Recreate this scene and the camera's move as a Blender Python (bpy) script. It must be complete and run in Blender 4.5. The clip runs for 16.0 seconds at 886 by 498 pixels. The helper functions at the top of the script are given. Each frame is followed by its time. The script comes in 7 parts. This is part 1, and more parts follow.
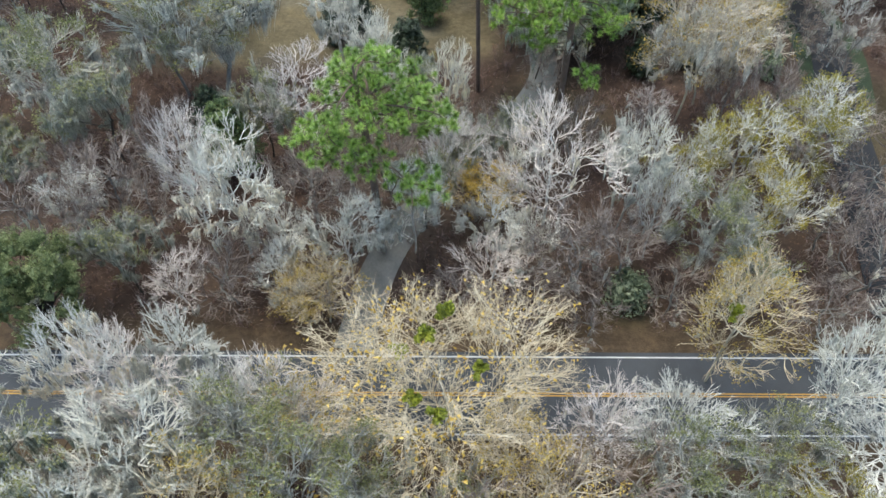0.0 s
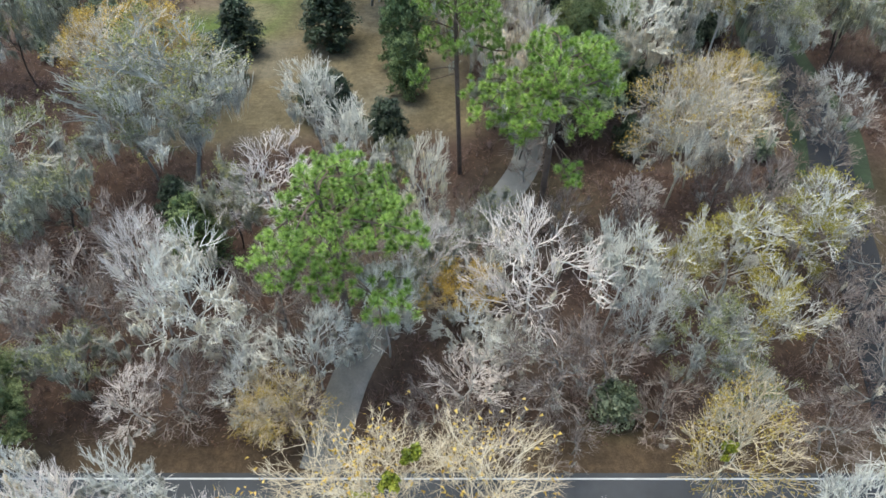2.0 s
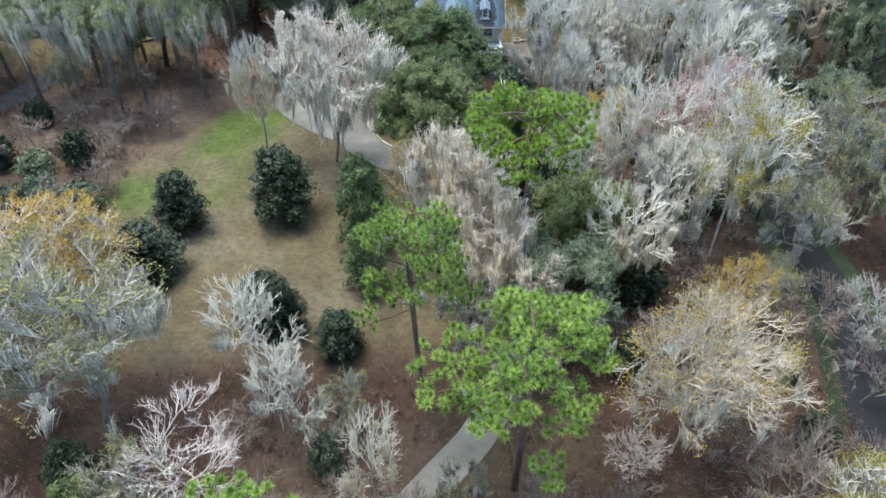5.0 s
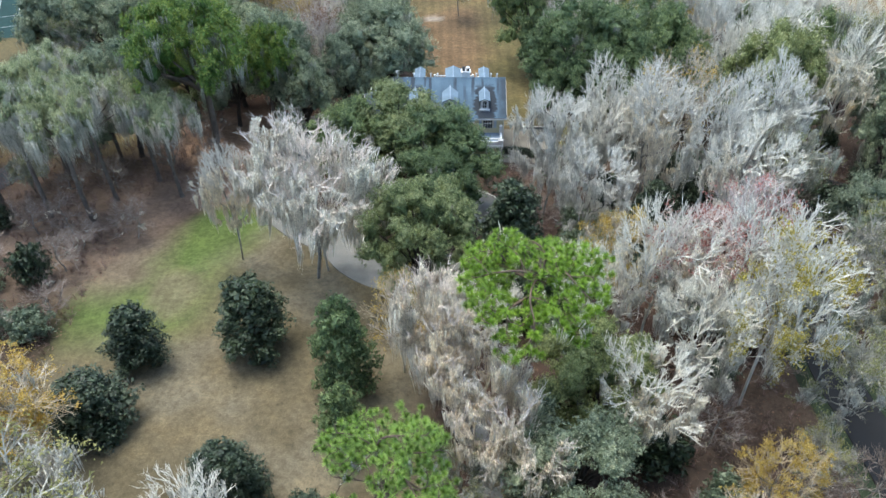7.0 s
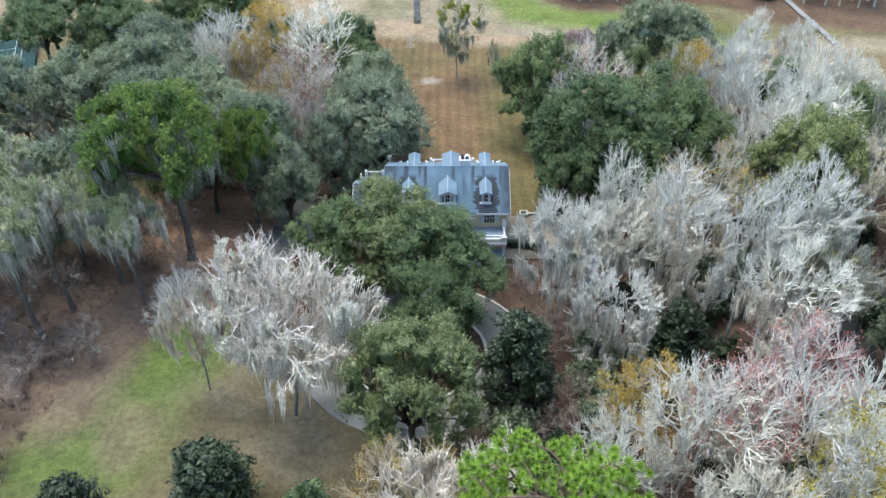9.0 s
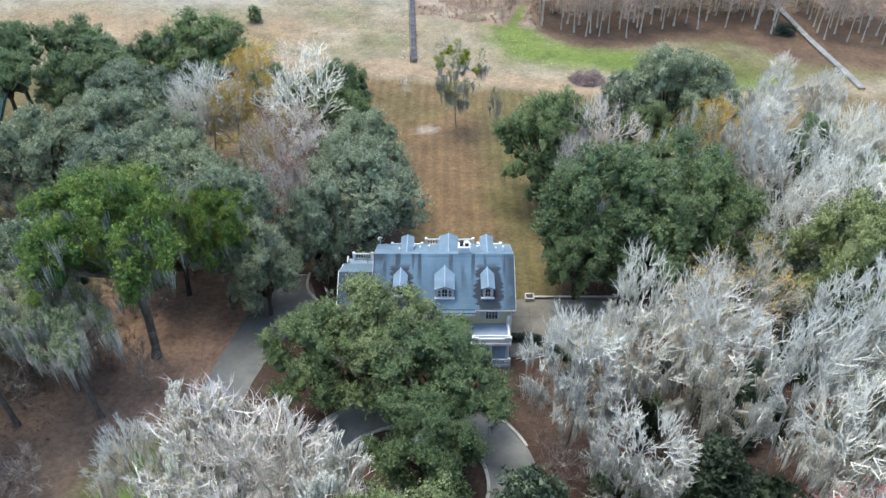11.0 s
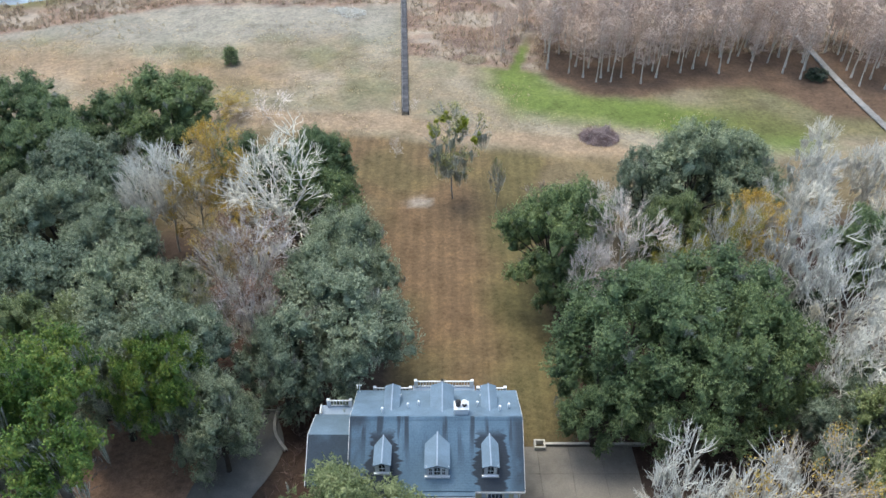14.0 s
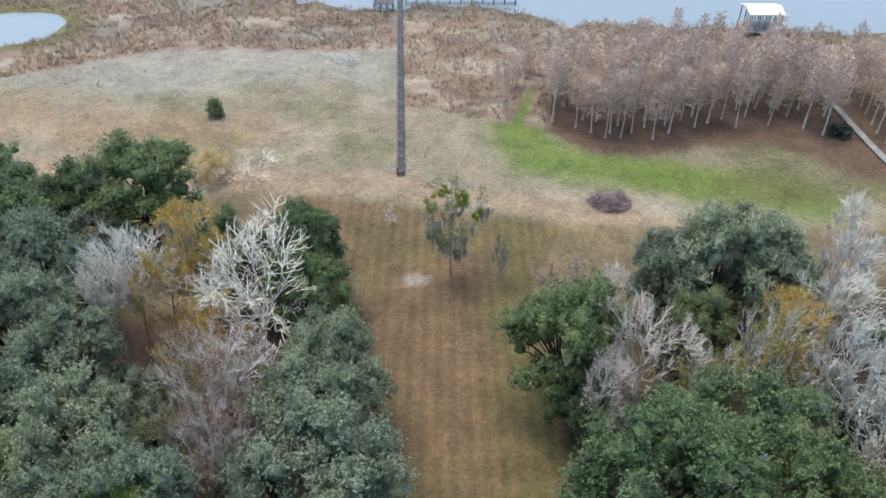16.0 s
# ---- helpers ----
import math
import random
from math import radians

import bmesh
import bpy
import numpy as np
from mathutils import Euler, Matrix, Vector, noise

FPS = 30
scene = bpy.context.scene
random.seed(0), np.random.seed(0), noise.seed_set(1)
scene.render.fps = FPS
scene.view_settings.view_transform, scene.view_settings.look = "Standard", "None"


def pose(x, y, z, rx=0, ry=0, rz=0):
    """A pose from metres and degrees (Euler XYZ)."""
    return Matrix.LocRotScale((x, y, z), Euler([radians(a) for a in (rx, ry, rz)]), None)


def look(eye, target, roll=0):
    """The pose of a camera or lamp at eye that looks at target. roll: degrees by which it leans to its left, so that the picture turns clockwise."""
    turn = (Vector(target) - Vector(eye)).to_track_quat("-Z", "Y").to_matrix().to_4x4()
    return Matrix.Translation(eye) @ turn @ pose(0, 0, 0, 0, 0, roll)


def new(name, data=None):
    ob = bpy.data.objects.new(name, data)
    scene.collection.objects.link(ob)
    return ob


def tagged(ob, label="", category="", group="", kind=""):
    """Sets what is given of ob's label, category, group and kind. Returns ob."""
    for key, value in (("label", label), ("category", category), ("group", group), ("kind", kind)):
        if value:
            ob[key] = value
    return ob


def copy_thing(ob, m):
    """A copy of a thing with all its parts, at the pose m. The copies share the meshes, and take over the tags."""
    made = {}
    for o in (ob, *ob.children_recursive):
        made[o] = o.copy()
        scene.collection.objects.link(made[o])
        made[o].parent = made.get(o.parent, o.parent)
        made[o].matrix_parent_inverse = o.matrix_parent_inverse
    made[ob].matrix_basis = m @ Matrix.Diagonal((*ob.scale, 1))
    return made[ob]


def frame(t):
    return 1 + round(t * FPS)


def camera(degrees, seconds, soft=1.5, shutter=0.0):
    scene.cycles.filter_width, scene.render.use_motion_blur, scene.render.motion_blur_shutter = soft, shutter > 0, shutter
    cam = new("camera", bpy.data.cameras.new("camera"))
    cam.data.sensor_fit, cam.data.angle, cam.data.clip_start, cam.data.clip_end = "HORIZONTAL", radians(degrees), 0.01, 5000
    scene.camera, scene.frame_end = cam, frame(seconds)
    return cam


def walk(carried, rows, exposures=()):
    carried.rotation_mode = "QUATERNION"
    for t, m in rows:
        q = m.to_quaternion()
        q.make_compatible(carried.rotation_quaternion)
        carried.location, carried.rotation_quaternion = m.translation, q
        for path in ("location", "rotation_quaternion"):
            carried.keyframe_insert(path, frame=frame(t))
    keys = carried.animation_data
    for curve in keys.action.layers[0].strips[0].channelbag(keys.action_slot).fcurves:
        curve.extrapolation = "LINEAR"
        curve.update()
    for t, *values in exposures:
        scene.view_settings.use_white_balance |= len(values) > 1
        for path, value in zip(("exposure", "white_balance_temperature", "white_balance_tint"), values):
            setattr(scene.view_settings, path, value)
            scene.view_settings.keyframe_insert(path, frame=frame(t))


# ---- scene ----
cam = camera(61.37, 16.0)
PATH = [
    (0.0, (0.000, -0.000, 51.562), (0.210, 37.600, 4.805), 0.552),
    (0.5, (0.382, 1.402, 51.954), (0.621, 39.450, 5.560), 0.524),
    (1.0, (0.841, 3.023, 52.305), (1.107, 41.514, 6.279), 0.505),
    (1.5, (1.350, 4.974, 52.582), (1.632, 43.883, 6.910), 0.472),
    (2.0, (1.911, 7.137, 52.819), (2.193, 46.463, 7.505), 0.416),
    (2.5, (2.463, 9.483, 53.063), (2.736, 49.201, 8.092), 0.295),
    (3.0, (3.151, 12.590, 53.378), (3.419, 52.859, 8.899), 0.117),
    (3.5, (3.919, 16.268, 53.698), (4.159, 57.122, 9.756), -0.057),
    (4.0, (4.670, 20.244, 53.990), (4.838, 61.676, 10.592), -0.157),
    (4.2, (4.928, 21.806, 54.090), (5.070, 63.487, 10.931), -0.175),
    (6.3, (6.632, 36.283, 54.843), (6.414, 80.243, 14.009), -0.082),
    (6.5, (6.733, 37.748, 54.905), (6.494, 81.912, 14.293), -0.086),
    (7.0, (6.893, 41.572, 55.041), (6.647, 86.191, 14.927), -0.117),
    (7.5, (7.006, 45.410, 55.177), (6.774, 90.389, 15.468), -0.148),
    (8.0, (7.103, 49.348, 55.361), (6.869, 94.657, 16.029), -0.165),
    (8.5, (7.176, 53.180, 55.606), (6.917, 98.773, 16.604), -0.177),
    (9.0, (7.276, 56.995, 55.896), (7.013, 102.838, 17.187), -0.214),
    (9.5, (7.362, 60.805, 56.174), (7.094, 106.802, 17.648), -0.226),
    (10.0, (7.413, 64.785, 56.466), (7.140, 110.870, 18.045), -0.205),
    (10.2, (7.432, 66.348, 56.594), (7.164, 112.452, 18.195), -0.192),
    (12.3, (7.808, 81.973, 58.055), (7.688, 127.800, 19.326), -0.058),
    (12.5, (7.836, 83.467, 58.178), (7.720, 129.261, 19.411), -0.049),
    (13.0, (7.931, 87.232, 58.473), (7.818, 132.966, 19.635), -0.043),
    (13.5, (8.003, 91.071, 58.749), (7.908, 136.744, 19.840), -0.037),
    (14.0, (8.029, 94.944, 58.998), (7.981, 140.596, 20.063), -0.031),
    (14.5, (8.008, 98.646, 59.204), (8.006, 144.324, 20.300), -0.011),
    (15.0, (7.993, 102.344, 59.404), (8.039, 148.169, 20.673), 0.026),
    (15.5, (8.012, 105.948, 59.595), (8.081, 152.011, 21.147), 0.089),
    (16.0, (8.075, 109.628, 59.812), (8.156, 156.076, 21.832), 0.177),
]
walk(cam, [(t, look(eye, target, roll)) for t, eye, target, roll in PATH], [(0.0, 1.41, 6850, 0), (5.0, 1.58, 6750, 1), (10.0, 1.63, 6600, 2), (16.0, 1.22, 6700, 4)])


# ---- light ----
world = bpy.data.worlds.new("world")
scene.world = world
world.use_nodes = True
wt = world.node_tree
sky = wt.nodes.new("ShaderNodeTexSky")
sky.sky_type = 'NISHITA'
sky.sun_disc = False
sky.sun_elevation = radians(70)
sky.sun_rotation = radians(-40)
sky.air_density = 1.0
sky.dust_density = 1.8
sky.ozone_density = 1.0
wt.links.new(sky.outputs[0], wt.nodes["Background"].inputs[0])
wt.nodes["Background"].inputs[1].default_value = 0.15
sun = new("sun", bpy.data.lights.new("sun", 'SUN'))
sun.data.energy = 1.05
sun.data.color = (1.0, 0.97, 0.89)
sun.data.angle = radians(32)
sun.matrix_basis = look((-12, 14, 60), (0, 0, 0))


# ---- materials ----
def tree_of(name):
    m = bpy.data.materials.new(name)
    m.use_nodes = True
    return m, m.node_tree, m.node_tree.nodes["Principled BSDF"]


def noise_node(nt, scale, detail=4.0, rough=0.6, coord="Object"):
    tc = nt.nodes.new("ShaderNodeTexCoord")
    n = nt.nodes.new("ShaderNodeTexNoise")
    n.inputs["Scale"].default_value = scale
    n.inputs["Detail"].default_value = detail
    n.inputs["Roughness"].default_value = rough
    nt.links.new(tc.outputs[coord], n.inputs["Vector"])
    return n


def ramp_node(nt, fac, stops):
    r = nt.nodes.new("ShaderNodeValToRGB")
    while len(r.color_ramp.elements) < len(stops):
        r.color_ramp.elements.new(0.5)
    for e, (p, c) in zip(r.color_ramp.elements, stops):
        e.position, e.color = p, (*c, 1)
    nt.links.new(fac, r.inputs[0])
    return r


def mix_rgb(nt, kind, fac, a, b):
    n = nt.nodes.new("ShaderNodeMix")
    n.data_type, n.blend_type = 'RGBA', kind
    for sock, v in ((n.inputs[0], fac), (n.inputs[6], a), (n.inputs[7], b)):
        if isinstance(v, (int, float)):
            sock.default_value = v
        elif isinstance(v, tuple):
            sock.default_value = (*v, 1)
        else:
            nt.links.new(v, sock)
    return n.outputs[2]


def scaled(c, k):
    return tuple(min(1, v * k) for v in c)


def surface(name, col, rough=0.8, scale=2.0, spread=0.35, fine=25.0, bump=0.3, metal=0.0, tint=None, dist=0.02):
    """Paint, wood, stone: two scales of stain and grain, and fine relief."""
    m, nt, b = tree_of(name)
    big, small = noise_node(nt, scale), noise_node(nt, fine, 3)
    base = ramp_node(nt, big.outputs[0], [(0.3, scaled(col, 1 - spread)), (0.55, col), (0.75, tint or scaled(col, 1 + spread))])
    grain = ramp_node(nt, small.outputs[0], [(0.25, (0.72, 0.72, 0.72)), (0.75, (1.12, 1.12, 1.12))])
    nt.links.new(mix_rgb(nt, 'MULTIPLY', 0.8, base.outputs[0], grain.outputs[0]), b.inputs["Base Color"])
    b.inputs["Roughness"].default_value, b.inputs["Metallic"].default_value = rough, metal
    bp = nt.nodes.new("ShaderNodeBump")
    bp.inputs["Strength"].default_value, bp.inputs["Distance"].default_value = bump, dist
    nt.links.new(small.outputs[0], bp.inputs["Height"])
    nt.links.new(bp.outputs[0], b.inputs["Normal"])
    return m


def leafy(name, dark, mid, light, rough=0.55, seep=0.38):
    """Leaves, needles, buds and moss: every piece has its own shade, every plant its own tone."""
    m, nt, b = tree_of(name)
    geo, info = nt.nodes.new("ShaderNodeNewGeometry"), nt.nodes.new("ShaderNodeObjectInfo")
    patch = noise_node(nt, 0.55, 2)
    add = nt.nodes.new("ShaderNodeMath")
    add.operation = 'MULTIPLY_ADD'
    nt.links.new(geo.outputs["Random Per Island"], add.inputs[0])
    add.inputs[1].default_value = 0.75
    sub = nt.nodes.new("ShaderNodeMath")
    sub.operation = 'MULTIPLY_ADD'
    nt.links.new(patch.outputs[0], sub.inputs[0])
    sub.inputs[1].default_value, sub.inputs[2].default_value = 1.9, -0.8
    nt.links.new(sub.outputs[0], add.inputs[2])
    col = ramp_node(nt, add.outputs[0], [(0.1, dark), (0.5, mid), (0.95, light)])
    tone = ramp_node(nt, info.outputs["Random"], [(0, (0.8, 0.84, 0.82)), (0.5, (1, 1, 1)), (1, (1.18, 1.12, 1.0))])
    c = mix_rgb(nt, 'MULTIPLY', 1.0, col.outputs[0], tone.outputs[0])
    grain = noise_node(nt, 6.5, 3, 0.7)
    c = mix_rgb(nt, 'MULTIPLY', 1.0, c, ramp_node(nt, grain.outputs[0], [(0.34, (0.5, 0.52, 0.5)), (0.5, (1, 1, 1)), (0.66, (1.5, 1.47, 1.4))]).outputs[0])
    bump = nt.nodes.new("ShaderNodeBump")
    bump.inputs["Strength"].default_value, bump.inputs["Distance"].default_value = 0.7, 0.12
    nt.links.new(grain.outputs[0], bump.inputs["Height"])
    nt.links.new(bump.outputs[0], b.inputs["Normal"])
    nt.links.new(c, b.inputs["Base Color"])
    b.inputs["Roughness"].default_value = rough
    if seep:
        tr, mx = nt.nodes.new("ShaderNodeBsdfTranslucent"), nt.nodes.new("ShaderNodeMixShader")
        nt.links.new(c, tr.inputs[0])
        mx.inputs[0].default_value = seep
        nt.links.new(b.outputs[0], mx.inputs[1])
        nt.links.new(tr.outputs[0], mx.inputs[2])
        nt.links.new(mx.outputs[0], nt.nodes["Material Output"].inputs[0])
    return m


def twiggy(name, low, mid, high, rough=0.85):
    """Bark: a tone per twig, lichen patches, a tone per tree."""
    m, nt, b = tree_of(name)
    geo, info = nt.nodes.new("ShaderNodeNewGeometry"), nt.nodes.new("ShaderNodeObjectInfo")
    n = noise_node(nt, 0.9, 4)
    add = nt.nodes.new("ShaderNodeMath")
    add.operation = 'MULTIPLY_ADD'
    nt.links.new(geo.outputs["Random Per Island"], add.inputs[0])
    add.inputs[1].default_value = 0.4
    sub = nt.nodes.new("ShaderNodeMath")
    sub.operation = 'MULTIPLY_ADD'
    nt.links.new(n.outputs[0], sub.inputs[0])
    sub.inputs[1].default_value, sub.inputs[2].default_value = 1.5, -0.45
    nt.links.new(sub.outputs[0], add.inputs[2])
    col = ramp_node(nt, add.outputs[0], [(0.1, low), (0.5, mid), (0.9, high)])
    tone = ramp_node(nt, info.outputs["Random"], [(0, (0.86, 0.86, 0.88)), (0.5, (1, 1, 1)), (1, (1.1, 1.06, 1.0))])
    nt.links.new(mix_rgb(nt, 'MULTIPLY', 1.0, col.outputs[0], tone.outputs[0]), b.inputs["Base Color"])
    b.inputs["Roughness"].default_value = rough
    return m


BARK_GREY = surface("bark_grey", (0.25, 0.24, 0.22), 0.9, 1.2, 0.5, 14, 0.8, tint=(0.42, 0.42, 0.39))
BARK_PALE = surface("bark_pale", (0.56, 0.54, 0.5), 0.9, 0.9, 0.4, 10, 0.6)
BARK_PINE = surface("bark_pine", (0.13, 0.09, 0.07), 0.95, 1.5, 0.4, 9, 0.9)
BARK_BROWN = surface("bark_brown", (0.15, 0.125, 0.105), 0.95, 1.2, 0.45, 12, 0.9, tint=(0.24, 0.21, 0.18))
BARK_DARK = surface("bark_dark", (0.06, 0.05, 0.042), 0.95, 1.2, 0.4, 14, 0.8)
TW_WHITE = twiggy("twigs_white", (0.4, 0.38, 0.335), (0.65, 0.625, 0.56), (0.8, 0.775, 0.71))
TW_GREY = twiggy("twigs_grey", (0.18, 0.175, 0.15), (0.34, 0.33, 0.29), (0.52, 0.51, 0.46))
TW_TAN = twiggy("twigs_tan", (0.34, 0.26, 0.16), (0.51, 0.42, 0.29), (0.66, 0.58, 0.45))
TW_OCHRE = twiggy("twigs_ochre", (0.33, 0.27, 0.2), (0.54, 0.47, 0.38), (0.7, 0.65, 0.57))
TW_PINK = twiggy("twigs_pink", (0.42, 0.36, 0.33), (0.66, 0.585, 0.545), (0.8, 0.735, 0.685))
TW_CYPRESS = twiggy("twigs_cypress", (0.27, 0.195, 0.155), (0.46, 0.355, 0.295), (0.62, 0.525, 0.465))
BARK_TAN = surface("bark_tan", (0.52, 0.47, 0.37), 0.9, 0.9, 0.35, 10, 0.6)
BARK_CYPRESS = surface("bark_cypress", (0.6, 0.53, 0.45), 0.9, 0.9, 0.3, 10, 0.5)
TW_SCRUB = twiggy("twigs_scrub", (0.1, 0.07, 0.06), (0.2, 0.16, 0.14), (0.38, 0.335, 0.3))
TW_BROWN = twiggy("twigs_brown", (0.07, 0.042, 0.036), (0.18, 0.115, 0.1), (0.35, 0.27, 0.25))
MOSS = leafy("spanish_moss", (0.43, 0.405, 0.37), (0.68, 0.65, 0.595), (0.84, 0.81, 0.755), 0.9, 0.42)
MOSS_WARM = leafy("spanish_moss_warm", (0.44, 0.385, 0.325), (0.75, 0.7, 0.63), (0.88, 0.85, 0.79), 0.9, 0.45)
MOSS_DIM = leafy("spanish_moss_dim", (0.2, 0.205, 0.17), (0.4, 0.405, 0.34), (0.6, 0.605, 0.53), 0.9, 0.4)
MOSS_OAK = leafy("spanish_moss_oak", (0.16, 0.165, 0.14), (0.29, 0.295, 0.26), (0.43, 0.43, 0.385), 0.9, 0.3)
BUD_YELLOW = leafy("buds_yellow", (0.2, 0.16, 0.026), (0.33, 0.275, 0.05), (0.46, 0.395, 0.09), 0.7)
BUD_OLIVE = leafy("buds_olive", (0.12, 0.13, 0.05), (0.24, 0.25, 0.10), (0.36, 0.35, 0.16), 0.7)
BUD_ORANGE = leafy("buds_orange", (0.28, 0.18, 0.035), (0.48, 0.335, 0.08), (0.62, 0.48, 0.16), 0.7)
BUD_RED = leafy("buds_red", (0.24, 0.07, 0.065), (0.42, 0.14, 0.125), (0.55, 0.25, 0.23), 0.7)
BUD_RUST = leafy("leaves_rust", (0.16, 0.085, 0.055), (0.3, 0.175, 0.12), (0.42, 0.29, 0.22), 0.7)
LEAF_PALE = leafy("oak_leaves_pale", (0.14, 0.18, 0.1), (0.31, 0.355, 0.21), (0.5, 0.53, 0.36))
LEAF_OAK = leafy("oak_leaves", (0.046, 0.078, 0.036), (0.126, 0.187, 0.082), (0.25, 0.315, 0.15))
LEAF_OAK_GREY = leafy("oak_leaves_greyish", (0.08, 0.113, 0.077), (0.2, 0.25, 0.172), (0.37, 0.415, 0.305))
LEAF_OLIVE = leafy("oak_leaves_olive", (0.075, 0.105, 0.04), (0.19, 0.235, 0.1), (0.34, 0.375, 0.19))
LEAF_BRIGHT = leafy("leaves_bright", (0.045, 0.1, 0.02), (0.11, 0.2, 0.04), (0.26, 0.31, 0.07))
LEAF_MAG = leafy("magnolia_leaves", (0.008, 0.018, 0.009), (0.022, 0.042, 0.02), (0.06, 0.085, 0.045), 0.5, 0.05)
NEEDLE = leafy("pine_needles", (0.09, 0.165, 0.03), (0.2, 0.325, 0.065), (0.33, 0.47, 0.12), 0.5, 0.25)
NEEDLE_LIME = leafy("pine_needles_lime", (0.11, 0.19, 0.016), (0.21, 0.355, 0.032), (0.33, 0.49, 0.065), 0.5, 0.25)
MISTLETOE = leafy("mistletoe_leaves", (0.1, 0.13, 0.012), (0.24, 0.27, 0.025), (0.38, 0.4, 0.06))
HEDGE = leafy("hedge_leaves", (0.008, 0.014, 0.007), (0.02, 0.032, 0.015), (0.04, 0.06, 0.025), 0.4, 0.05)
REED = leafy("reeds", (0.17, 0.13, 0.1), (0.32, 0.26, 0.205), (0.48, 0.415, 0.34), 0.8)
DRY_GRASS = leafy("dry_grass", (0.2, 0.16, 0.1), (0.36, 0.3, 0.2), (0.5, 0.44, 0.32), 0.8)
FALLEN = leafy("fallen_leaves", (0.05, 0.027, 0.02), (0.13, 0.07, 0.05), (0.24, 0.15, 0.105), 0.8)

ASPHALT = surface("asphalt", (0.046, 0.05, 0.059), 0.85, 0.25, 0.25, 30, 0.3)
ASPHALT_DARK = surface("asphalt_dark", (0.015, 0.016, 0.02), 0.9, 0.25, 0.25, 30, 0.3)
VERGE = surface("verge_grass", (0.028, 0.045, 0.02), 0.95, 0.6, 0.4, 9, 0.6, dist=0.08)
LINE_WHITE = surface("line_white", (0.5, 0.51, 0.52), 0.7, 1.5, 0.2, 20, 0.1)
LINE_YELLOW = surface("line_yellow", (0.46, 0.25, 0.045), 0.7, 1.5, 0.2, 20, 0.1)
CONCRETE = surface("concrete", (0.21, 0.2, 0.185), 0.9, 0.25, 0.35, 6, 0.2, tint=(0.29, 0.27, 0.25))
CONCRETE_TAN = surface("concrete_tan", (0.2, 0.18, 0.155), 0.9, 0.14, 0.62, 6, 0.2, tint=(0.27, 0.24, 0.205))
DRIVE = surface("drive_surface", (0.2, 0.195, 0.18), 0.92, 0.18, 0.45, 8, 0.3, tint=(0.3, 0.28, 0.255))
KERB = surface("kerb_concrete", (0.5, 0.48, 0.43), 0.85, 0.8, 0.25, 12, 0.2)
WHITE = surface("white_paint", (0.78, 0.79, 0.80), 0.5, 0.6, 0.1, 20, 0.1)
CREAM = surface("cream_siding", (0.62, 0.55, 0.36), 0.6, 0.5, 0.12, 20, 0.2)
SHUTTER = surface("shutter_blue", (0.42, 0.50, 0.60), 0.5, 1.5, 0.1, 20, 0.1)
DARK_METAL = surface("dark_metal", (0.04, 0.04, 0.045), 0.4, 2, 0.3, 20, 0.1, 0.6)
PORCH_ROOF = surface("porch_roof", (0.23, 0.3, 0.39), 0.5, 0.5, 0.15, 10, 0.1)
WOOD_DARK = twiggy("weathered_dark_wood", (0.035, 0.034, 0.037), (0.07, 0.068, 0.074), (0.14, 0.135, 0.14))
WOOD_GREY = surface("weathered_grey_wood", (0.29, 0.28, 0.27), 0.85, 0.8, 0.3, 12, 0.5)
TIN = surface("white_tin_roof", (0.7, 0.72, 0.74), 0.4, 0.8, 0.12, 10, 0.1)
ROOF_GREY = surface("roof_shingle_grey", (0.2, 0.205, 0.21), 0.8, 0.5, 0.35, 9, 0.3)
COURT = surface("court_green", (0.02, 0.05, 0.05), 0.8, 0.3, 0.2, 20, 0.1)
COURT.node_tree.nodes["Principled BSDF"].inputs["Specular IOR Level"].default_value = 0.1
BRUSH = twiggy("brush_twigs", (0.13, 0.085, 0.085), (0.3, 0.22, 0.215), (0.52, 0.44, 0.43))


def glass_material():
    m, nt, b = tree_of("window_glass")
    b.inputs["Base Color"].default_value = (0.02, 0.024, 0.03, 1)
    b.inputs["Roughness"].default_value = 0.06
    n = noise_node(nt, 3)
    bp = nt.nodes.new("ShaderNodeBump")
    bp.inputs["Strength"].default_value = 0.03
    nt.links.new(n.outputs[0], bp.inputs["Height"])
    nt.links.new(bp.outputs[0], b.inputs["Normal"])
    return m


GLASS = glass_material()


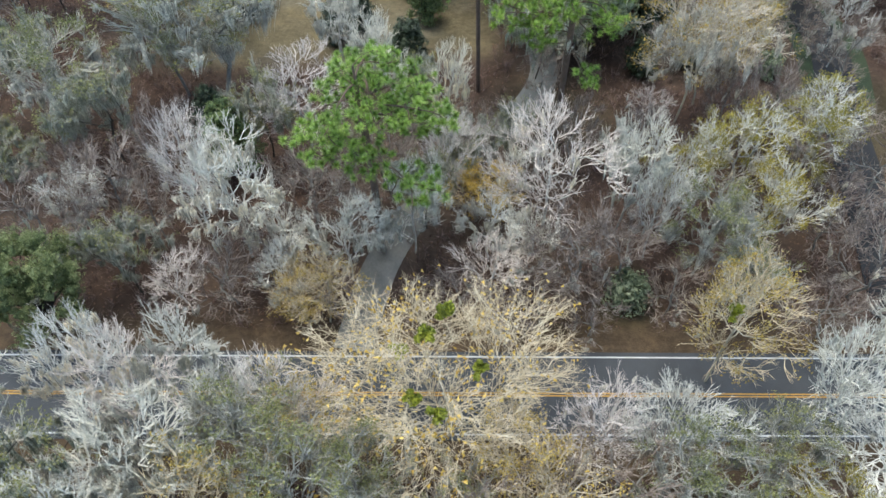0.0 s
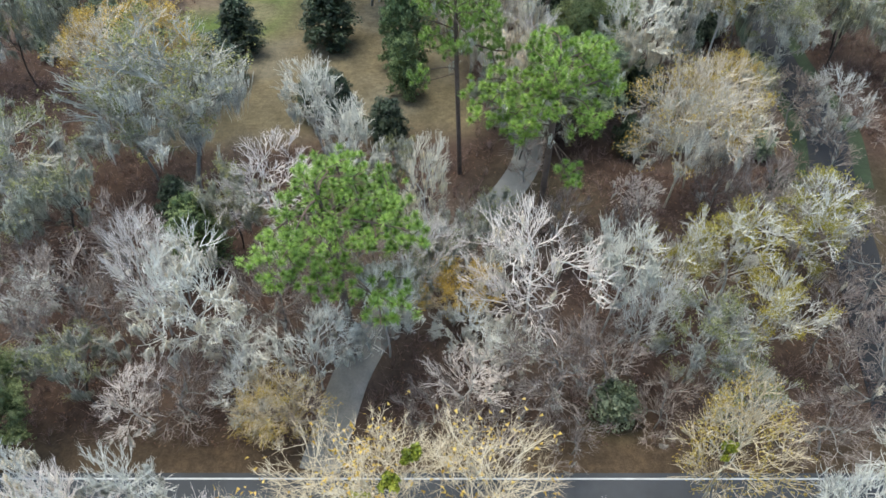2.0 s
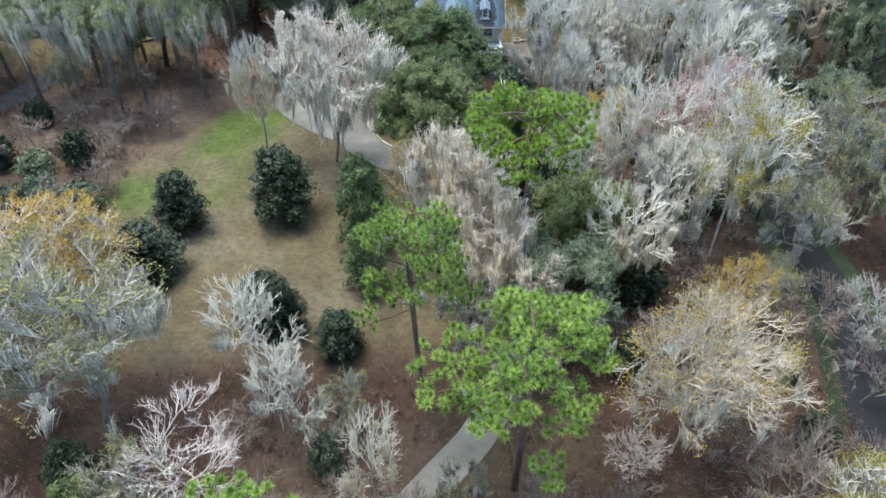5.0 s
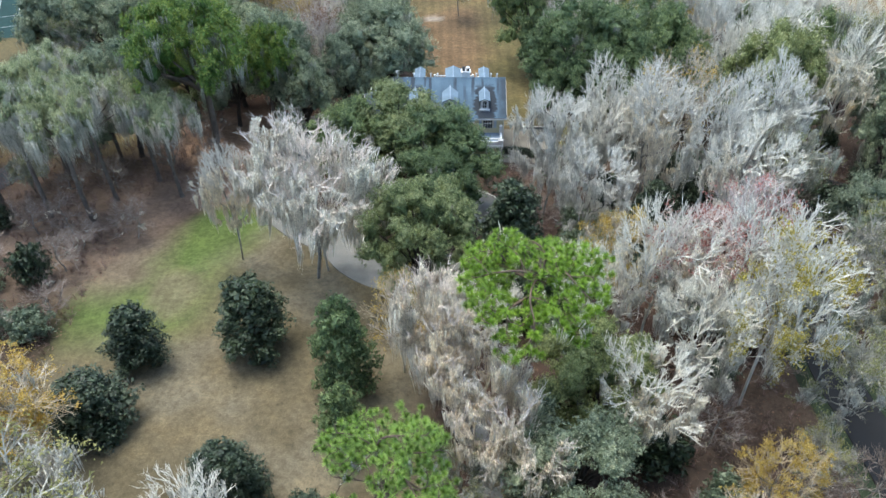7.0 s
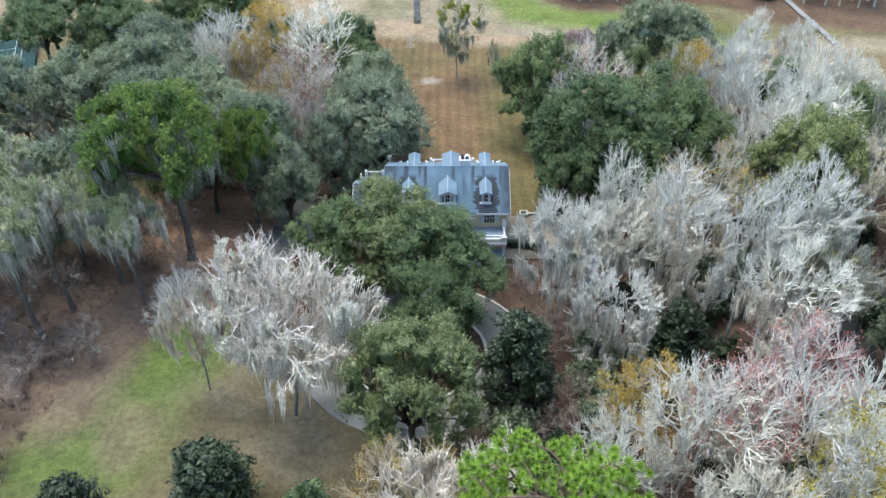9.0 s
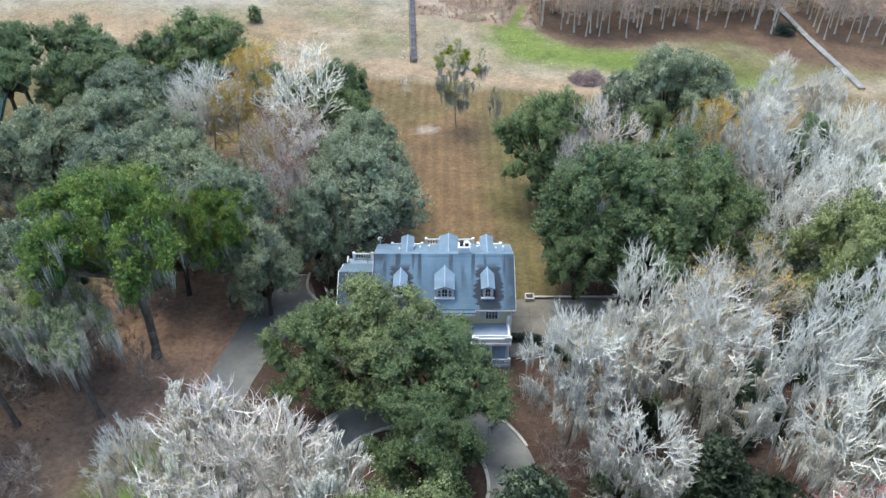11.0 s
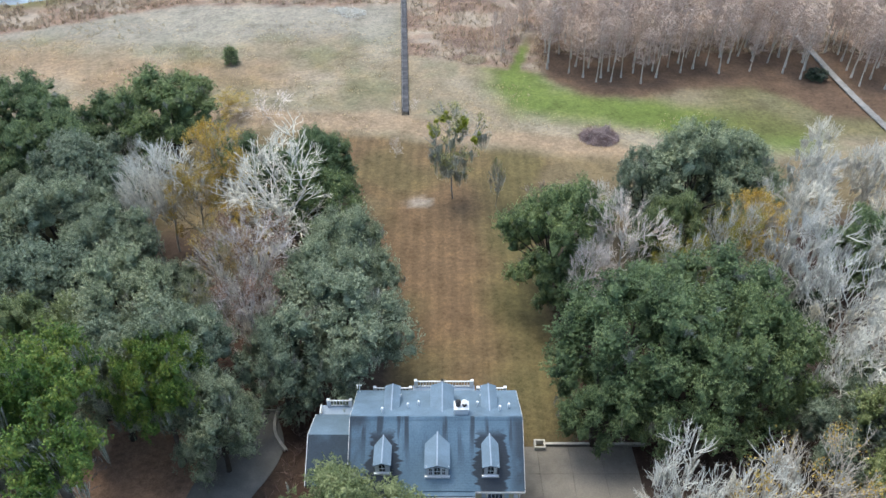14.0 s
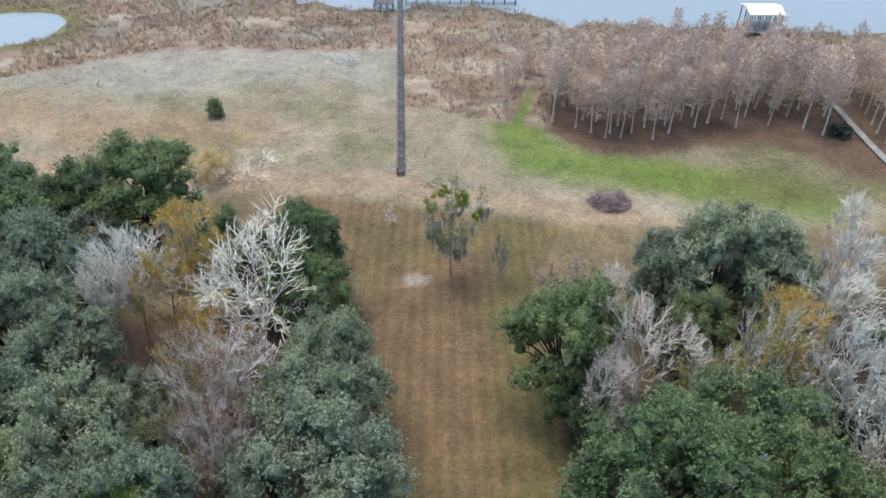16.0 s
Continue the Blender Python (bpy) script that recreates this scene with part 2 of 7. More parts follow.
def roof_material():
    """Blue-grey shingle with dark algae: toothed stains beside the outer dormers, streaks down from the ridge."""
    m, nt, b = tree_of("roof_shingle")
    geo, sep = nt.nodes.new("ShaderNodeNewGeometry"), nt.nodes.new("ShaderNodeSeparateXYZ")
    nt.links.new(geo.outputs["Position"], sep.inputs[0])
    X, Y = sep.outputs["X"], sep.outputs["Y"]

    def calc(op, a, b=0.0, c=0.0):
        q = nt.nodes.new("ShaderNodeMath")
        q.operation = op
        for i, v in enumerate((a, b, c)):
            if isinstance(v, (int, float)):
                q.inputs[i].default_value = v
            else:
                nt.links.new(v, q.inputs[i])
        return q.outputs[0]

    def step(v, a, b):
        q = nt.nodes.new("ShaderNodeMapRange")
        q.interpolation_type = 'SMOOTHSTEP'
        nt.links.new(v, q.inputs[0])
        q.inputs[1].default_value, q.inputs[2].default_value = a, b
        return q.outputs[0]

    def stretched(sx, sy, scale, detail):
        mp, n = nt.nodes.new("ShaderNodeMapping"), nt.nodes.new("ShaderNodeTexNoise")
        mp.inputs["Scale"].default_value = (sx, sy, 0.1)
        nt.links.new(geo.outputs["Position"], mp.inputs[0])
        n.inputs["Scale"].default_value, n.inputs["Detail"].default_value = scale, detail
        nt.links.new(mp.outputs[0], n.inputs["Vector"])
        return n.outputs[0]

    teeth, runs, broad = stretched(0.5, 3.2, 1.0, 1), stretched(1.5, 0.13, 0.8, 4), stretched(0.5, 0.4, 0.6, 3)
    dark = 0.0
    for xc, half in ((2.45, 1.75), (12.45, 1.85)):
        d = calc('ABSOLUTE', calc('SUBTRACT', X, xc))
        d = calc('MULTIPLY_ADD', calc('SUBTRACT', teeth, 0.5), 1.9, d)
        d = calc('MULTIPLY_ADD', calc('ABSOLUTE', calc('SUBTRACT', Y, 134.0)), 0.22, d)
        dark = calc('MAXIMUM', dark, calc('MULTIPLY', step(d, half, half - 0.3), step(Y, 137.2, 136.3)))
    streak = calc('MULTIPLY', step(runs, 0.5, 0.64), step(Y, 133.0, 137.0))
    ends = calc('MAXIMUM', step(X, 1.9, 0.3), step(X, 13.7, 15.0))
    streak = calc('MAXIMUM', streak, calc('MULTIPLY', ends, step(broad, 0.36, 0.54)))
    streak = calc('MAXIMUM', streak, calc('MULTIPLY', step(X, -0.4, -0.6), step(broad, 0.25, 0.5)))
    dark = calc('MAXIMUM', calc('MULTIPLY', dark, 0.95), calc('MULTIPLY', streak, 0.8))
    clean = ramp_node(nt, broad, [(0.3, (0.062, 0.108, 0.158)), (0.55, (0.082, 0.14, 0.2)), (0.75, (0.115, 0.18, 0.245))])
    fine = noise_node(nt, 9, 4)
    g = ramp_node(nt, fine.outputs[0], [(0.3, (0.75, 0.75, 0.75)), (0.7, (1.18, 1.18, 1.18))])
    c = mix_rgb(nt, 'MIX', dark, clean.outputs[0], (0.017, 0.024, 0.036))
    nt.links.new(mix_rgb(nt, 'MULTIPLY', 1.0, c, g.outputs[0]), b.inputs["Base Color"])
    b.inputs["Roughness"].default_value = 0.7
    b.inputs["Specular IOR Level"].default_value = 0.3
    wv, tc = nt.nodes.new("ShaderNodeTexWave"), nt.nodes.new("ShaderNodeTexCoord")
    wv.bands_direction = 'Y'
    wv.inputs["Scale"].default_value, wv.inputs["Distortion"].default_value = 1.6, 0.4
    nt.links.new(tc.outputs["Object"], wv.inputs["Vector"])
    bp = nt.nodes.new("ShaderNodeBump")
    bp.inputs["Strength"].default_value, bp.inputs["Distance"].default_value = 0.12, 0.03
    nt.links.new(wv.outputs["Fac"], bp.inputs["Height"])
    nt.links.new(bp.outputs[0], b.inputs["Normal"])
    return m


ROOF = roof_material()
# paler blue-grey shingle for the rear slopes and dormer roofs
ROOF_PALE = surface("roof_shingle_pale", (0.125, 0.187, 0.25), 0.7, 0.5, 0.25, 9, 0.3)


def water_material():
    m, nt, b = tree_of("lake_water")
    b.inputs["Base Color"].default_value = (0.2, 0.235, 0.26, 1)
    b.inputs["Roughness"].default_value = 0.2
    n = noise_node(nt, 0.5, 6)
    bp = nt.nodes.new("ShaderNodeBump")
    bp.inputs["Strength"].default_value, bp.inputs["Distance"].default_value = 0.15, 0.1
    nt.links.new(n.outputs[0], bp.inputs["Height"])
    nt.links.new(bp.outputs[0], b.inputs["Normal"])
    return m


WATER = water_material()


def ground_material():
    """Soil colours come from the zones of the plan; grain, tufts and litter lie over them."""
    m, nt, b = tree_of("ground_cover")
    at = nt.nodes.new("ShaderNodeVertexColor")
    at.layer_name = "soil"
    n1, n2, n3 = noise_node(nt, 0.22, 5, 0.65), noise_node(nt, 1.6, 5, 0.7), noise_node(nt, 7, 4, 0.7)
    a = ramp_node(nt, n1.outputs[0], [(0.3, (0.72, 0.72, 0.70)), (0.5, (1, 1, 1)), (0.7, (1.25, 1.2, 1.12))])
    c = ramp_node(nt, n2.outputs[0], [(0.25, (0.5, 0.49, 0.47)), (0.5, (1, 1, 1)), (0.75, (1.48, 1.46, 1.42))])
    d = ramp_node(nt, n3.outputs[0], [(0.25, (0.6, 0.6, 0.6)), (0.75, (1.35, 1.35, 1.35))])
    x = mix_rgb(nt, 'MULTIPLY', 1.0, at.outputs[0], a.outputs[0])
    x = mix_rgb(nt, 'MULTIPLY', 0.8, x, c.outputs[0])
    x = mix_rgb(nt, 'MULTIPLY', 0.7, x, d.outputs[0])
    tc, wv = nt.nodes.new("ShaderNodeTexCoord"), nt.nodes.new("ShaderNodeTexWave")
    wv.bands_direction = 'X'
    wv.inputs["Scale"].default_value, wv.inputs["Distortion"].default_value, wv.inputs["Detail Scale"].default_value = 0.165, 0.6, 0.4
    nt.links.new(tc.outputs["Object"], wv.inputs["Vector"])
    stripe = ramp_node(nt, wv.outputs["Fac"], [(0.25, (0.93, 0.935, 0.93)), (0.75, (1.07, 1.06, 1.05))])
    x = mix_rgb(nt, 'MULTIPLY', at.outputs[1], x, stripe.outputs[0])
    nt.links.new(x, b.inputs["Base Color"])
    b.inputs["Roughness"].default_value = 0.95
    b.inputs["Specular IOR Level"].default_value = 0.1
    bp = nt.nodes.new("ShaderNodeBump")
    bp.inputs["Strength"].default_value, bp.inputs["Distance"].default_value = 0.7, 0.12
    nt.links.new(n3.outputs[0], bp.inputs["Height"])
    nt.links.new(bp.outputs[0], b.inputs["Normal"])
    return m


GROUND = ground_material()


# ---- mesh helpers ----
def mesh_of(name, v, faces, mat, smooth=False):
    me = bpy.data.meshes.new(name)
    v = np.asarray(v, float).reshape(-1, 3)
    faces = [np.asarray(f, int) for f in faces if len(f)]
    n_loops = sum(f.size for f in faces)
    n_polys = sum(len(f) for f in faces)
    me.vertices.add(len(v))
    me.vertices.foreach_set("co", v.ravel())
    me.loops.add(n_loops)
    me.loops.foreach_set("vertex_index", np.concatenate([f.ravel() for f in faces]))
    me.polygons.add(n_polys)
    counts = np.concatenate([np.full(len(f), f.shape[1]) for f in faces])
    me.polygons.foreach_set("loop_start", np.concatenate([[0], np.cumsum(counts)[:-1]]))
    me.polygons.foreach_set("use_smooth", np.full(n_polys, smooth))
    me.update(calc_edges=True)
    me.materials.append(mat)
    return me


def part(name, bm, material, parent, label=""):
    me = bpy.data.meshes.new(name)
    bmesh.ops.recalc_face_normals(bm, faces=bm.faces)
    bm.to_mesh(me)
    bm.free()
    me.materials.append(material)
    ob = new(name, me)
    ob.parent = parent
    return tagged(ob, label) if label else ob


def empty(name, x=0.0, y=0.0, z=0.0):
    ob = new(name)
    ob.matrix_basis = pose(x, y, z)
    return ob


def unit(v):
    return v / np.maximum(np.linalg.norm(v, axis=-1, keepdims=True), 1e-9)


def side_axes(d):
    ref = np.where(np.abs(d[:, 2:3]) > 0.9, np.array([[1.0, 0, 0]]), np.array([[0.0, 0, 1]]))
    a = unit(np.cross(d, ref))
    return a, np.cross(d, a)


def rods(p0, p1, r0, r1, k=3):
    """Many tapered rods at once: vertices and quads."""
    p0, p1 = np.asarray(p0), np.asarray(p1)
    r0, r1 = np.broadcast_to(r0, len(p0)), np.broadcast_to(r1, len(p0))
    a, b = side_axes(unit(p1 - p0))
    ang = np.arange(k) * 2 * np.pi / k
    ring = a[:, None] * np.cos(ang)[None, :, None] + b[:, None] * np.sin(ang)[None, :, None]
    v = np.concatenate([p0[:, None] + ring * r0[:, None, None], p1[:, None] + ring * r1[:, None, None]], 1)
    i = np.arange(k)
    q = np.stack([i, (i + 1) % k, (i + 1) % k + k, i + k], 1)
    f = (np.arange(len(p0)) * 2 * k)[:, None, None] + q[None]
    return v.reshape(-1, 3), f.reshape(-1, 4)


def spikes(p0, p1, r0):
    """Many three-sided spikes at once: vertices and triangles."""
    p0, p1 = np.asarray(p0), np.asarray(p1)
    r0 = np.broadcast_to(r0, len(p0))
    a, b = side_axes(unit(p1 - p0))
    ang = np.arange(3) * 2 * np.pi / 3
    ring = a[:, None] * np.cos(ang)[None, :, None] + b[:, None] * np.sin(ang)[None, :, None]
    v = np.concatenate([p0[:, None] + ring * r0[:, None, None], p1[:, None]], 1)
    q = np.array([[0, 1, 3], [1, 2, 3], [2, 0, 3]])
    f = (np.arange(len(p0)) * 4)[:, None, None] + q[None]
    return v.reshape(-1, 3), f.reshape(-1, 3)


def cards(c, n, size, rng, aspect=0.6):
    """Leaf-like folded quads at c, facing n."""
    a, b = side_axes(unit(n))
    t = rng.uniform(0, 2 * np.pi, len(c))[:, None]
    u, w = a * np.cos(t) + b * np.sin(t), b * np.cos(t) - a * np.sin(t)
    size = np.broadcast_to(size, len(c))[:, None]
    nn = unit(n) * size * rng.uniform(0.05, 0.25, (len(c), 1))
    v = np.stack([c - u * size, c + w * size * aspect * rng.uniform(0.7, 1.2, (len(c), 1)) - nn,
                  c + u * size * rng.uniform(0.8, 1.1, (len(c), 1)), c - w * size * aspect * rng.uniform(0.7, 1.2, (len(c), 1)) - nn], 1)
    f = np.arange(len(c) * 4).reshape(-1, 4)
    return v.reshape(-1, 3), f


def leaflets(c, n, size, rng, aspect=0.6):
    """Three-cornered leaves at c, facing n."""
    a, b = side_axes(unit(n))
    t = rng.uniform(0, 2 * np.pi, len(c))[:, None]
    u, w = a * np.cos(t) + b * np.sin(t), b * np.cos(t) - a * np.sin(t)
    size = np.broadcast_to(size, len(c))[:, None]
    v = np.stack([c - u * size * 0.7 - w * size * aspect, c - u * size * rng.uniform(0.4, 0.8, (len(c), 1)) + w * size * aspect, c + u * size * rng.uniform(0.9, 1.3, (len(c), 1))], 1)
    return v.reshape(-1, 3), np.arange(len(c) * 3).reshape(-1, 3)


def merged(*pieces):
    vs, quads, tris, o = [], [], [], 0
    for v, f in pieces:
        vs.append(v)
        (quads if f.shape[1] == 4 else tris).append(f + o)
        o += len(v)
    return np.concatenate(vs), [np.concatenate(x) for x in (quads, tris) if x]


def box(bm, x0, y0, z0, x1, y1, z1, bevel=0.0):
    r = bmesh.ops.create_cube(bm, size=1, matrix=Matrix.LocRotScale(((x0 + x1) / 2, (y0 + y1) / 2, (z0 + z1) / 2), None, (x1 - x0, y1 - y0, z1 - z0)))
    if bevel:
        bmesh.ops.bevel(bm, geom=[e for e in bm.edges if e.verts[0] in r["verts"]], offset=bevel, segments=2, affect='EDGES', profile=0.6)


def boxes(*dims, bevel=0.0):
    bm = bmesh.new()
    for d in dims:
        box(bm, *d, bevel=bevel)
    return bm


def prism(points, z0, z1):
    """An upright prism over a plan outline."""
    bm = bmesh.new()
    lo = [bm.verts.new((x, y, z0)) for x, y in points]
    hi = [bm.verts.new((x, y, z1)) for x, y in points]
    bm.faces.new(lo[::-1])
    bm.faces.new(hi)
    for i in range(len(points)):
        j = (i + 1) % len(points)
        bm.faces.new((lo[i], lo[j], hi[j], hi[i]))
    return bm


def profile_x(points, x0, x1):
    """A prism along x over an outline in y and z."""
    bm = bmesh.new()
    a = [bm.verts.new((x0, y, z)) for y, z in points]
    b = [bm.verts.new((x1, y, z)) for y, z in points]
    bm.faces.new(a)
    bm.faces.new(b[::-1])
    for i in range(len(points)):
        j = (i + 1) % len(points)
        bm.faces.new((a[i], b[i], b[j], a[j]))
    return bm


# ---- the lie of the land ----
def smooth(a, b, x):
    u = np.clip((np.asarray(x, float) - a) / (b - a), 0, 1)
    return u * u * (3 - 2 * u)


def land(x, y):
    """Height of the ground: level by the road, down to the lake shore."""
    return -16.0 * smooth(40, 210, y) + 0 * np.asarray(x, float)


def wobble(x, y, s, seed=0.0):
    """Cheap smooth noise for borders of zones, about -1 to 1."""
    return (np.sin(x / s + 1.3 + seed) * np.cos(y / s * 1.1 + seed * 2.1) + 0.6 * np.sin((x + y) / s * 1.9 + seed) * np.cos((x - y) / s * 1.6 + 2 + seed)
            + 0.4 * np.sin(x / s * 4.1 + seed * 3) * np.cos(y / s * 3.7 + seed)) / 1.6


def shore(x):
    x = np.asarray(x, float)
    line = np.interp(x, [-200, -50, -37, -31, -10, 0, 25, 33, 40, 60, 82, 109, 160], [360, 345, 325, 306, 303.5, 304.5, 304, 299, 291, 293.5, 291.5, 289, 291])
    return line + 1.6 * np.sin(x / 6.1) + 1.0 * np.sin(x / 2.3) + 0.6 * np.sin(x / 1.1)


def pond(x, y):
    """Below 1 within the pond west of the field."""
    return np.sqrt(((x + 103.5) / 16) ** 2 + ((y - 290) / 11) ** 2) + 0.12 * wobble(x, y, 5.0)


def bed(x, y):
    """Ground with the lake and pond beds cut into it."""
    x, y = np.asarray(x, float), np.asarray(y, float)
    z = land(x, y)
    z = z - 1.6 * smooth(-4, 8, y - shore(x)) - 1.2 * smooth(1.15, 0.85, pond(x, y))
    return z


def blend(c, k, m):
    return c * (1 - m[..., None]) + np.array(k) * m[..., None]


def cypress_edge(x):
    return np.interp(x, [28, 31, 37, 49.5, 58, 66, 80, 83.5, 95, 112], [247, 241, 236, 235, 238, 240, 240.5, 236, 233, 230])


def near_line(x, y, pts):
    """Distance to a bent line in the plan."""
    d = np.full(np.shape(x), 1e9)
    for (ax, ay), (bx, by) in zip(pts[:-1], pts[1:]):
        t = np.clip(((x - ax) * (bx - ax) + (y - ay) * (by - ay)) / ((bx - ax) ** 2 + (by - ay) ** 2), 0, 1)
        d = np.minimum(d, np.hypot(x - ax - t * (bx - ax), y - ay - t * (by - ay)))
    return d


def soil(x, y):
    w1, w2, w3 = wobble(x, y, 9.0), wobble(x, y, 4.0, 2.0), wobble(x, y, 22.0, 5.0)
    c = np.zeros(x.shape + (3,)) + np.array((0.062, 0.04, 0.032))
    c = blend(c, (0.09, 0.066, 0.053), smooth(-0.3, 0.7, w1))
    c = blend(c, (0.056, 0.053, 0.03), 0.6 * smooth(0.3, 0.9, w3))
    # house lot lawn, west of the drive
    west = -33 + 9 * smooth(100, 122, y) + 2.0 * w1
    lawn = smooth(-2, 1.5, x - west) * smooth(8, 3, x + 2 * w2) * smooth(66, 74, y + 2 * w1) * smooth(124, 117, y + 0.6 * (x + 20) + 2 * w2)
    lawn = np.maximum(lawn, smooth(-34, -30, x) * smooth(-18, -22, x) * smooth(66, 72, y + 3 * w1) * smooth(100, 90, y))
    tan = blend(np.zeros(x.shape + (3,)) + np.array((0.205, 0.158, 0.10)), (0.255, 0.205, 0.145), smooth(-0.2, 0.6, w2))
    green = smooth(12, 4, np.abs(x - west - 4) + 2.5 * w1 + 1.5 * w2) * smooth(88, 97, y)
    tan = blend(tan, (0.14, 0.19, 0.053), 0.9 * green)
    tan = blend(tan, (0.30, 0.22, 0.16), 0.6 * smooth(4, 1.5, np.hypot(x + 24, (y - 101) * 0.7) + 1.5 * w2))
    tan = tan * np.array((0.61, 0.655, 0.66))
    c = blend(c, 0, lawn) + tan * lawn[..., None]
    # brown strip west of the drive by the house
    c = blend(c, (0.3, 0.195, 0.14), smooth(-44, -34, x + w2) * smooth(-14, -18, x) * smooth(117, 122, y) * smooth(152, 145, y))
    # pale dry litter below the tall western trees
    c = blend(c, (0.16, 0.118, 0.095), 0.85 * smooth(-58, -50, x) * smooth(-24, -30, x + 2 * w2) * smooth(96, 104, y) * smooth(136, 122, y))
    # back lawn with mower stripes
    back = smooth(-4, 0, x - (-0.5 + 4.5 * smooth(190, 160, y) - 15 * smooth(194, 204, y)) + w2) * smooth(3, -1, x - (22.0 + 4 * smooth(196, 208, y)) + w2) * smooth(140, 146, y)
    brown = np.zeros(x.shape + (3,)) + np.array((0.2, 0.137, 0.08))
    brown = blend(brown, (0.165, 0.14, 0.07), 0.75 * smooth(-0.2, 0.7, w1 + 0.3 * w3))
    brown = blend(brown, (0.15, 0.138, 0.062), 0.75 * smooth(11, 19, x + w2))
    brown = blend(brown, (0.38, 0.33, 0.27), smooth(1.9, 0.8, np.hypot((x - 4) * 0.7, y - 194.5) + 0.5 * w2))
    brown = brown * np.array((0.74, 0.72, 0.74))
    c = blend(c, 0, back) + brown * back[..., None]
    c = blend(c, (0.16, 0.125, 0.075), smooth(184, 193, y + 3 * w1) * (1 - back))
    c = blend(c, (0.215, 0.165, 0.08), smooth(13, 8, np.hypot(x + 47, y - 150) + 2.5 * w2))
    # open field down to the marsh
    track = np.where(x > 0, 218.3 - 0.264 * x, 218.3 - 0.1 * x)
    field = smooth(-5, 0, y - np.where(x < 30, track, 210) + 1.5 * w1 + 4 * smooth(-20, -45, x))
    f = blend(np.zeros(x.shape + (3,)) + np.array((0.30, 0.25, 0.175)), (0.36, 0.315, 0.235), smooth(-0.3, 0.5, w1))
    f = blend(f, (0.185, 0.18, 0.10), 0.75 * smooth(0.0, 0.7, w3 + 0.5 * w2) * smooth(222, 232, y))
    f = blend(f, (0.25, 0.24, 0.155), 0.5 * smooth(0.1, 0.6, wobble(x, y, 3.0, 7.0)))
    f = blend(f, (0.37, 0.275, 0.185), 0.85 * smooth(5.0, 1.5, np.abs(y - track - 1.5) + w2))
    f = blend(f, (0.33, 0.215, 0.13), 0.5 * smooth(10, 3, np.abs(y - 236 + 0.08 * x) + 3 * w1) * smooth(-12, -30, x))
    f = blend(f, (0.34, 0.32, 0.27), 0.75 * smooth(252, 262, y + 3 * w1) * smooth(2, -6, x))
    swoosh = near_line(x, y, [(24, 249), (23.4, 236), (27.5, 228.5), (41, 226), (56, 221), (72, 216)])
    f = blend(f, (0.14, 0.2, 0.045), 0.9 * smooth(10.5, 2.4, swoosh + 1.2 * w2 + 0.8 * wobble(x, y, 2.0, 3.0)))
    edge = cypress_edge(x)
    f = blend(f, (0.14, 0.135, 0.06), smooth(52, 70, x) * smooth(212, 218, y) * 0.75)
    f = blend(f, (0.16, 0.108, 0.075), smooth(-7, -3, y - edge + 1.2 * w2 - 8 * smooth(70, 82, x) * -1) * smooth(25.5, 29, x))
    marsh_edge = np.where(x < -1, np.interp(x, [-112, -90, -57, -4], [258, 262, 277, 276.5]), 249 - 0.28 * x) + 1.2 * w2
    edge_of = smooth(-1.5, 1.2, y - marsh_edge) * (1 - smooth(1.6, 0.8, np.abs(x - 23.5 - 0.28 * (y - 243))) * smooth(262, 258, y))
    edge_of = edge_of * (1 - smooth(27, 31, x) * smooth(266, 257, y))
    marsh = blend(np.zeros(x.shape + (3,)) + np.array((0.3, 0.215, 0.165)), (0.4, 0.34, 0.27), smooth(-0.3, 0.5, wobble(x * 0.5, y, 3.0, 4.0)))
    marsh = blend(marsh, (0.21, 0.15, 0.125), 0.8 * smooth(0.1, 0.7, wobble(x * 0.6, y, 5.0, 8.0)))
    f = blend(f, 0, edge_of) + marsh * edge_of[..., None]
    f = blend(f, (0.25, 0.225, 0.19), smooth(276, 284, y) * smooth(-0.2, 0.6, w1) * 0.8)
    f = blend(f, (0.15, 0.13, 0.095), smooth(-9, -1, y - shore(x)) * 0.8)
    f = blend(f, (0.20, 0.185, 0.09), smooth(1.7, 1.1, pond(x, y)))
    f = f * np.array((0.79, 0.78, 0.8))
    c = blend(c, 0, field) + f * field[..., None]
    # verges of the road
    c = blend(c, (0.062, 0.068, 0.028), 0.6 * smooth(3.2, 1.0, np.hypot((x - 15.5), (y - 34.5) * 0.6) + 1.2 * w2))
    c = blend(c, (0.085, 0.06, 0.04), smooth(9, 5, np.abs(y - 27.2)))
    # olive-brown leaf litter west of the back lawn, oak shade in its colour
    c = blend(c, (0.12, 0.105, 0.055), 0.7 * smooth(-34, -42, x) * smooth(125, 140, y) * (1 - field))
    return np.clip(np.concatenate([c, (back * (1 - field))[..., None]], -1), 0, 1)


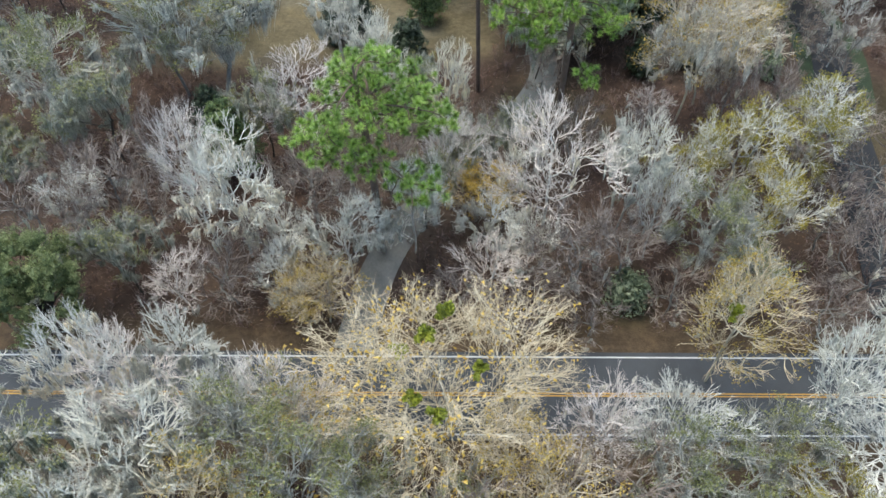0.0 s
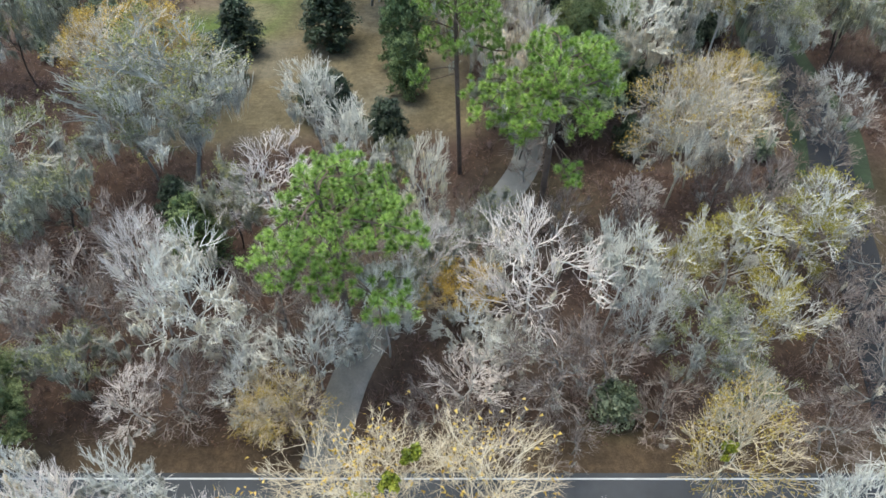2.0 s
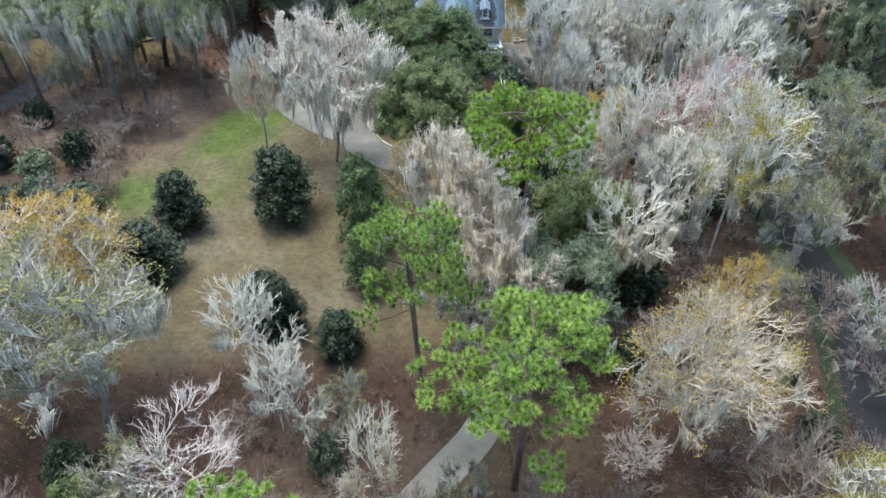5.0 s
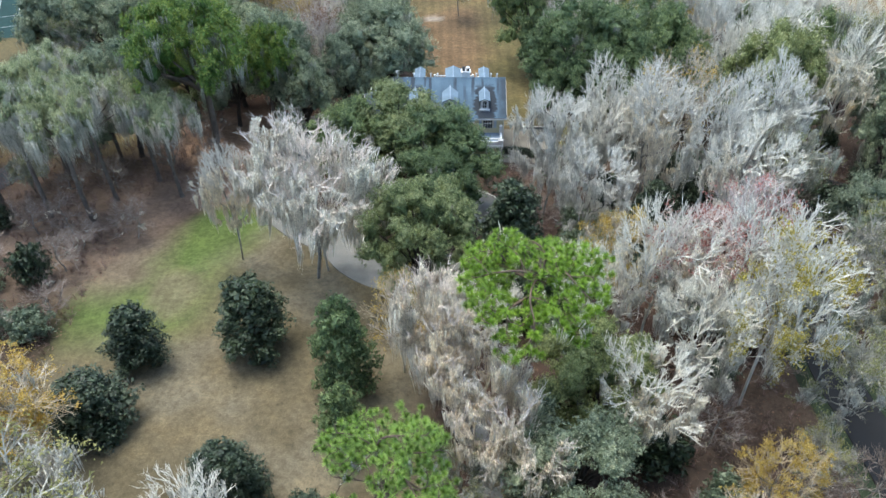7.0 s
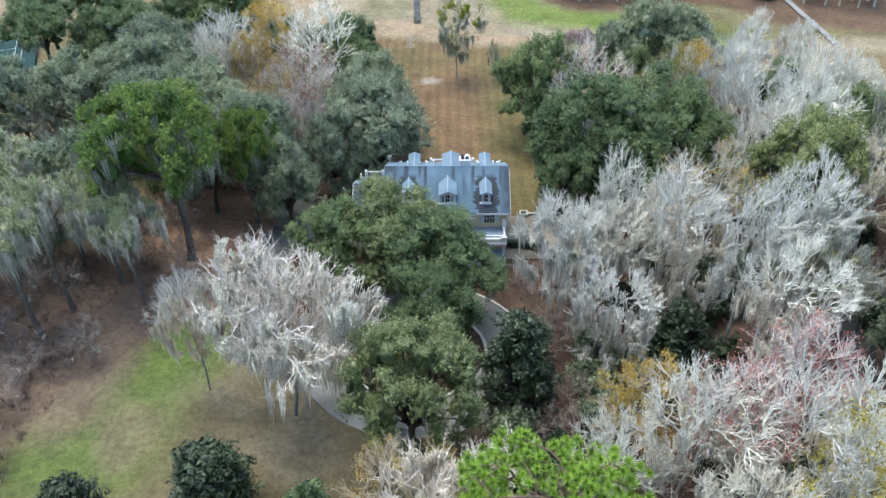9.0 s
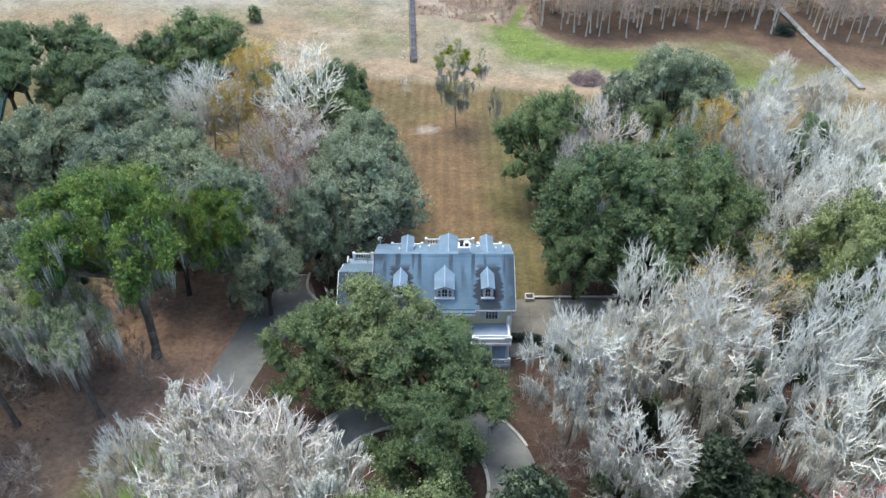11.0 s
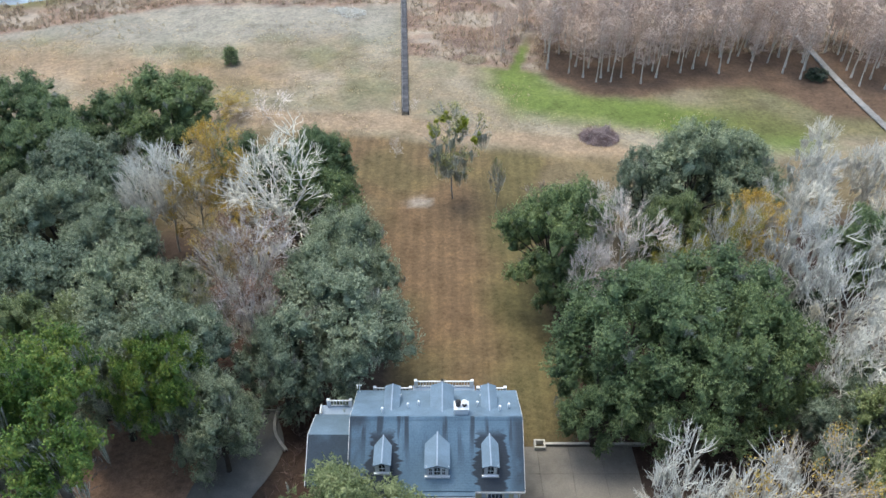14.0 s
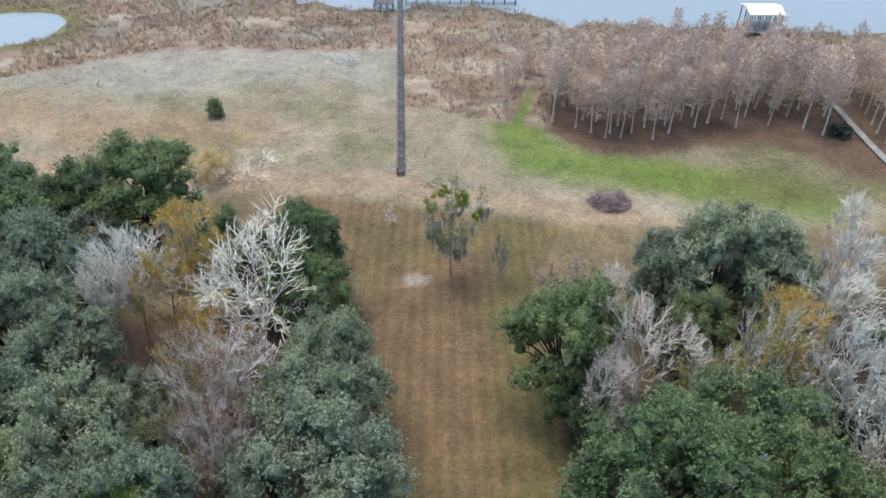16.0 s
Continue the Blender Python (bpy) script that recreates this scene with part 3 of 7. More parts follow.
def build_ground():
    far = np.array([150, 220, 340, 520, 900, 1600, 3200.0])
    xs = np.concatenate([-far[::-1], np.arange(-112, 112.1, 1.25), far])
    ys = np.concatenate([-far[::-1], np.arange(-40, 10, 4.0), np.arange(10, 312.1, 1.2), 312 + far])
    gx, gy = np.meshgrid(xs, ys)
    gz = bed(gx, gy) + 0.04 * wobble(gx, gy, 3.0)
    ny, nx = gx.shape
    i = np.arange(ny - 1)[:, None] * nx + np.arange(nx - 1)[None]
    f = np.stack([i, i + 1, i + nx + 1, i + nx], -1).reshape(-1, 4)
    me = mesh_of("ground", np.stack([gx, gy, gz], -1), [f], GROUND, True)
    col = me.color_attributes.new("soil", 'FLOAT_COLOR', 'POINT')
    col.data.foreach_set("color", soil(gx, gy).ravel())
    return tagged(new("ground", me), "leaf-littered woodland floor, tan lawns and marsh field", "ground", kind="structure")


build_ground()


def water_sheet(name, x0, y0, x1, y1, label, z=-16.55):
    bm = bmesh.new()
    bm.faces.new([bm.verts.new(p) for p in ((x0, y0, z), (x1, y0, z), (x1, y1, z), (x0, y1, z))])
    me = bpy.data.meshes.new(name)
    bm.to_mesh(me)
    bm.free()
    me.materials.append(WATER)
    return tagged(new(name, me), label, "water", kind="structure")


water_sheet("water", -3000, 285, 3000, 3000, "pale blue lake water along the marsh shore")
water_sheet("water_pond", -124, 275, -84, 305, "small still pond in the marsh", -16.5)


def arc_path(points, step=1.0):
    """A smooth line through plan points, as closely spaced points."""
    p = np.array(points, float)
    p = np.concatenate([[2 * p[0] - p[1]], p, [2 * p[-1] - p[-2]]])
    out = []
    for a, b, c, d in zip(p[:-3], p[1:-2], p[2:-1], p[3:]):
        n = max(2, int(np.linalg.norm(c - b) / step))
        t = np.linspace(0, 1, n, endpoint=False)[:, None]
        out.append(0.5 * ((2 * b) + (c - a) * t + (2 * a - 5 * b + 4 * c - d) * t ** 2 + (3 * b - a - 3 * c + d) * t ** 3))
    return np.concatenate(out + [p[-2][None]])


def ribbon(name, line, half, mat, lift, thick=0.12, parent=None, cross=4):
    """A paved strip that follows the ground; half: half its width, one number or one per point."""
    line = np.asarray(line, float)
    d = unit(np.gradient(line, axis=0))
    nrm = np.stack([-d[:, 1], d[:, 0]], 1)
    half = np.broadcast_to(half, len(line))
    t = np.linspace(-1, 1, cross + 1)
    pts = line[:, None] + nrm[:, None] * (half[:, None] * t[None])[..., None]
    z = land(pts[..., 0], pts[..., 1]) + lift
    top = np.concatenate([pts, z[..., None]], -1)
    lo_l, lo_r = top[:, :1].copy(), top[:, -1:].copy()
    lo_l[..., 2] -= thick
    lo_r[..., 2] -= thick
    v = np.concatenate([lo_l, top, lo_r], 1)
    m = v.shape[1]
    i = np.arange(len(line) - 1)[:, None] * m + np.arange(m - 1)[None]
    f = np.stack([i, i + m, i + m + 1, i + 1], -1).reshape(-1, 4)
    ob = new(name, mesh_of(name, v, [f], mat))
    if parent:
        ob.parent = parent
    return ob


# ---- road ----
RX = np.arange(-150, 151, 3.0)
road = tagged(ribbon("road", np.stack([RX, np.full_like(RX, 27.15)], 1), 3.75, ASPHALT, 0.07), "two-lane blue-grey asphalt road with painted lines", "road", kind="structure")
for yy, hw, mt in ((30.45, 0.07, LINE_WHITE), (23.85, 0.07, LINE_WHITE), (27.05, 0.055, LINE_YELLOW), (27.27, 0.055, LINE_YELLOW)):
    ln = ribbon("road_line", np.stack([RX, np.full_like(RX, yy)], 1), hw, mt, 0.076, 0.004, road, 1)
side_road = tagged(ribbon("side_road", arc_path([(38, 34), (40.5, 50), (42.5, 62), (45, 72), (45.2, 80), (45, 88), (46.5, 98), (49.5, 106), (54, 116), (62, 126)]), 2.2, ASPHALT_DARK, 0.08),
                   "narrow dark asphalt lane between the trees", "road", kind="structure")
for sgn in (-1, 1):
    line = arc_path([(42.5, 62), (45, 72), (45.2, 80), (45, 88), (46.5, 98), (49.5, 106)])
    tagged(ribbon("verge", line + np.array([sgn * 3.1, 0]), 0.85, VERGE, 0.05), "mown green grass verge beside the lane", "grass", kind="structure")
west_lane = tagged(ribbon("west_lane", arc_path([(-62, 112), (-57, 124), (-53.5, 136), (-51, 148), (-48.5, 157), (-45, 163)]), 2.4, ASPHALT, 0.08), "blue-grey asphalt lane behind the western trees", "road", kind="structure")

# ---- drives and kerbs ----
tagged(ribbon("drive", arc_path([(-7.0, 31.0), (-6.2, 35), (-5.0, 40), (-2.2, 46), (1.5, 52), (5.5, 57), (9.0, 61.5), (11.5, 68), (11, 77), (8.5, 87), (4.5, 96), (0.5, 103.5)]), 1.55, DRIVE, 0.06),
       "pale grey gravel drive through the woods", "driveway", kind="structure")
ang = np.radians(np.arange(0, 361, 6.0))
RC = (4.0, 113.0)
ring = np.stack([RC[0] + 10.2 * np.cos(ang), RC[1] + 10.2 * np.sin(ang)], 1)
tagged(ribbon("drive_circle", ring, 2.55, DRIVE, 0.075), "grey concrete turning circle before the house", "driveway", kind="structure")
west_line = arc_path([(-7.5, 112), (-12, 114.5), (-15.6, 119), (-17.0, 124.5), (-16.2, 131), (-14.6, 137.5), (-13.0, 142.5), (-13.6, 148.2)])
tagged(ribbon("drive_west", west_line, np.interp(np.linspace(0, 1, len(west_line)), [0, 0.15, 0.4, 0.62, 0.78, 0.88, 1], [3.4, 2.4, 2.5, 2.9, 3.5, 3.6, 2.2]), DRIVE, 0.09),
       "grey concrete drive along the west side of the house", "driveway", kind="structure")


def kerb(line, w=0.14, h=0.16, label="pale concrete kerb edging the drive", mat=KERB):
    line = np.asarray(line, float)
    ob = ribbon("kerb", line, w, mat, h + 0.06, h + 0.1, None, 2)
    return tagged(ob, label, "kerb", kind="structure")


def ring_line(r, a0, a1):
    a = np.radians(np.arange(a0, a1 + 1, 4.0))
    return np.stack([RC[0] + r * np.cos(a), RC[1] + r * np.sin(a)], 1)


kerb(ring_line(7.7, 0, 360), 0.16)
kerb(ring_line(12.75, 22, 128), 0.16)
kerb(arc_path([(-9.8, 116.2), (-7.6, 117.4), (-6.0, 119.2), (-3.9, 121.8)]), 0.13, 0.35, "low pale wall edging the turning circle")
kerb(arc_path([(-11.0, 148.6), (-11.0, 146.2), (-10.4, 144.2), (-9.0, 142.3)]), 0.16, 0.5, "low curved cream wall beside the parking area")
kerb(np.stack([np.linspace(-15.0, -11.2, 5), np.full(5, 148.4)], 1), 0.1, 0.2)
patch = arc_path([(-5.8, 117.6), (-4.6, 115.2), (-4.2, 113.0), (-3.0, 110.6)])
tagged(ribbon("walk_apron", patch, 0.45, KERB, 0.11), "pale curved concrete walk along the island", "path", kind="structure")

# ---- house ----
YR, ZR, DH, RISE = 137.95, 1.58, 5.77, 3.2
SL = RISE / DH
house = tagged(empty("house", 7.4, 138, -9.7), "cream two-storey house with blue-grey dormered gable roof", "house")
HX0, HX1 = -0.35, 15.05


def hpart(name, bm, mat, parent=None, label=""):
    ob = part(name, bm, mat, parent or house, label)
    if parent is None:
        ob.matrix_parent_inverse = house.matrix_basis.inverted()
    return ob


def sub(name, bm, mat, parent, label=""):
    return part(name, bm, mat, parent, label)


def sheet_roof(bm, x0, x1, y_eave, y_ridge, z_eave, z_ridge, t=0.16):
    v = [bm.verts.new(p) for p in ((x0, y_eave, z_eave), (x1, y_eave, z_eave), (x1, y_ridge, z_ridge), (x0, y_ridge, z_ridge),
                                   (x0, y_eave, z_eave - t), (x1, y_eave, z_eave - t), (x1, y_ridge, z_ridge - t), (x0, y_ridge, z_ridge - t))]
    for f in ((0, 1, 2, 3), (7, 6, 5, 4), (0, 4, 5, 1), (1, 5, 6, 2), (2, 6, 7, 3), (3, 7, 4, 0)):
        bm.faces.new([v[i] for i in f])


wall = hpart("wall", profile_x([(132.75, -10.6), (143.15, -10.6), (143.15, -2.0), (YR, ZR - 0.3), (132.75, -2.0)], HX0, HX1), CREAM, label="pale cream lap siding")
bm = bmesh.new()
sheet_roof(bm, -0.75, 15.42, YR - DH, YR, ZR - RISE, ZR)
front_roof = hpart("roof_front", bm, ROOF, label="blue-grey shingles with dark algae streaks")
bm = bmesh.new()
sheet_roof(bm, -0.75, 15.42, YR + DH, YR, ZR - RISE, ZR)
rear_roof = hpart("roof_rear", bm, ROOF_PALE, label="lighter blue-grey shingles")
hpart("ridge_cap", profile_x([(YR - 0.22, ZR - 0.08), (YR, ZR + 0.06), (YR + 0.22, ZR - 0.08)], -0.76, 15.43), ROOF)
hpart("eave_step", boxes((0.2, YR - DH - 0.42, ZR - RISE - 0.36, 10.9, YR - DH + 0.1, ZR - RISE - 0.12)), ROOF)
hpart("fascia_front", boxes((10.9, YR - DH - 0.05, ZR - RISE - 0.32, 15.45, YR - DH + 0.03, ZR - RISE - 0.08), (-0.78, YR - DH - 0.48, ZR - RISE - 0.56, 10.9, YR - DH - 0.40, ZR - RISE - 0.3)), WHITE, label="white eave board")
for x in (-0.79, 15.39):
    bm = bmesh.new()
    sheet_roof(bm, x, x + 0.07, YR - DH, YR, ZR - RISE - 0.05, ZR - 0.05, 0.26)
    sheet_roof(bm, x, x + 0.07, YR + DH, YR, ZR - RISE - 0.05, ZR - 0.05, 0.26)
    hpart("barge_board", bm, WHITE)


def arch_window(parent, x, y, z0, w, h, facing=-1, arch=True):
    """A white frame with a dark pane and glazing bars, on the plane y."""
    o = facing * 0.02
    pts = [(x - w / 2, z0), (x + w / 2, z0), (x + w / 2, z0 + h)]
    if arch:
        pts += [(x + w / 2 * math.cos(a), z0 + h + w / 2 * math.sin(a)) for a in np.linspace(0.3, math.pi - 0.3, 6)]
    pts += [(x - w / 2, z0 + h)]
    bm = bmesh.new()
    f = bm.faces.new([bm.verts.new((px, y + o, pz)) for px, pz in pts])
    r = bmesh.ops.extrude_face_region(bm, geom=[f])
    bmesh.ops.translate(bm, verts=[v for v in r["geom"] if isinstance(v, bmesh.types.BMVert)], vec=(0, facing * 0.03, 0))
    pane = sub("window_pane", bm, GLASS, parent)
    bars = boxes((x - 0.02, y + facing * 0.07 - 0.02, z0, x + 0.02, y + facing * 0.07 + 0.02, z0 + h + (w / 2 if arch else 0)),
                 (x - w / 2, y + facing * 0.07 - 0.02, z0 + h * 0.55, x + w / 2, y + facing * 0.07 + 0.02, z0 + h * 0.55 + 0.04))
    sub("glazing_bar", bars, WHITE, pane)
    return pane


def dormer(x, w, front, length, face_h, triple, facing):
    """A gabled dormer; front: y of its face; facing -1 to the road, 1 to the lake."""
    zb = ZR - abs(YR - front) * SL - 0.05
    d = hpart("dormer", boxes((x - w / 2, min(front, front - facing * 0.16), zb - 0.15, x + w / 2, max(front, front - facing * 0.16), zb + face_h)), WHITE, label="white dormer face with arched window")
    back = front - facing * length
    pk = zb + face_h + 0.34 * w * 0.62
    bm = bmesh.new()
    for sx in (-1, 1):
        t = 0.1
        fx = front + facing * 0.18
        v = [bm.verts.new(p) for p in ((x + sx * (w / 2 + 0.14), fx, zb + face_h - 0.06), (x, fx, pk), (x, back, pk), (x + sx * (w / 2 + 0.14), back + facing * 0.9, zb + face_h - 0.06),
                                       (x + sx * (w / 2 + 0.14), fx, zb + face_h - 0.06 - t), (x, fx, pk - t), (x, back, pk - t), (x + sx * (w / 2 + 0.14), back + facing * 0.9, zb + face_h - 0.06 - t))]
        for f in ((0, 1, 2, 3), (7, 6, 5, 4), (0, 4, 5, 1), (3, 2, 6, 7), (0, 3, 7, 4)):
            bm.faces.new([v[i] for i in f])
    sub("dormer_roof", bm, ROOF_PALE, d)
    for sx in (-1, 1):
        bm = bmesh.new()
        xx = x + sx * (w / 2 - 0.05)
        top = zb + face_h - 0.08
        end = front - facing * (top - zb) / SL
        v = [bm.verts.new((xx + o, yy, zz)) for o in (-0.05, 0.05) for yy, zz in ((front, zb - 0.1), (front, top), (end, top))]
        for f in ((0, 1, 2), (5, 4, 3), (0, 3, 4, 1), (1, 4, 5, 2), (2, 5, 3, 0)):
            bm.faces.new([v[i] for i in f])
        sub("dormer_cheek", bm, ROOF, d)
    bm = bmesh.new()
    v = [bm.verts.new((px, front + o, pz)) for o in (-0.06, 0.06) for px, pz in ((x - w / 2, zb + face_h), (x + w / 2, zb + face_h), (x, pk - 0.04))]
    for f in ((0, 1, 2), (5, 4, 3), (0, 3, 4, 1), (1, 4, 5, 2), (2, 5, 3, 0)):
        bm.faces.new([v[i] for i in f])
    sub("gable", bm, WHITE, d)
    sub("sill", boxes((x - w / 2 - 0.12, min(front, front + facing * 0.2), zb - 0.12, x + w / 2 + 0.12, max(front, front + facing * 0.2), zb + 0.14)), WHITE, d)
    ridge = boxes((x - 0.06, min(front + facing * 0.2, back), pk - 0.03, x + 0.06, max(front + facing * 0.2, back), pk + 0.05))
    sub("ridge_flashing", ridge, PORCH_ROOF, d)
    if triple:
        arch_window(d, x, front, zb + 0.34, 0.54, face_h - 0.66, facing)
        for sx in (-1, 1):
            arch_window(d, x + sx * 0.6, front, zb + 0.34, 0.26, face_h - 0.66, facing, False)
    else:
        arch_window(d, x, front, zb + 0.34, 0.54, face_h - 0.7, facing)
    return d


dormer(7.45, 2.05, 133.35, 3.75, 1.5, True, -1)
dormer(12.3, 1.3, 133.4, 3.3, 1.55, False, -1)
dormer(2.45, 1.35, 133.6, 2.9, 1.45, False, -1)
dormer(7.9, 2.05, YR + 4.6, 3.75, 1.5, True, 1)
dormer(12.45, 1.3, YR + 4.5, 3.3, 1.5, False, 1)
dormer(3.0, 1.3, YR + 4.5, 3.2, 1.45, False, 1)

chim = hpart("chimney", boxes((9.05, 138.45, 0.3, 10.35, 139.35, 2.05), (8.98, 138.38, 2.0, 10.42, 139.42, 2.18)), WHITE, label="white chimney with two dark flues")
for x in (9.4, 10.0):
    bm = bmesh.new()
    bmesh.ops.create_cone(bm, cap_ends=True, segments=14, radius1=0.24, radius2=0.2, depth=0.5, matrix=Matrix.Translation((x, 138.9, 2.4)))
    flue = sub("flue", bm, DARK_METAL, chim)
    bm = bmesh.new()
    bmesh.ops.create_cone(bm, cap_ends=True, segments=14, radius1=0.3, radius2=0.08, depth=0.16, matrix=Matrix.Translation((x, 138.9, 2.76)))
    sub("flue_cap", bm, DARK_METAL if x < 9.7 else TIN, flue)
for x, dy in ((2.2, 1.0), (4.6, 1.9), (5.6, 2.4), (11.3, 2.3), (13.4, 1.4), (14.3, 1.9)):
    bm = bmesh.new()
    zz = ZR - dy * SL
    bmesh.ops.create_cone(bm, cap_ends=True, segments=10, radius1=0.07, radius2=0.07, depth=0.7, matrix=Matrix.Translation((x, YR + dy, zz + 0.25)))
    bmesh.ops.create_cone(bm, cap_ends=True, segments=10, radius1=0.14, radius2=0.1, depth=0.16, matrix=Matrix.Translation((x, YR + dy, zz + 0.62)))
    hpart("vent_pipe", bm, WHITE)
bm = boxes((-0.5, YR + 5.3, -1.5, -0.44, YR + 5.36, -0.2), (-0.75, YR + 5.3, -0.3, -0.2, YR + 5.36, -0.24), (-0.7, YR + 5.1, -0.55, -0.64, YR + 5.6, -0.5))
hpart("antenna", bm, WHITE, label="white antenna at the roof corner")

# upper windows and shutters on the road side
for x, w, h in ((12.45, 0.62, 1.35), (13.15, 0.62, 1.35), (8.0, 1.0, 1.35), (9.55, 0.55, 0.6), (5.2, 0.9, 1.3), (2.4, 0.9, 1.3)):
    fr = hpart("window_frame", boxes((x - w / 2 - 0.07, 132.66, -3.55 - (0 if h > 1 else -0.5), x + w / 2 + 0.07, 132.78, -3.55 + h + 0.1 + (0 if h > 1 else 0.5))), WHITE)
    arch_window(fr, x, 132.66, -3.5 + (0 if h > 1 else 0.5), w, h, -1, False)
for x in (11.75, 13.85, 7.2, 8.8):
    hpart("shutter", boxes((x - 0.2, 132.67, -3.55, x + 0.2, 132.74, -2.1), bevel=0.01), SHUTTER, label="pale blue window shutter")
for x, w in ((12.8, 1.8), (9.8, 1.0), (6.0, 1.0), (2.4, 1.0)):
    fr = hpart("window_frame", boxes((x - w / 2 - 0.08, 132.64, -7.5, x + w / 2 + 0.08, 132.78, -5.35)), WHITE)
    arch_window(fr, x, 132.64, -7.4, w, 1.95, -1, False)
for y in (135.2, 139.8):
    for z in (-7.9, -3.8):
        hpart("window_frame", boxes((15.03, y - 0.55, z - 0.08, 15.12, y + 0.55, z + 1.6)), WHITE)
        hpart("window_pane", boxes((15.1, y - 0.45, z, 15.14, y + 0.45, z + 1.5)), GLASS)
hpart("downpipe", boxes((14.98, 132.45, -10.2, 15.08, 132.55, -1.9)), WHITE)

# porch
hpart("porch_roof", boxes((7.0, 130.2, -4.55, 14.6, 132.75, -4.4)), PORCH_ROOF, label="flat pale blue porch roof")
hpart("porch_parapet", boxes((10.6, 130.0, -4.75, 14.8, 130.2, -4.15), (10.6, 130.04, -3.75, 14.8, 130.16, -3.62), (14.6, 130.2, -4.75, 14.8, 132.7, -4.0), (14.5, 132.2, -4.4, 14.9, 132.72, -3.0), (10.5, 129.95, -4.4, 11.2, 130.35, -3.95), (14.2, 129.95, -4.4, 14.95, 130.35, -3.9)), WHITE, label="white parapet with corner blocks")
hpart("porch_cornice", boxes((10.4, 129.85, -5.1, 14.95, 130.35, -4.75), (7.0, 130.1, -5.0, 10.4, 130.3, -4.5)), WHITE)
for x in (7.3, 10.7, 12.7, 14.6):
    bm = bmesh.new()
    bmesh.ops.create_cone(bm, cap_ends=True, segments=14, radius1=0.2, radius2=0.16, depth=3.1, matrix=Matrix.Translation((x, 130.3, -6.6)))
    box(bm, x - 0.25, 130.05, -8.2, x + 0.25, 130.55, -7.95)
    box(bm, x - 0.25, 130.05, -5.25, x + 0.25, 130.55, -5.05)
    hpart("porch_column", bm, WHITE)
hpart("porch_floor", boxes((6.8, 129.5, -9.4, 15.0, 132.76, -8.15)), PORCH_ROOF, label="pale blue painted porch floor")
rail = hpart("porch_rail", boxes((10.6, 129.6, -7.2, 14.9, 129.74, -7.08), (10.6, 129.62, -8.05, 14.9, 129.72, -7.95), (10.55, 129.55, -8.15, 10.8, 129.8, -6.95), (14.7, 129.55, -8.15, 14.95, 129.8, -6.95)), WHITE, label="white porch railing")
for x in np.arange(10.95, 14.45, 0.22):
    sub("baluster", boxes((x - 0.03, 129.64, -8.0, x + 0.03, 129.7, -7.15)), WHITE, rail)
for i in range(3):
    hpart("step", boxes((8.0, 129.5 - 0.32 * (i + 1), -9.4, 10.4, 129.5 - 0.32 * i, -8.25 - 0.15 * i)), CONCRETE)


def balustrade(x0, x1, y, z, parent=None):
    b = hpart("balustrade", boxes((x0, y - 0.06, z + 0.82, x1, y + 0.06, z + 0.92), (x0, y - 0.05, z + 0.05, x1, y + 0.05, z + 0.13)), WHITE, label="white roof balustrade")
    for x in (x0, x1):
        sub("balustrade_post", boxes((x - 0.16, y - 0.16, z - 0.2, x + 0.16, y + 0.16, z + 1.08), bevel=0.02), WHITE, b)
    n = max(2, int((x1 - x0) / 0.3))
    for x in np.linspace(x0 + 0.2, x1 - 0.2, n):
        sub("baluster", boxes((x - 0.04, y - 0.04, z + 0.1, x + 0.04, y + 0.04, z + 0.84)), WHITE, b)
    return b


hpart("rear_porch", boxes((0.2, 143.2, -10.9, 14.8, 144.6, -3.25), (4.9, 144.6, -10.9, 11.2, 145.5, -3.25)), WHITE, label="white rear porch block")
hpart("rear_porch_roof", boxes((0.1, 143.16, -3.25, 14.9, 144.7, -3.12), (4.8, 144.7, -3.25, 11.3, 145.6, -3.12)), PORCH_ROOF)
balustrade(0.9, 4.6, 144.5, -3.12)
balustrade(5.1, 7.9, 145.4, -3.12)
balustrade(7.9, 11.0, 145.4, -3.12)
balustrade(11.6, 14.4, 144.5, -3.12)

# west wing
WZ, WR = -1.12, 4.1
hpart("wing_wall", profile_x([(134.2, -10.8), (141.7, -10.8), (141.7, WZ - 3.75 * SL - 0.2), (YR, WZ - 0.25), (134.2, WZ - 3.75 * SL - 0.2)], -4.7, HX0 - 0.02), CREAM)
bm = bmesh.new()
sheet_roof(bm, -5.0, -0.37, YR - WR, YR, WZ - WR * SL, WZ)
hpart("wing_roof_front", bm, ROOF, label="dark weathered blue-grey shingles")
bm = bmesh.new()
sheet_roof(bm, -5.0, -0.37, YR + WR, YR, WZ - WR * SL, WZ)
hpart("wing_roof_rear", bm, ROOF_PALE)
hpart("wing_barge_board", profile_x([(YR - WR, WZ - WR * SL - 0.2), (YR - WR, WZ - WR * SL), (YR, WZ - 0.02), (YR + WR, WZ - WR * SL), (YR + WR, WZ - WR * SL - 0.2), (YR, WZ - 0.24)], -5.06, -4.99), WHITE)
hpart("wing_deck", boxes((-4.7, 141.72, -10.8, -0.9, 143.6, -3.9)), PORCH_ROOF)
wr = balustrade(-3.9, -1.6, 143.5, -3.9)
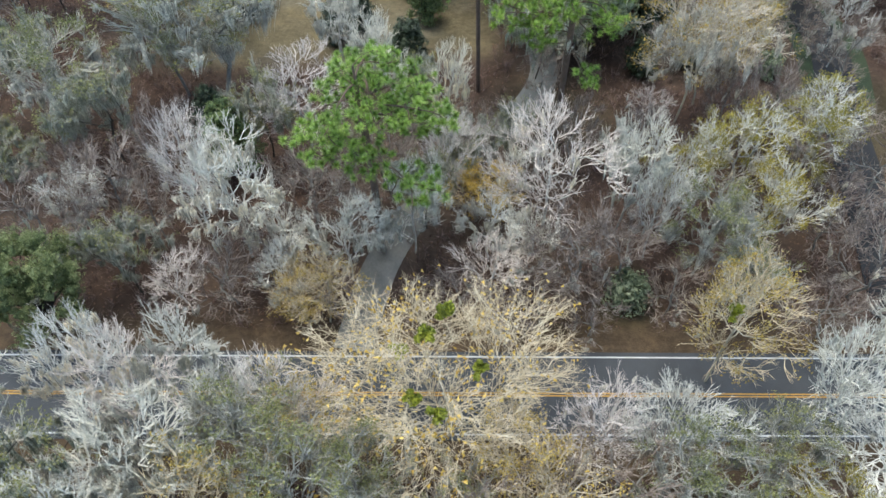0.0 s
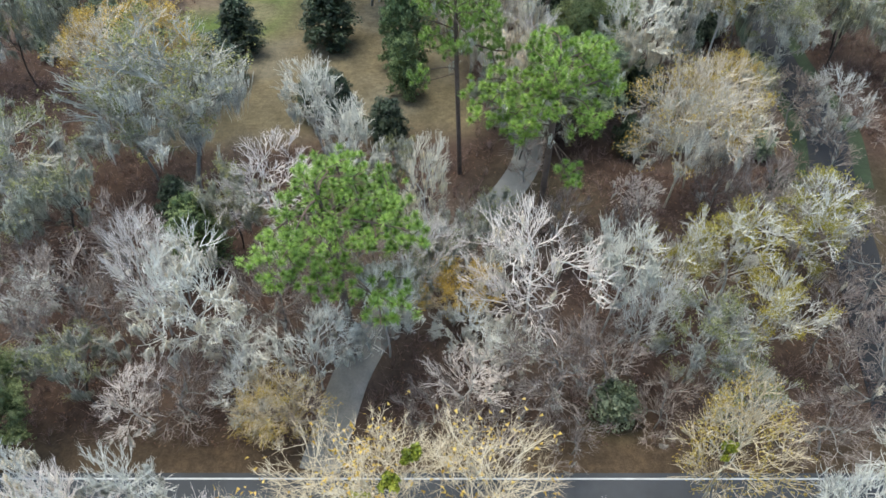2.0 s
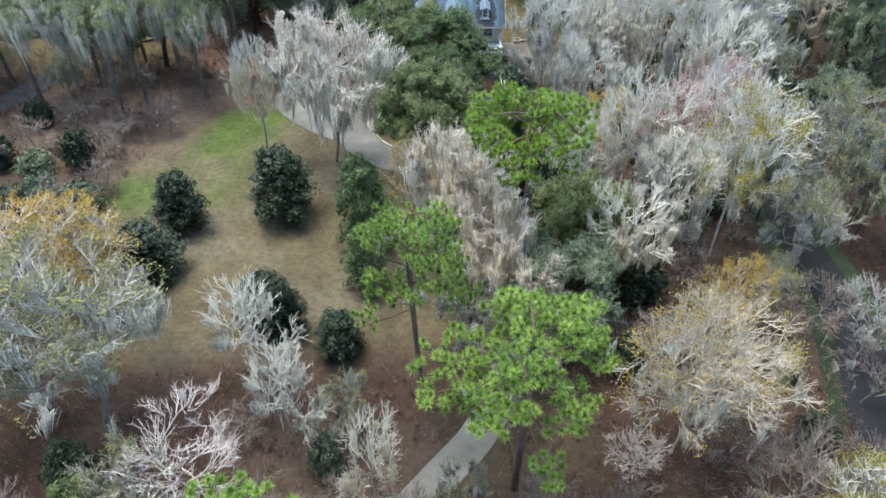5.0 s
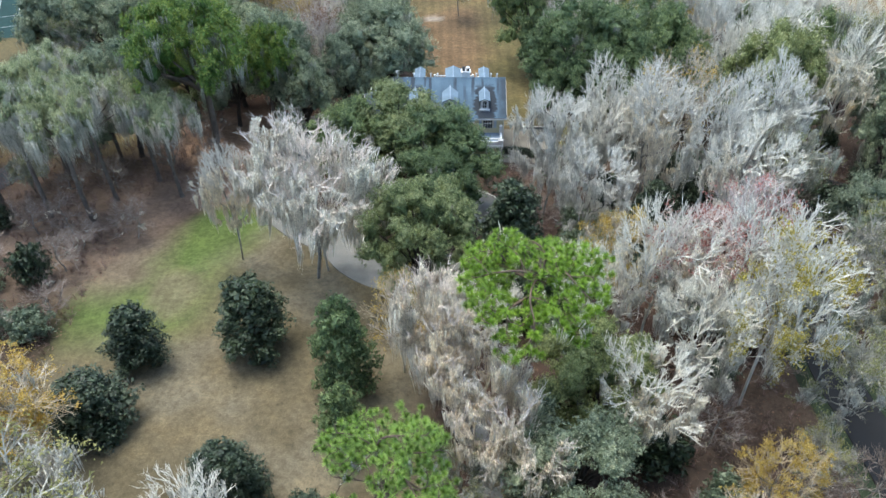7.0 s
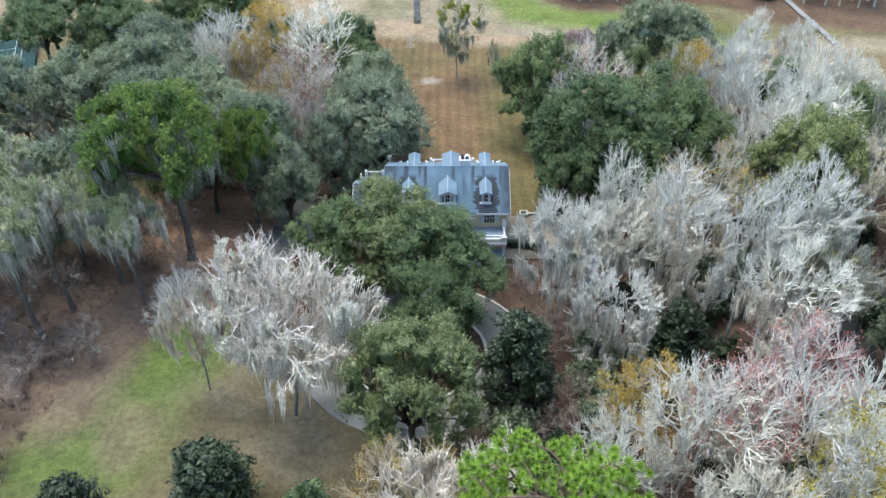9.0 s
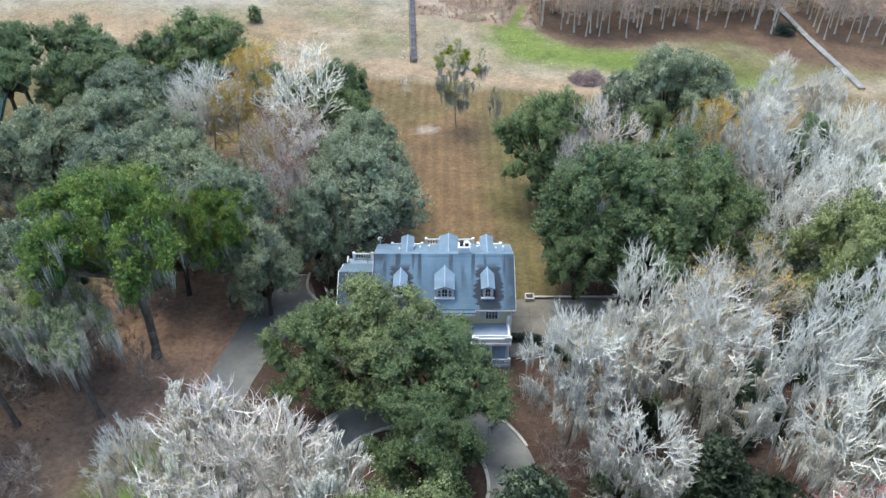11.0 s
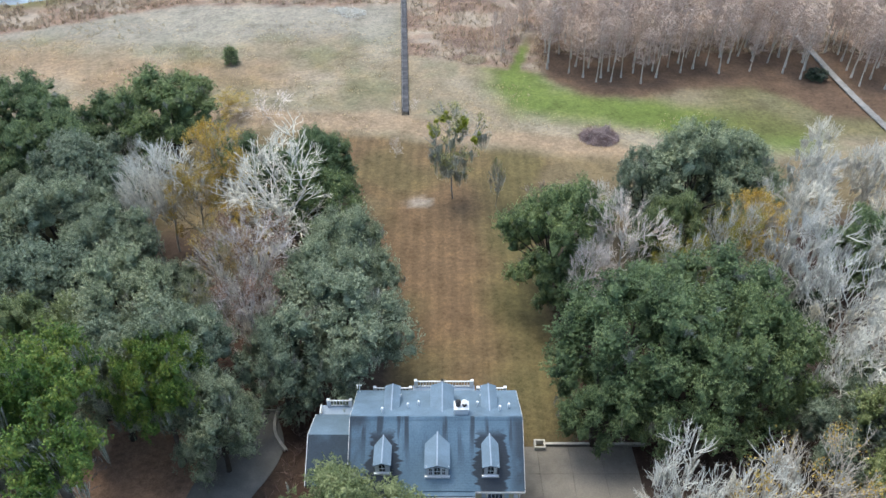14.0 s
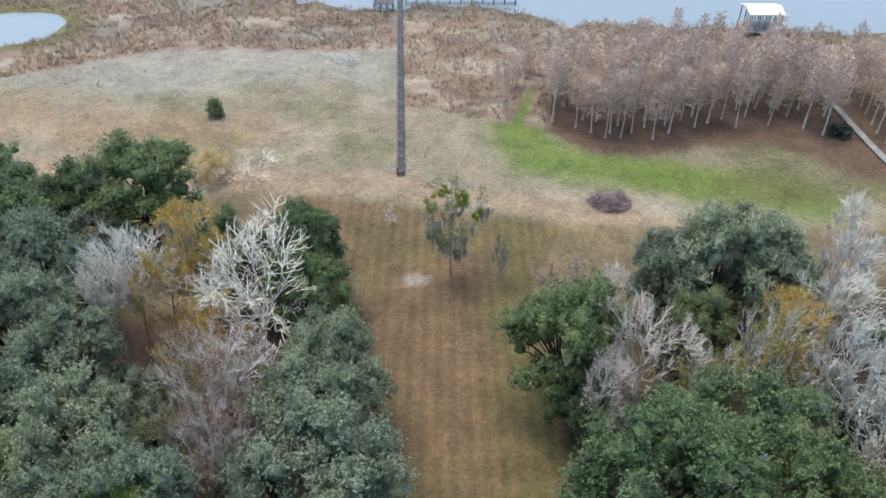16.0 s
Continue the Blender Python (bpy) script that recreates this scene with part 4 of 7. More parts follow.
for sx in (-4.55, -1.05):
    rb = hpart("balustrade", boxes((sx - 0.06, 141.9, -3.08, sx + 0.06, 143.0, -2.98), (sx - 0.05, 141.9, -3.85, sx + 0.05, 143.0, -3.77)), WHITE)
    for y in np.arange(142.1, 143.0, 0.3):
        sub("baluster", boxes((sx - 0.04, y - 0.04, -3.8, sx + 0.04, y + 0.04, -3.0)), WHITE, rb)

# paved court east of the house, in cast bays with joints
bays = tagged(empty("court_pavement", 21, 138, float(land(0, 138))), "tan concrete parking court in cast bays", "pavement", kind="structure")
XB, YB = (15.15, 18.2, 21.6, 25.0, 28.6), (131.6, 135.5, 139.3, 143.0)
for i in range(4):
    for j in range(3):
        x0, x1, y0, y1 = XB[i] + 0.012, XB[i + 1] - 0.012, YB[j] + 0.012, YB[j + 1] - 0.012
        bm = bmesh.new()
        v = [bm.verts.new((x, y, float(land(x, y)) + dz)) for dz in (0.12, -0.2) for x, y in ((x0, y0), (x1, y0), (x1, y1), (x0, y1))]
        for f in ((0, 1, 2, 3), (7, 6, 5, 4), (0, 4, 5, 1), (1, 5, 6, 2), (2, 6, 7, 3), (3, 7, 4, 0)):
            bm.faces.new([v[k] for k in f])
        sl = part("slab", bm, CONCRETE_TAN, bays)
        sl.matrix_parent_inverse = bays.matrix_basis.inverted()
zc = float(land(0, 143.2))
court_wall = tagged(empty("court_wall", 23, 143.2, zc), "low pale wall with a square pier", "garden wall")
for nm, d in (("coping", (18.9, 143.08, 0.42, 30, 143.34, 0.5)), ("wall_body", (18.9, 143.1, -0.3, 30, 143.32, 0.42))):
    part(nm, boxes((d[0] - 23, d[1] - 143.2, d[2], d[3] - 23, d[4] - 143.2, d[5])), KERB if nm == "coping" else CONCRETE, court_wall)
part("pier", boxes((-5.1, -0.7, -0.3, -3.9, -0.55, 0.75), (-5.1, 0.2, -0.3, -3.9, 0.35, 0.75), (-5.1, -0.55, -0.3, -4.95, 0.2, 0.75), (-4.05, -0.55, -0.3, -3.9, 0.2, 0.75)), KERB, court_wall)

# ---- trees: shapes ----
def fitted(v, h, r):
    """Scale a shape so that it stands h high and r wide (its outermost twentieth apart)."""
    d = np.hypot(v[:, 0], v[:, 1])
    return np.array([r / np.percentile(d, 96)] * 2 + [h / np.percentile(v[:, 2], 99.7)])


def blades(p0, p1, w, rng):
    """Many thin single-sided twigs at once: vertices and triangles."""
    d = unit(p1 - p0)
    a, b = side_axes(d)
    t = rng.uniform(0, 2 * np.pi, len(p0))[:, None]
    s = (a * np.cos(t) + b * np.sin(t)) * w
    return np.stack([p0 - s, p0 + s, p1], 1).reshape(-1, 3), np.arange(len(p0) * 3).reshape(-1, 3)


def grown(aim, trunk, step, kill, first=0, up=0.0, rng=None, most=3, hold=0.75):
    """Branches that grow from a trunk towards the points of a crown: places and parents of the joints."""
    pos, par = [np.array(p, float) for p in trunk], [-1] + list(range(len(trunk) - 1))
    kids = np.zeros(60000, int)
    alive = np.ones(len(aim), bool)
    base = np.array(pos)
    dist = np.linalg.norm(aim[:, None] - base[None, first:], axis=2)
    near, far = dist.argmin(1) + first, dist.min(1)
    for _ in range(90):
        alive &= (far > kill) & (kids[near] < most)
        if not alive.any() or len(pos) > 9000:
            break
        P = np.array(pos)
        at, inv = np.unique(near[alive], return_inverse=True)
        pull = np.zeros((len(at), 3))
        np.add.at(pull, inv, unit(aim[alive] - P[near[alive]]))
        prev = np.array([par[i] for i in at])
        keep_on = np.where(prev[:, None] >= 0, unit(P[at] - P[np.maximum(prev, 0)]), 0) * hold
        go = unit(unit(pull) + keep_on + np.array([0, 0, up]) + rng.normal(0, 0.07, pull.shape))
        fresh = P[at] + go * step * rng.uniform(0.8, 1.2, (len(at), 1))
        n0 = len(pos)
        pos.extend(fresh)
        par.extend(at.tolist())
        kids[at] += 1
        d = np.linalg.norm(aim[:, None] - fresh[None], axis=2)
        j, m = d.argmin(1), d.min(1)
        closer = m < far
        near[closer], far[closer] = n0 + j[closer], m[closer]
    return np.array(pos), np.array(par)


def thickness(par, tip, power=2.3, most=0.34):
    """Radius at every joint: a limb carries the sum of its branches."""
    load = np.zeros(len(par))
    for i in range(len(par) - 1, -1, -1):
        if load[i] == 0:
            load[i] = 1.0
        if par[i] >= 0:
            load[par[i]] += load[i]
    return np.minimum(tip * load ** (1 / power), most)


def limbs_of(pos, par, r, fat):
    """Rods along the branches: the stout ones and the fine ones."""
    i = np.nonzero(par >= 0)[0]
    a, b, r0, r1 = pos[par[i]], pos[i], np.minimum(r[par[i]], r[i] * 1.3), r[i]
    big = r1 > fat
    return rods(a[big], b[big], r0[big], r1[big], 6), rods(a[~big], b[~big], r0[~big], r1[~big], 3)


def bare_shape(seed, spread=1.0, rise=0.35, limbs=1.0, low=0.48, twig=1.0, fan=1.0, vase=0.6, low_shoots=1.0, forks=2):
    """Bones of a leafless tree 15 m high with a crown 5 m in radius: crooked limbs, then straight forking shoots that fan out to a ragged dome."""
    rng = np.random.default_rng(seed)
    z0, top, n = 8.2 * low, 12.6, int(150 * limbs)
    h = rng.uniform(0, 1, n * 3) ** 0.7
    a = rng.uniform(0, 2 * np.pi, n * 3)
    ph = rng.uniform(0, 6.28, 4)
    ragged = 1 + 0.2 * np.sin(2 * a + ph[0] + 2 * h) + 0.16 * np.sin(3 * a + ph[1] - 3 * h)
    wide = np.where(h < vase, 0.22 + 0.78 * np.sin(np.clip(h / vase, 0, 1) * 1.57) ** 0.9, np.sqrt(np.clip(1 - ((h - vase) / (1.06 - vase)) ** 2, 0, 1)))
    q = rng.uniform(0, 1, n * 3) ** 0.4
    x, y, z = 3.7 * q * wide * ragged * np.cos(a), 3.7 * q * wide * ragged * np.sin(a), z0 + (top - z0) * h * (1 + 0.07 * np.sin(2.3 * a + ph[3]))
    gap = np.sin(1.1 * x + ph[0]) * np.cos(1.0 * y + ph[1]) + 0.6 * np.sin(0.8 * z + ph[2] + 0.7 * x)
    aim = np.stack([x, y, z], 1)[np.argsort(-(gap + rng.normal(0, 0.7, len(gap))))[:n]]
    t = np.linspace(0, 1, 12)
    high = z0 + (top - z0) * 0.3
    lean = rng.normal(0, 0.45, 2)
    trunk = np.stack([lean[0] * t ** 2 + 0.16 * np.sin(t * 5 + seed), lean[1] * t ** 2 + 0.16 * np.cos(t * 4), -0.4 + t * (high + 0.4)], 1)
    trunk[:, :2] -= trunk[0, :2]
    pos, par = grown(aim, trunk, 0.6, 0.85, max(2, int(12 * z0 / high) - 2), 0.3 * rise, rng, 3, 0.7)
    r = thickness(par, 0.027 * twig, 2.3, 0.28)
    r[0] *= 1.3
    pos[12:] += rng.normal(0, 0.05, pos[12:].shape)
    wood = limbs_of(pos, par, r, 0.03)[0]
    # shoots: three generations of straight forks
    grow_from = np.nonzero((r < 0.1 * twig) & (np.arange(len(r)) >= 12))[0]
    lift = (pos[grow_from, 2] - z0) / (top - z0)
    grow_from = grow_from[rng.uniform(0, 1, len(grow_from)) < low_shoots + (1 - low_shoots) * smooth(0.25, 0.7, lift)]
    ends = grow_from[r[grow_from] <= 0.0275 * twig]
    src = np.concatenate([ends, grow_from])
    P, D = pos[src], unit(pos[src] - pos[par[src]])
    foot = np.array([0, 0, z0 * 0.75])
    hang, fine = [pos[(r < 0.16) & (pos[:, 2] > z0)]], []
    for L0, r0, sp, kind_of in ((1.05, 0.036, 0.46, 0), (0.8, 0.026, 0.55, 1), (0.6, 0.019, 0.68, 2)):
        d = unit(D * 0.9 + unit((P - foot) * np.array([1, 1, 0.8])) * 0.6 + np.array([0, 0, 0.22 * rise]) + rng.normal(0, sp * fan, P.shape))
        L = L0 * rng.uniform(0.55, 1.25, (len(P), 1))
        end = P + d * L
        if kind_of == 0:
            fine.append(rods(P, end, r0 * twig, 0.027 * twig, 3))
        elif kind_of == 1:
            fine.append(rods(P, end, r0 * twig, 0.018 * twig, 3))
        else:
            fine.append(spikes(P, end, r0 * twig))
            break
        hang.append(P + d * L * 0.6)
        u = rng.uniform(0.35, 0.85, (len(P), 1))
        P, D = np.concatenate([end] * forks + [P + d * L * u]), np.concatenate([d] * (forks + 1))
    fv, ff = merged(*fine)
    wv, wf = merged(wood)
    s = fitted(fv, 15.0, 5.0 * spread)
    return (wv * s, wf), (fv * s, ff), (np.concatenate(hang) * s, end * s)


def strands(pts, n, rng, lo=0.35, hi=1.5, wide=0.03, bunch=30, loose=0.2):
    """Hanging moss: shaggy tassels of narrow limp threads that draw together downwards."""
    g = max(1, n // bunch)
    n = g * bunch
    c = np.repeat(pts[rng.integers(0, len(pts), g)], bunch, 0)
    size = np.repeat(rng.uniform(0, 1, g) ** 1.3, bunch)
    L = (lo + (hi - lo) * size) * rng.uniform(0.25, 1, n)
    # each tassel hangs along a short stretch of its branch
    az = np.repeat(rng.uniform(0, np.pi, g), bunch)
    along = rng.normal(0, 1, n) * loose * (0.8 + 1.3 * size)
    off = np.stack([np.cos(az) * along, np.sin(az) * along, rng.normal(0, loose * 0.5, n)], 1) + rng.normal(0, loose * 0.28, (n, 3))
    p = c + off
    a = rng.uniform(0, np.pi, n)
    side = np.stack([np.cos(a), np.sin(a), np.zeros(n)], 1) * (wide * rng.uniform(0.6, 1.4, n))[:, None]
    sway = np.repeat(rng.normal(0, 0.12, (g, 3)), bunch, 0) * np.array([1, 1, 0])
    end = c + off * np.array([0.55, 0.55, 0.8]) - np.stack([0 * L, 0 * L, L], 1) + sway
    v = np.stack([p - side, p + side, end], 1).reshape(-1, 3)
    return v, np.arange(n * 3).reshape(-1, 3)


def thing(name, trunk, parts):
    """A tree thing, off stage: an empty with its trunk and crown meshes."""
    e = new(name)
    for nm, me in [("trunk", trunk)] + parts:
        o = new(nm, me)
        o.parent = e
        if nm in ("moss", "foliage", "crown"):
            tagged(o, kind="stuff")
    return e


STAGE = []


def bare_proto(seed, bark, tw, moss=0, buds=None, nbuds=0, mossmat=None, mlen=2.6, mtop=11.2, **kw):
    wood, fine, (hang, tips) = bare_shape(seed, **kw)
    rng = np.random.default_rng(seed + 99)
    parts = [("crown", mesh_of("crown", fine[0], fine[1], tw))]
    if moss:
        low = hang[hang[:, 2] < mtop]
        v, f = strands(low, int(moss * 1.7), rng, 0.5, mlen, 0.036, 64)
        parts.append(("moss", mesh_of("moss", v, [f], mossmat or MOSS)))
    if buds:
        patch = np.sin(1.3 * tips[:, 0] + seed) * np.cos(1.2 * tips[:, 1]) + 0.6 * np.sin(1.5 * tips[:, 2] + seed)
        leafed = tips[patch > np.quantile(patch, 0.6)]
        nbuds = int(nbuds * 2.4)
        idx = rng.integers(0, len(leafed), nbuds)
        v, f = leaflets(leafed[idx] + rng.normal(0, 0.17, (nbuds, 3)), rng.normal(0, 1, (nbuds, 3)) + np.array([0, 0, 0.6]), rng.uniform(0.07, 0.125, nbuds), rng)
        parts.append(("foliage", mesh_of("foliage", v, [f], buds)))
    e = thing("bare_tree", mesh_of("trunk", wood[0], wood[1], bark, True), parts)
    STAGE.append(e)
    return e


def leaf_crown(lobes, per, size, rng, up=0.35, aspect=0.62, inner=0.25):
    """Leaf cards over the lobes (x, y, z, radius) of a crown."""
    c = np.repeat(lobes[:, :3], per, 0)
    r = np.repeat(lobes[:, 3], per)
    d = unit(rng.normal(0, 1, (len(c), 3)) + np.array([0, 0, 0.35]))
    k = np.where(rng.uniform(0, 1, len(c)) < inner, rng.uniform(0.3, 0.9, len(c)), rng.uniform(0.82, 1.12, len(c)))
    p = c + d * (r * k)[:, None] * np.array([1, 1, 0.8])
    n = unit(d + rng.normal(0, 0.55, p.shape) + np.array([0, 0, up]))
    return leaflets(p, n, 1.15 * size * rng.uniform(0.6, 1.25, len(p)), rng, aspect)


def clumps(lobes, each, rng, size=(0.42, 0.72), up=0.35, reach=0.92):
    """Small leaf clumps over the upper and outer sides of large lobes."""
    c = np.repeat(lobes, each, 0)
    d = unit(rng.normal(0, 1, (len(c), 3)) + np.array([0, 0, up]))
    p = c[:, :3] + d * c[:, 3:4] * rng.uniform(0.75, 1.05, (len(c), 1)) * reach * np.array([1, 1, 0.85])
    return np.concatenate([p, rng.uniform(*size, (len(c), 1))], 1)





def ball_shape():
    bm = bmesh.new()
    bmesh.ops.create_icosphere(bm, subdivisions=1, radius=1.0)
    v = np.array([p.co[:] for p in bm.verts])
    f = np.array([[p.index for p in q.verts] for q in bm.faces])
    bm.free()
    return v, f


BALL = ball_shape()


def tufts_of(lobes, k, rng, rough=0.13):
    """Dense ragged inner masses of the leaf clumps (x, y, z, radius)."""
    v0, f0 = BALL
    n = len(lobes)
    ph = rng.uniform(0, 6.28, (n, 1))
    d = v0[None]
    w = 1 + 0.12 * np.sin(4 * d[..., 0] + ph) * np.cos(4 * d[..., 1] + 2 * ph) + rng.normal(0, rough, (n, len(v0)))
    v = lobes[:, None, :3] + d * (lobes[:, 3:4] * k * w)[..., None] * np.array([1, 1, 0.85])
    f = (np.arange(n) * len(v0))[:, None, None] + f0[None]
    return v.reshape(-1, 3), f.reshape(-1, 3)


def sprays(lobes, per, leaves, size, rng, up=0.7, drop=0.0, long=(0.35, 0.7)):
    """Leafy shoots that stand out from the lobes (x, y, z, radius) of a crown, with dark gaps between them."""
    n = len(lobes) * per
    c, r = np.repeat(lobes[:, :3], per, 0), np.repeat(lobes[:, 3], per)
    d = unit(rng.normal(0, 1, (n, 3)) + np.array([0, 0, up]))
    foot = c + d * (r * rng.uniform(0.55, 0.98, n))[:, None] * np.array([1, 1, 0.85])
    s = unit(d + rng.normal(0, 0.55, (n, 3)) + np.array([0, 0, 0.25 - drop]))
    L = rng.uniform(*long, n)
    k = leaves
    t = np.tile(np.linspace(0.05, 1, k), n)[:, None]
    S, F = np.repeat(s, k, 0), np.repeat(foot, k, 0)
    p = F + S * t * np.repeat(L, k)[:, None] + rng.normal(0, 0.085, (n * k, 3)) * (1.25 - 0.7 * t)
    nn = unit(np.repeat(d, k, 0) * 0.7 + rng.normal(0, 0.6, (n * k, 3)) + np.array([0, 0, 0.5]))
    return leaflets(p, nn, size * rng.uniform(0.65, 1.3, n * k), rng, 0.5)


def oak_proto(seed, leaf, moss=500, big=26, each=4, per=36, size=0.125, zc=0.55, semi=0.45, low=1.66, name="oak_tree", bark=None, lobe=(1.3, 2.0), small=(0.9, 1.5), mossmat=None, mlen=2.2):
    """A broad evergreen oak 14 m high with a crown 7 m in radius: boughs of leafy shoots with dark gaps between."""
    rng = np.random.default_rng(seed)
    H, R = 14.0, 7.0
    i = np.arange(big)
    el = np.arcsin(1 - low * (i + 0.5) / big)
    az = i * 2.399963 + rng.uniform(-0.5, 0.5, big)
    rad = rng.uniform(*lobe, big)
    k = rng.uniform(0.72, 1.1, big)
    lob = np.stack([(R - rad) * k * np.cos(el) * np.cos(az), (R - rad) * k * np.cos(el) * np.sin(az), H * zc + (H * semi - rad) * k * np.sin(el), rad], 1)
    heart = np.stack([rng.normal(0, 1.1, 6), rng.normal(0, 1.1, 6), H * zc + H * semi * np.linspace(-0.35, 0.5, 6), rng.uniform(1.9, 2.4, 6)], 1)
    lob = np.concatenate([lob, heart])
    c = np.repeat(lob, each, 0)
    out = unit(c[:, :3] - np.array([0, 0, H * zc * 0.7]))
    d = unit(unit(rng.normal(0, 1, (len(c), 3))) + 0.75 * out + np.array([0, 0, 0.35]))
    puff = np.concatenate([c[:, :3] + d * c[:, 3:4] * rng.uniform(0.6, 1.15, (len(c), 1)), rng.uniform(*small, (len(c), 1))], 1)
    v, f = merged(tufts_of(puff, 0.5, rng, 0.22), tufts_of(lob, 0.55, rng, 0.2), sprays(puff, per, 9, size, rng, 1.0))
    wood = []
    t = np.linspace(0, 1, 4)
    top = H * (zc - semi * 0.7)
    tk = np.stack([0.35 * np.sin(2.2 * t + seed), 0.3 * np.sin(3 * t), -0.4 + t ** 1.6 * (top + 0.4)], 1)
    tk[:, 0] -= tk[0, 0]
    wood.append(rods(tk[:-1], tk[1:], np.array([0.6, 0.4, 0.36]), np.array([0.4, 0.36, 0.34]), 8))
    for e in lob[:, :3]:
        m = np.array([e[0] * 0.5, e[1] * 0.5, top + (e[2] - top) * 0.6])
        b = tk[-1] + rng.normal(0, 0.12, 3)
        pts = np.array([b, (b + m) / 2 + np.array([0, 0, 0.2]), m, e])
        wood.append(rods(pts[:-1], pts[1:], np.array([0.24, 0.18, 0.12]), np.array([0.18, 0.12, 0.05]), 5))
    wv, wf = merged(*wood)
    k = fitted(v, H, R)
    parts = [("crown", mesh_of("crown", v * k, f, leaf))]
    if moss:
        edge = puff[np.hypot(puff[:, 0], puff[:, 1]) > R * 0.3]
        g = moss // 12
        i = rng.integers(0, len(edge), g)
        d = unit(rng.normal(0, 1, (g, 3)) * np.array([1, 1, 0.3]))
        hp = edge[i, :3] + d * edge[i, 3:4] * 1.15 - np.array([0, 0, 0.1])
        sv, sf = strands(hp, moss * 2, rng, 0.5, mlen, 0.032, 30, 0.25)
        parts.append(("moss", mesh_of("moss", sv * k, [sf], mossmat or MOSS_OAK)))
    e = thing(name, mesh_of("trunk", wv * k, wf, bark or BARK_DARK, True), parts)
    STAGE.append(e)
    return e


def cone_proto(seed, leaf, name, H=9.0, R=3.0, nl=60, per=26, size=0.13, taper=0.9):
    """A dense evergreen with leaves to the ground, 9 m high, 3 m in radius."""
    rng = np.random.default_rng(seed)
    lob = []
    for i in range(nl):
        z = 0.7 + (H - 1.2) * (i + 0.5) / nl
        k = z / H
        w = R * (0.72 + 0.45 * math.sin(min(1, k * 2.2) * 1.57) * 0.62) * (1 - taper * max(0, k - 0.35) / 0.65) ** 0.75
        a = i * 2.4 + rng.uniform(-0.4, 0.4)
        q = rng.uniform(0.6, 0.95)
        lob.append((w * q * math.cos(a), w * q * math.sin(a), z, rng.uniform(0.55, 0.95)))
    for k in np.linspace(0.12, 0.85, 9):
        lob.append((0, 0, H * k, 1.1 * (1.25 - k)))
    lob = np.array(lob)
    v, f = merged(leaf_crown(clumps(lob, 4, rng, (0.3, 0.5), 0.2, 0.8), per, size, rng, 0.25, 0.55, 0.1), leaf_crown(lob * np.array([0.8, 0.8, 1, 0.8]), 30, 0.24, rng, 0.2, 0.6, 0.3))
    v = v * fitted(v, H, R)
    tk = np.array([[0, 0, -0.3], [0.05, 0, H * 0.5], [0, 0, H * 0.9]])
    wv, wf = rods(tk[:-1], tk[1:], np.array([0.2, 0.13]), np.array([0.13, 0.03]), 7)
    e = thing(name, mesh_of("trunk", wv, [wf], BARK_DARK, True), [("crown", mesh_of("crown", v, f, leaf))])
    STAGE.append(e)
    return e


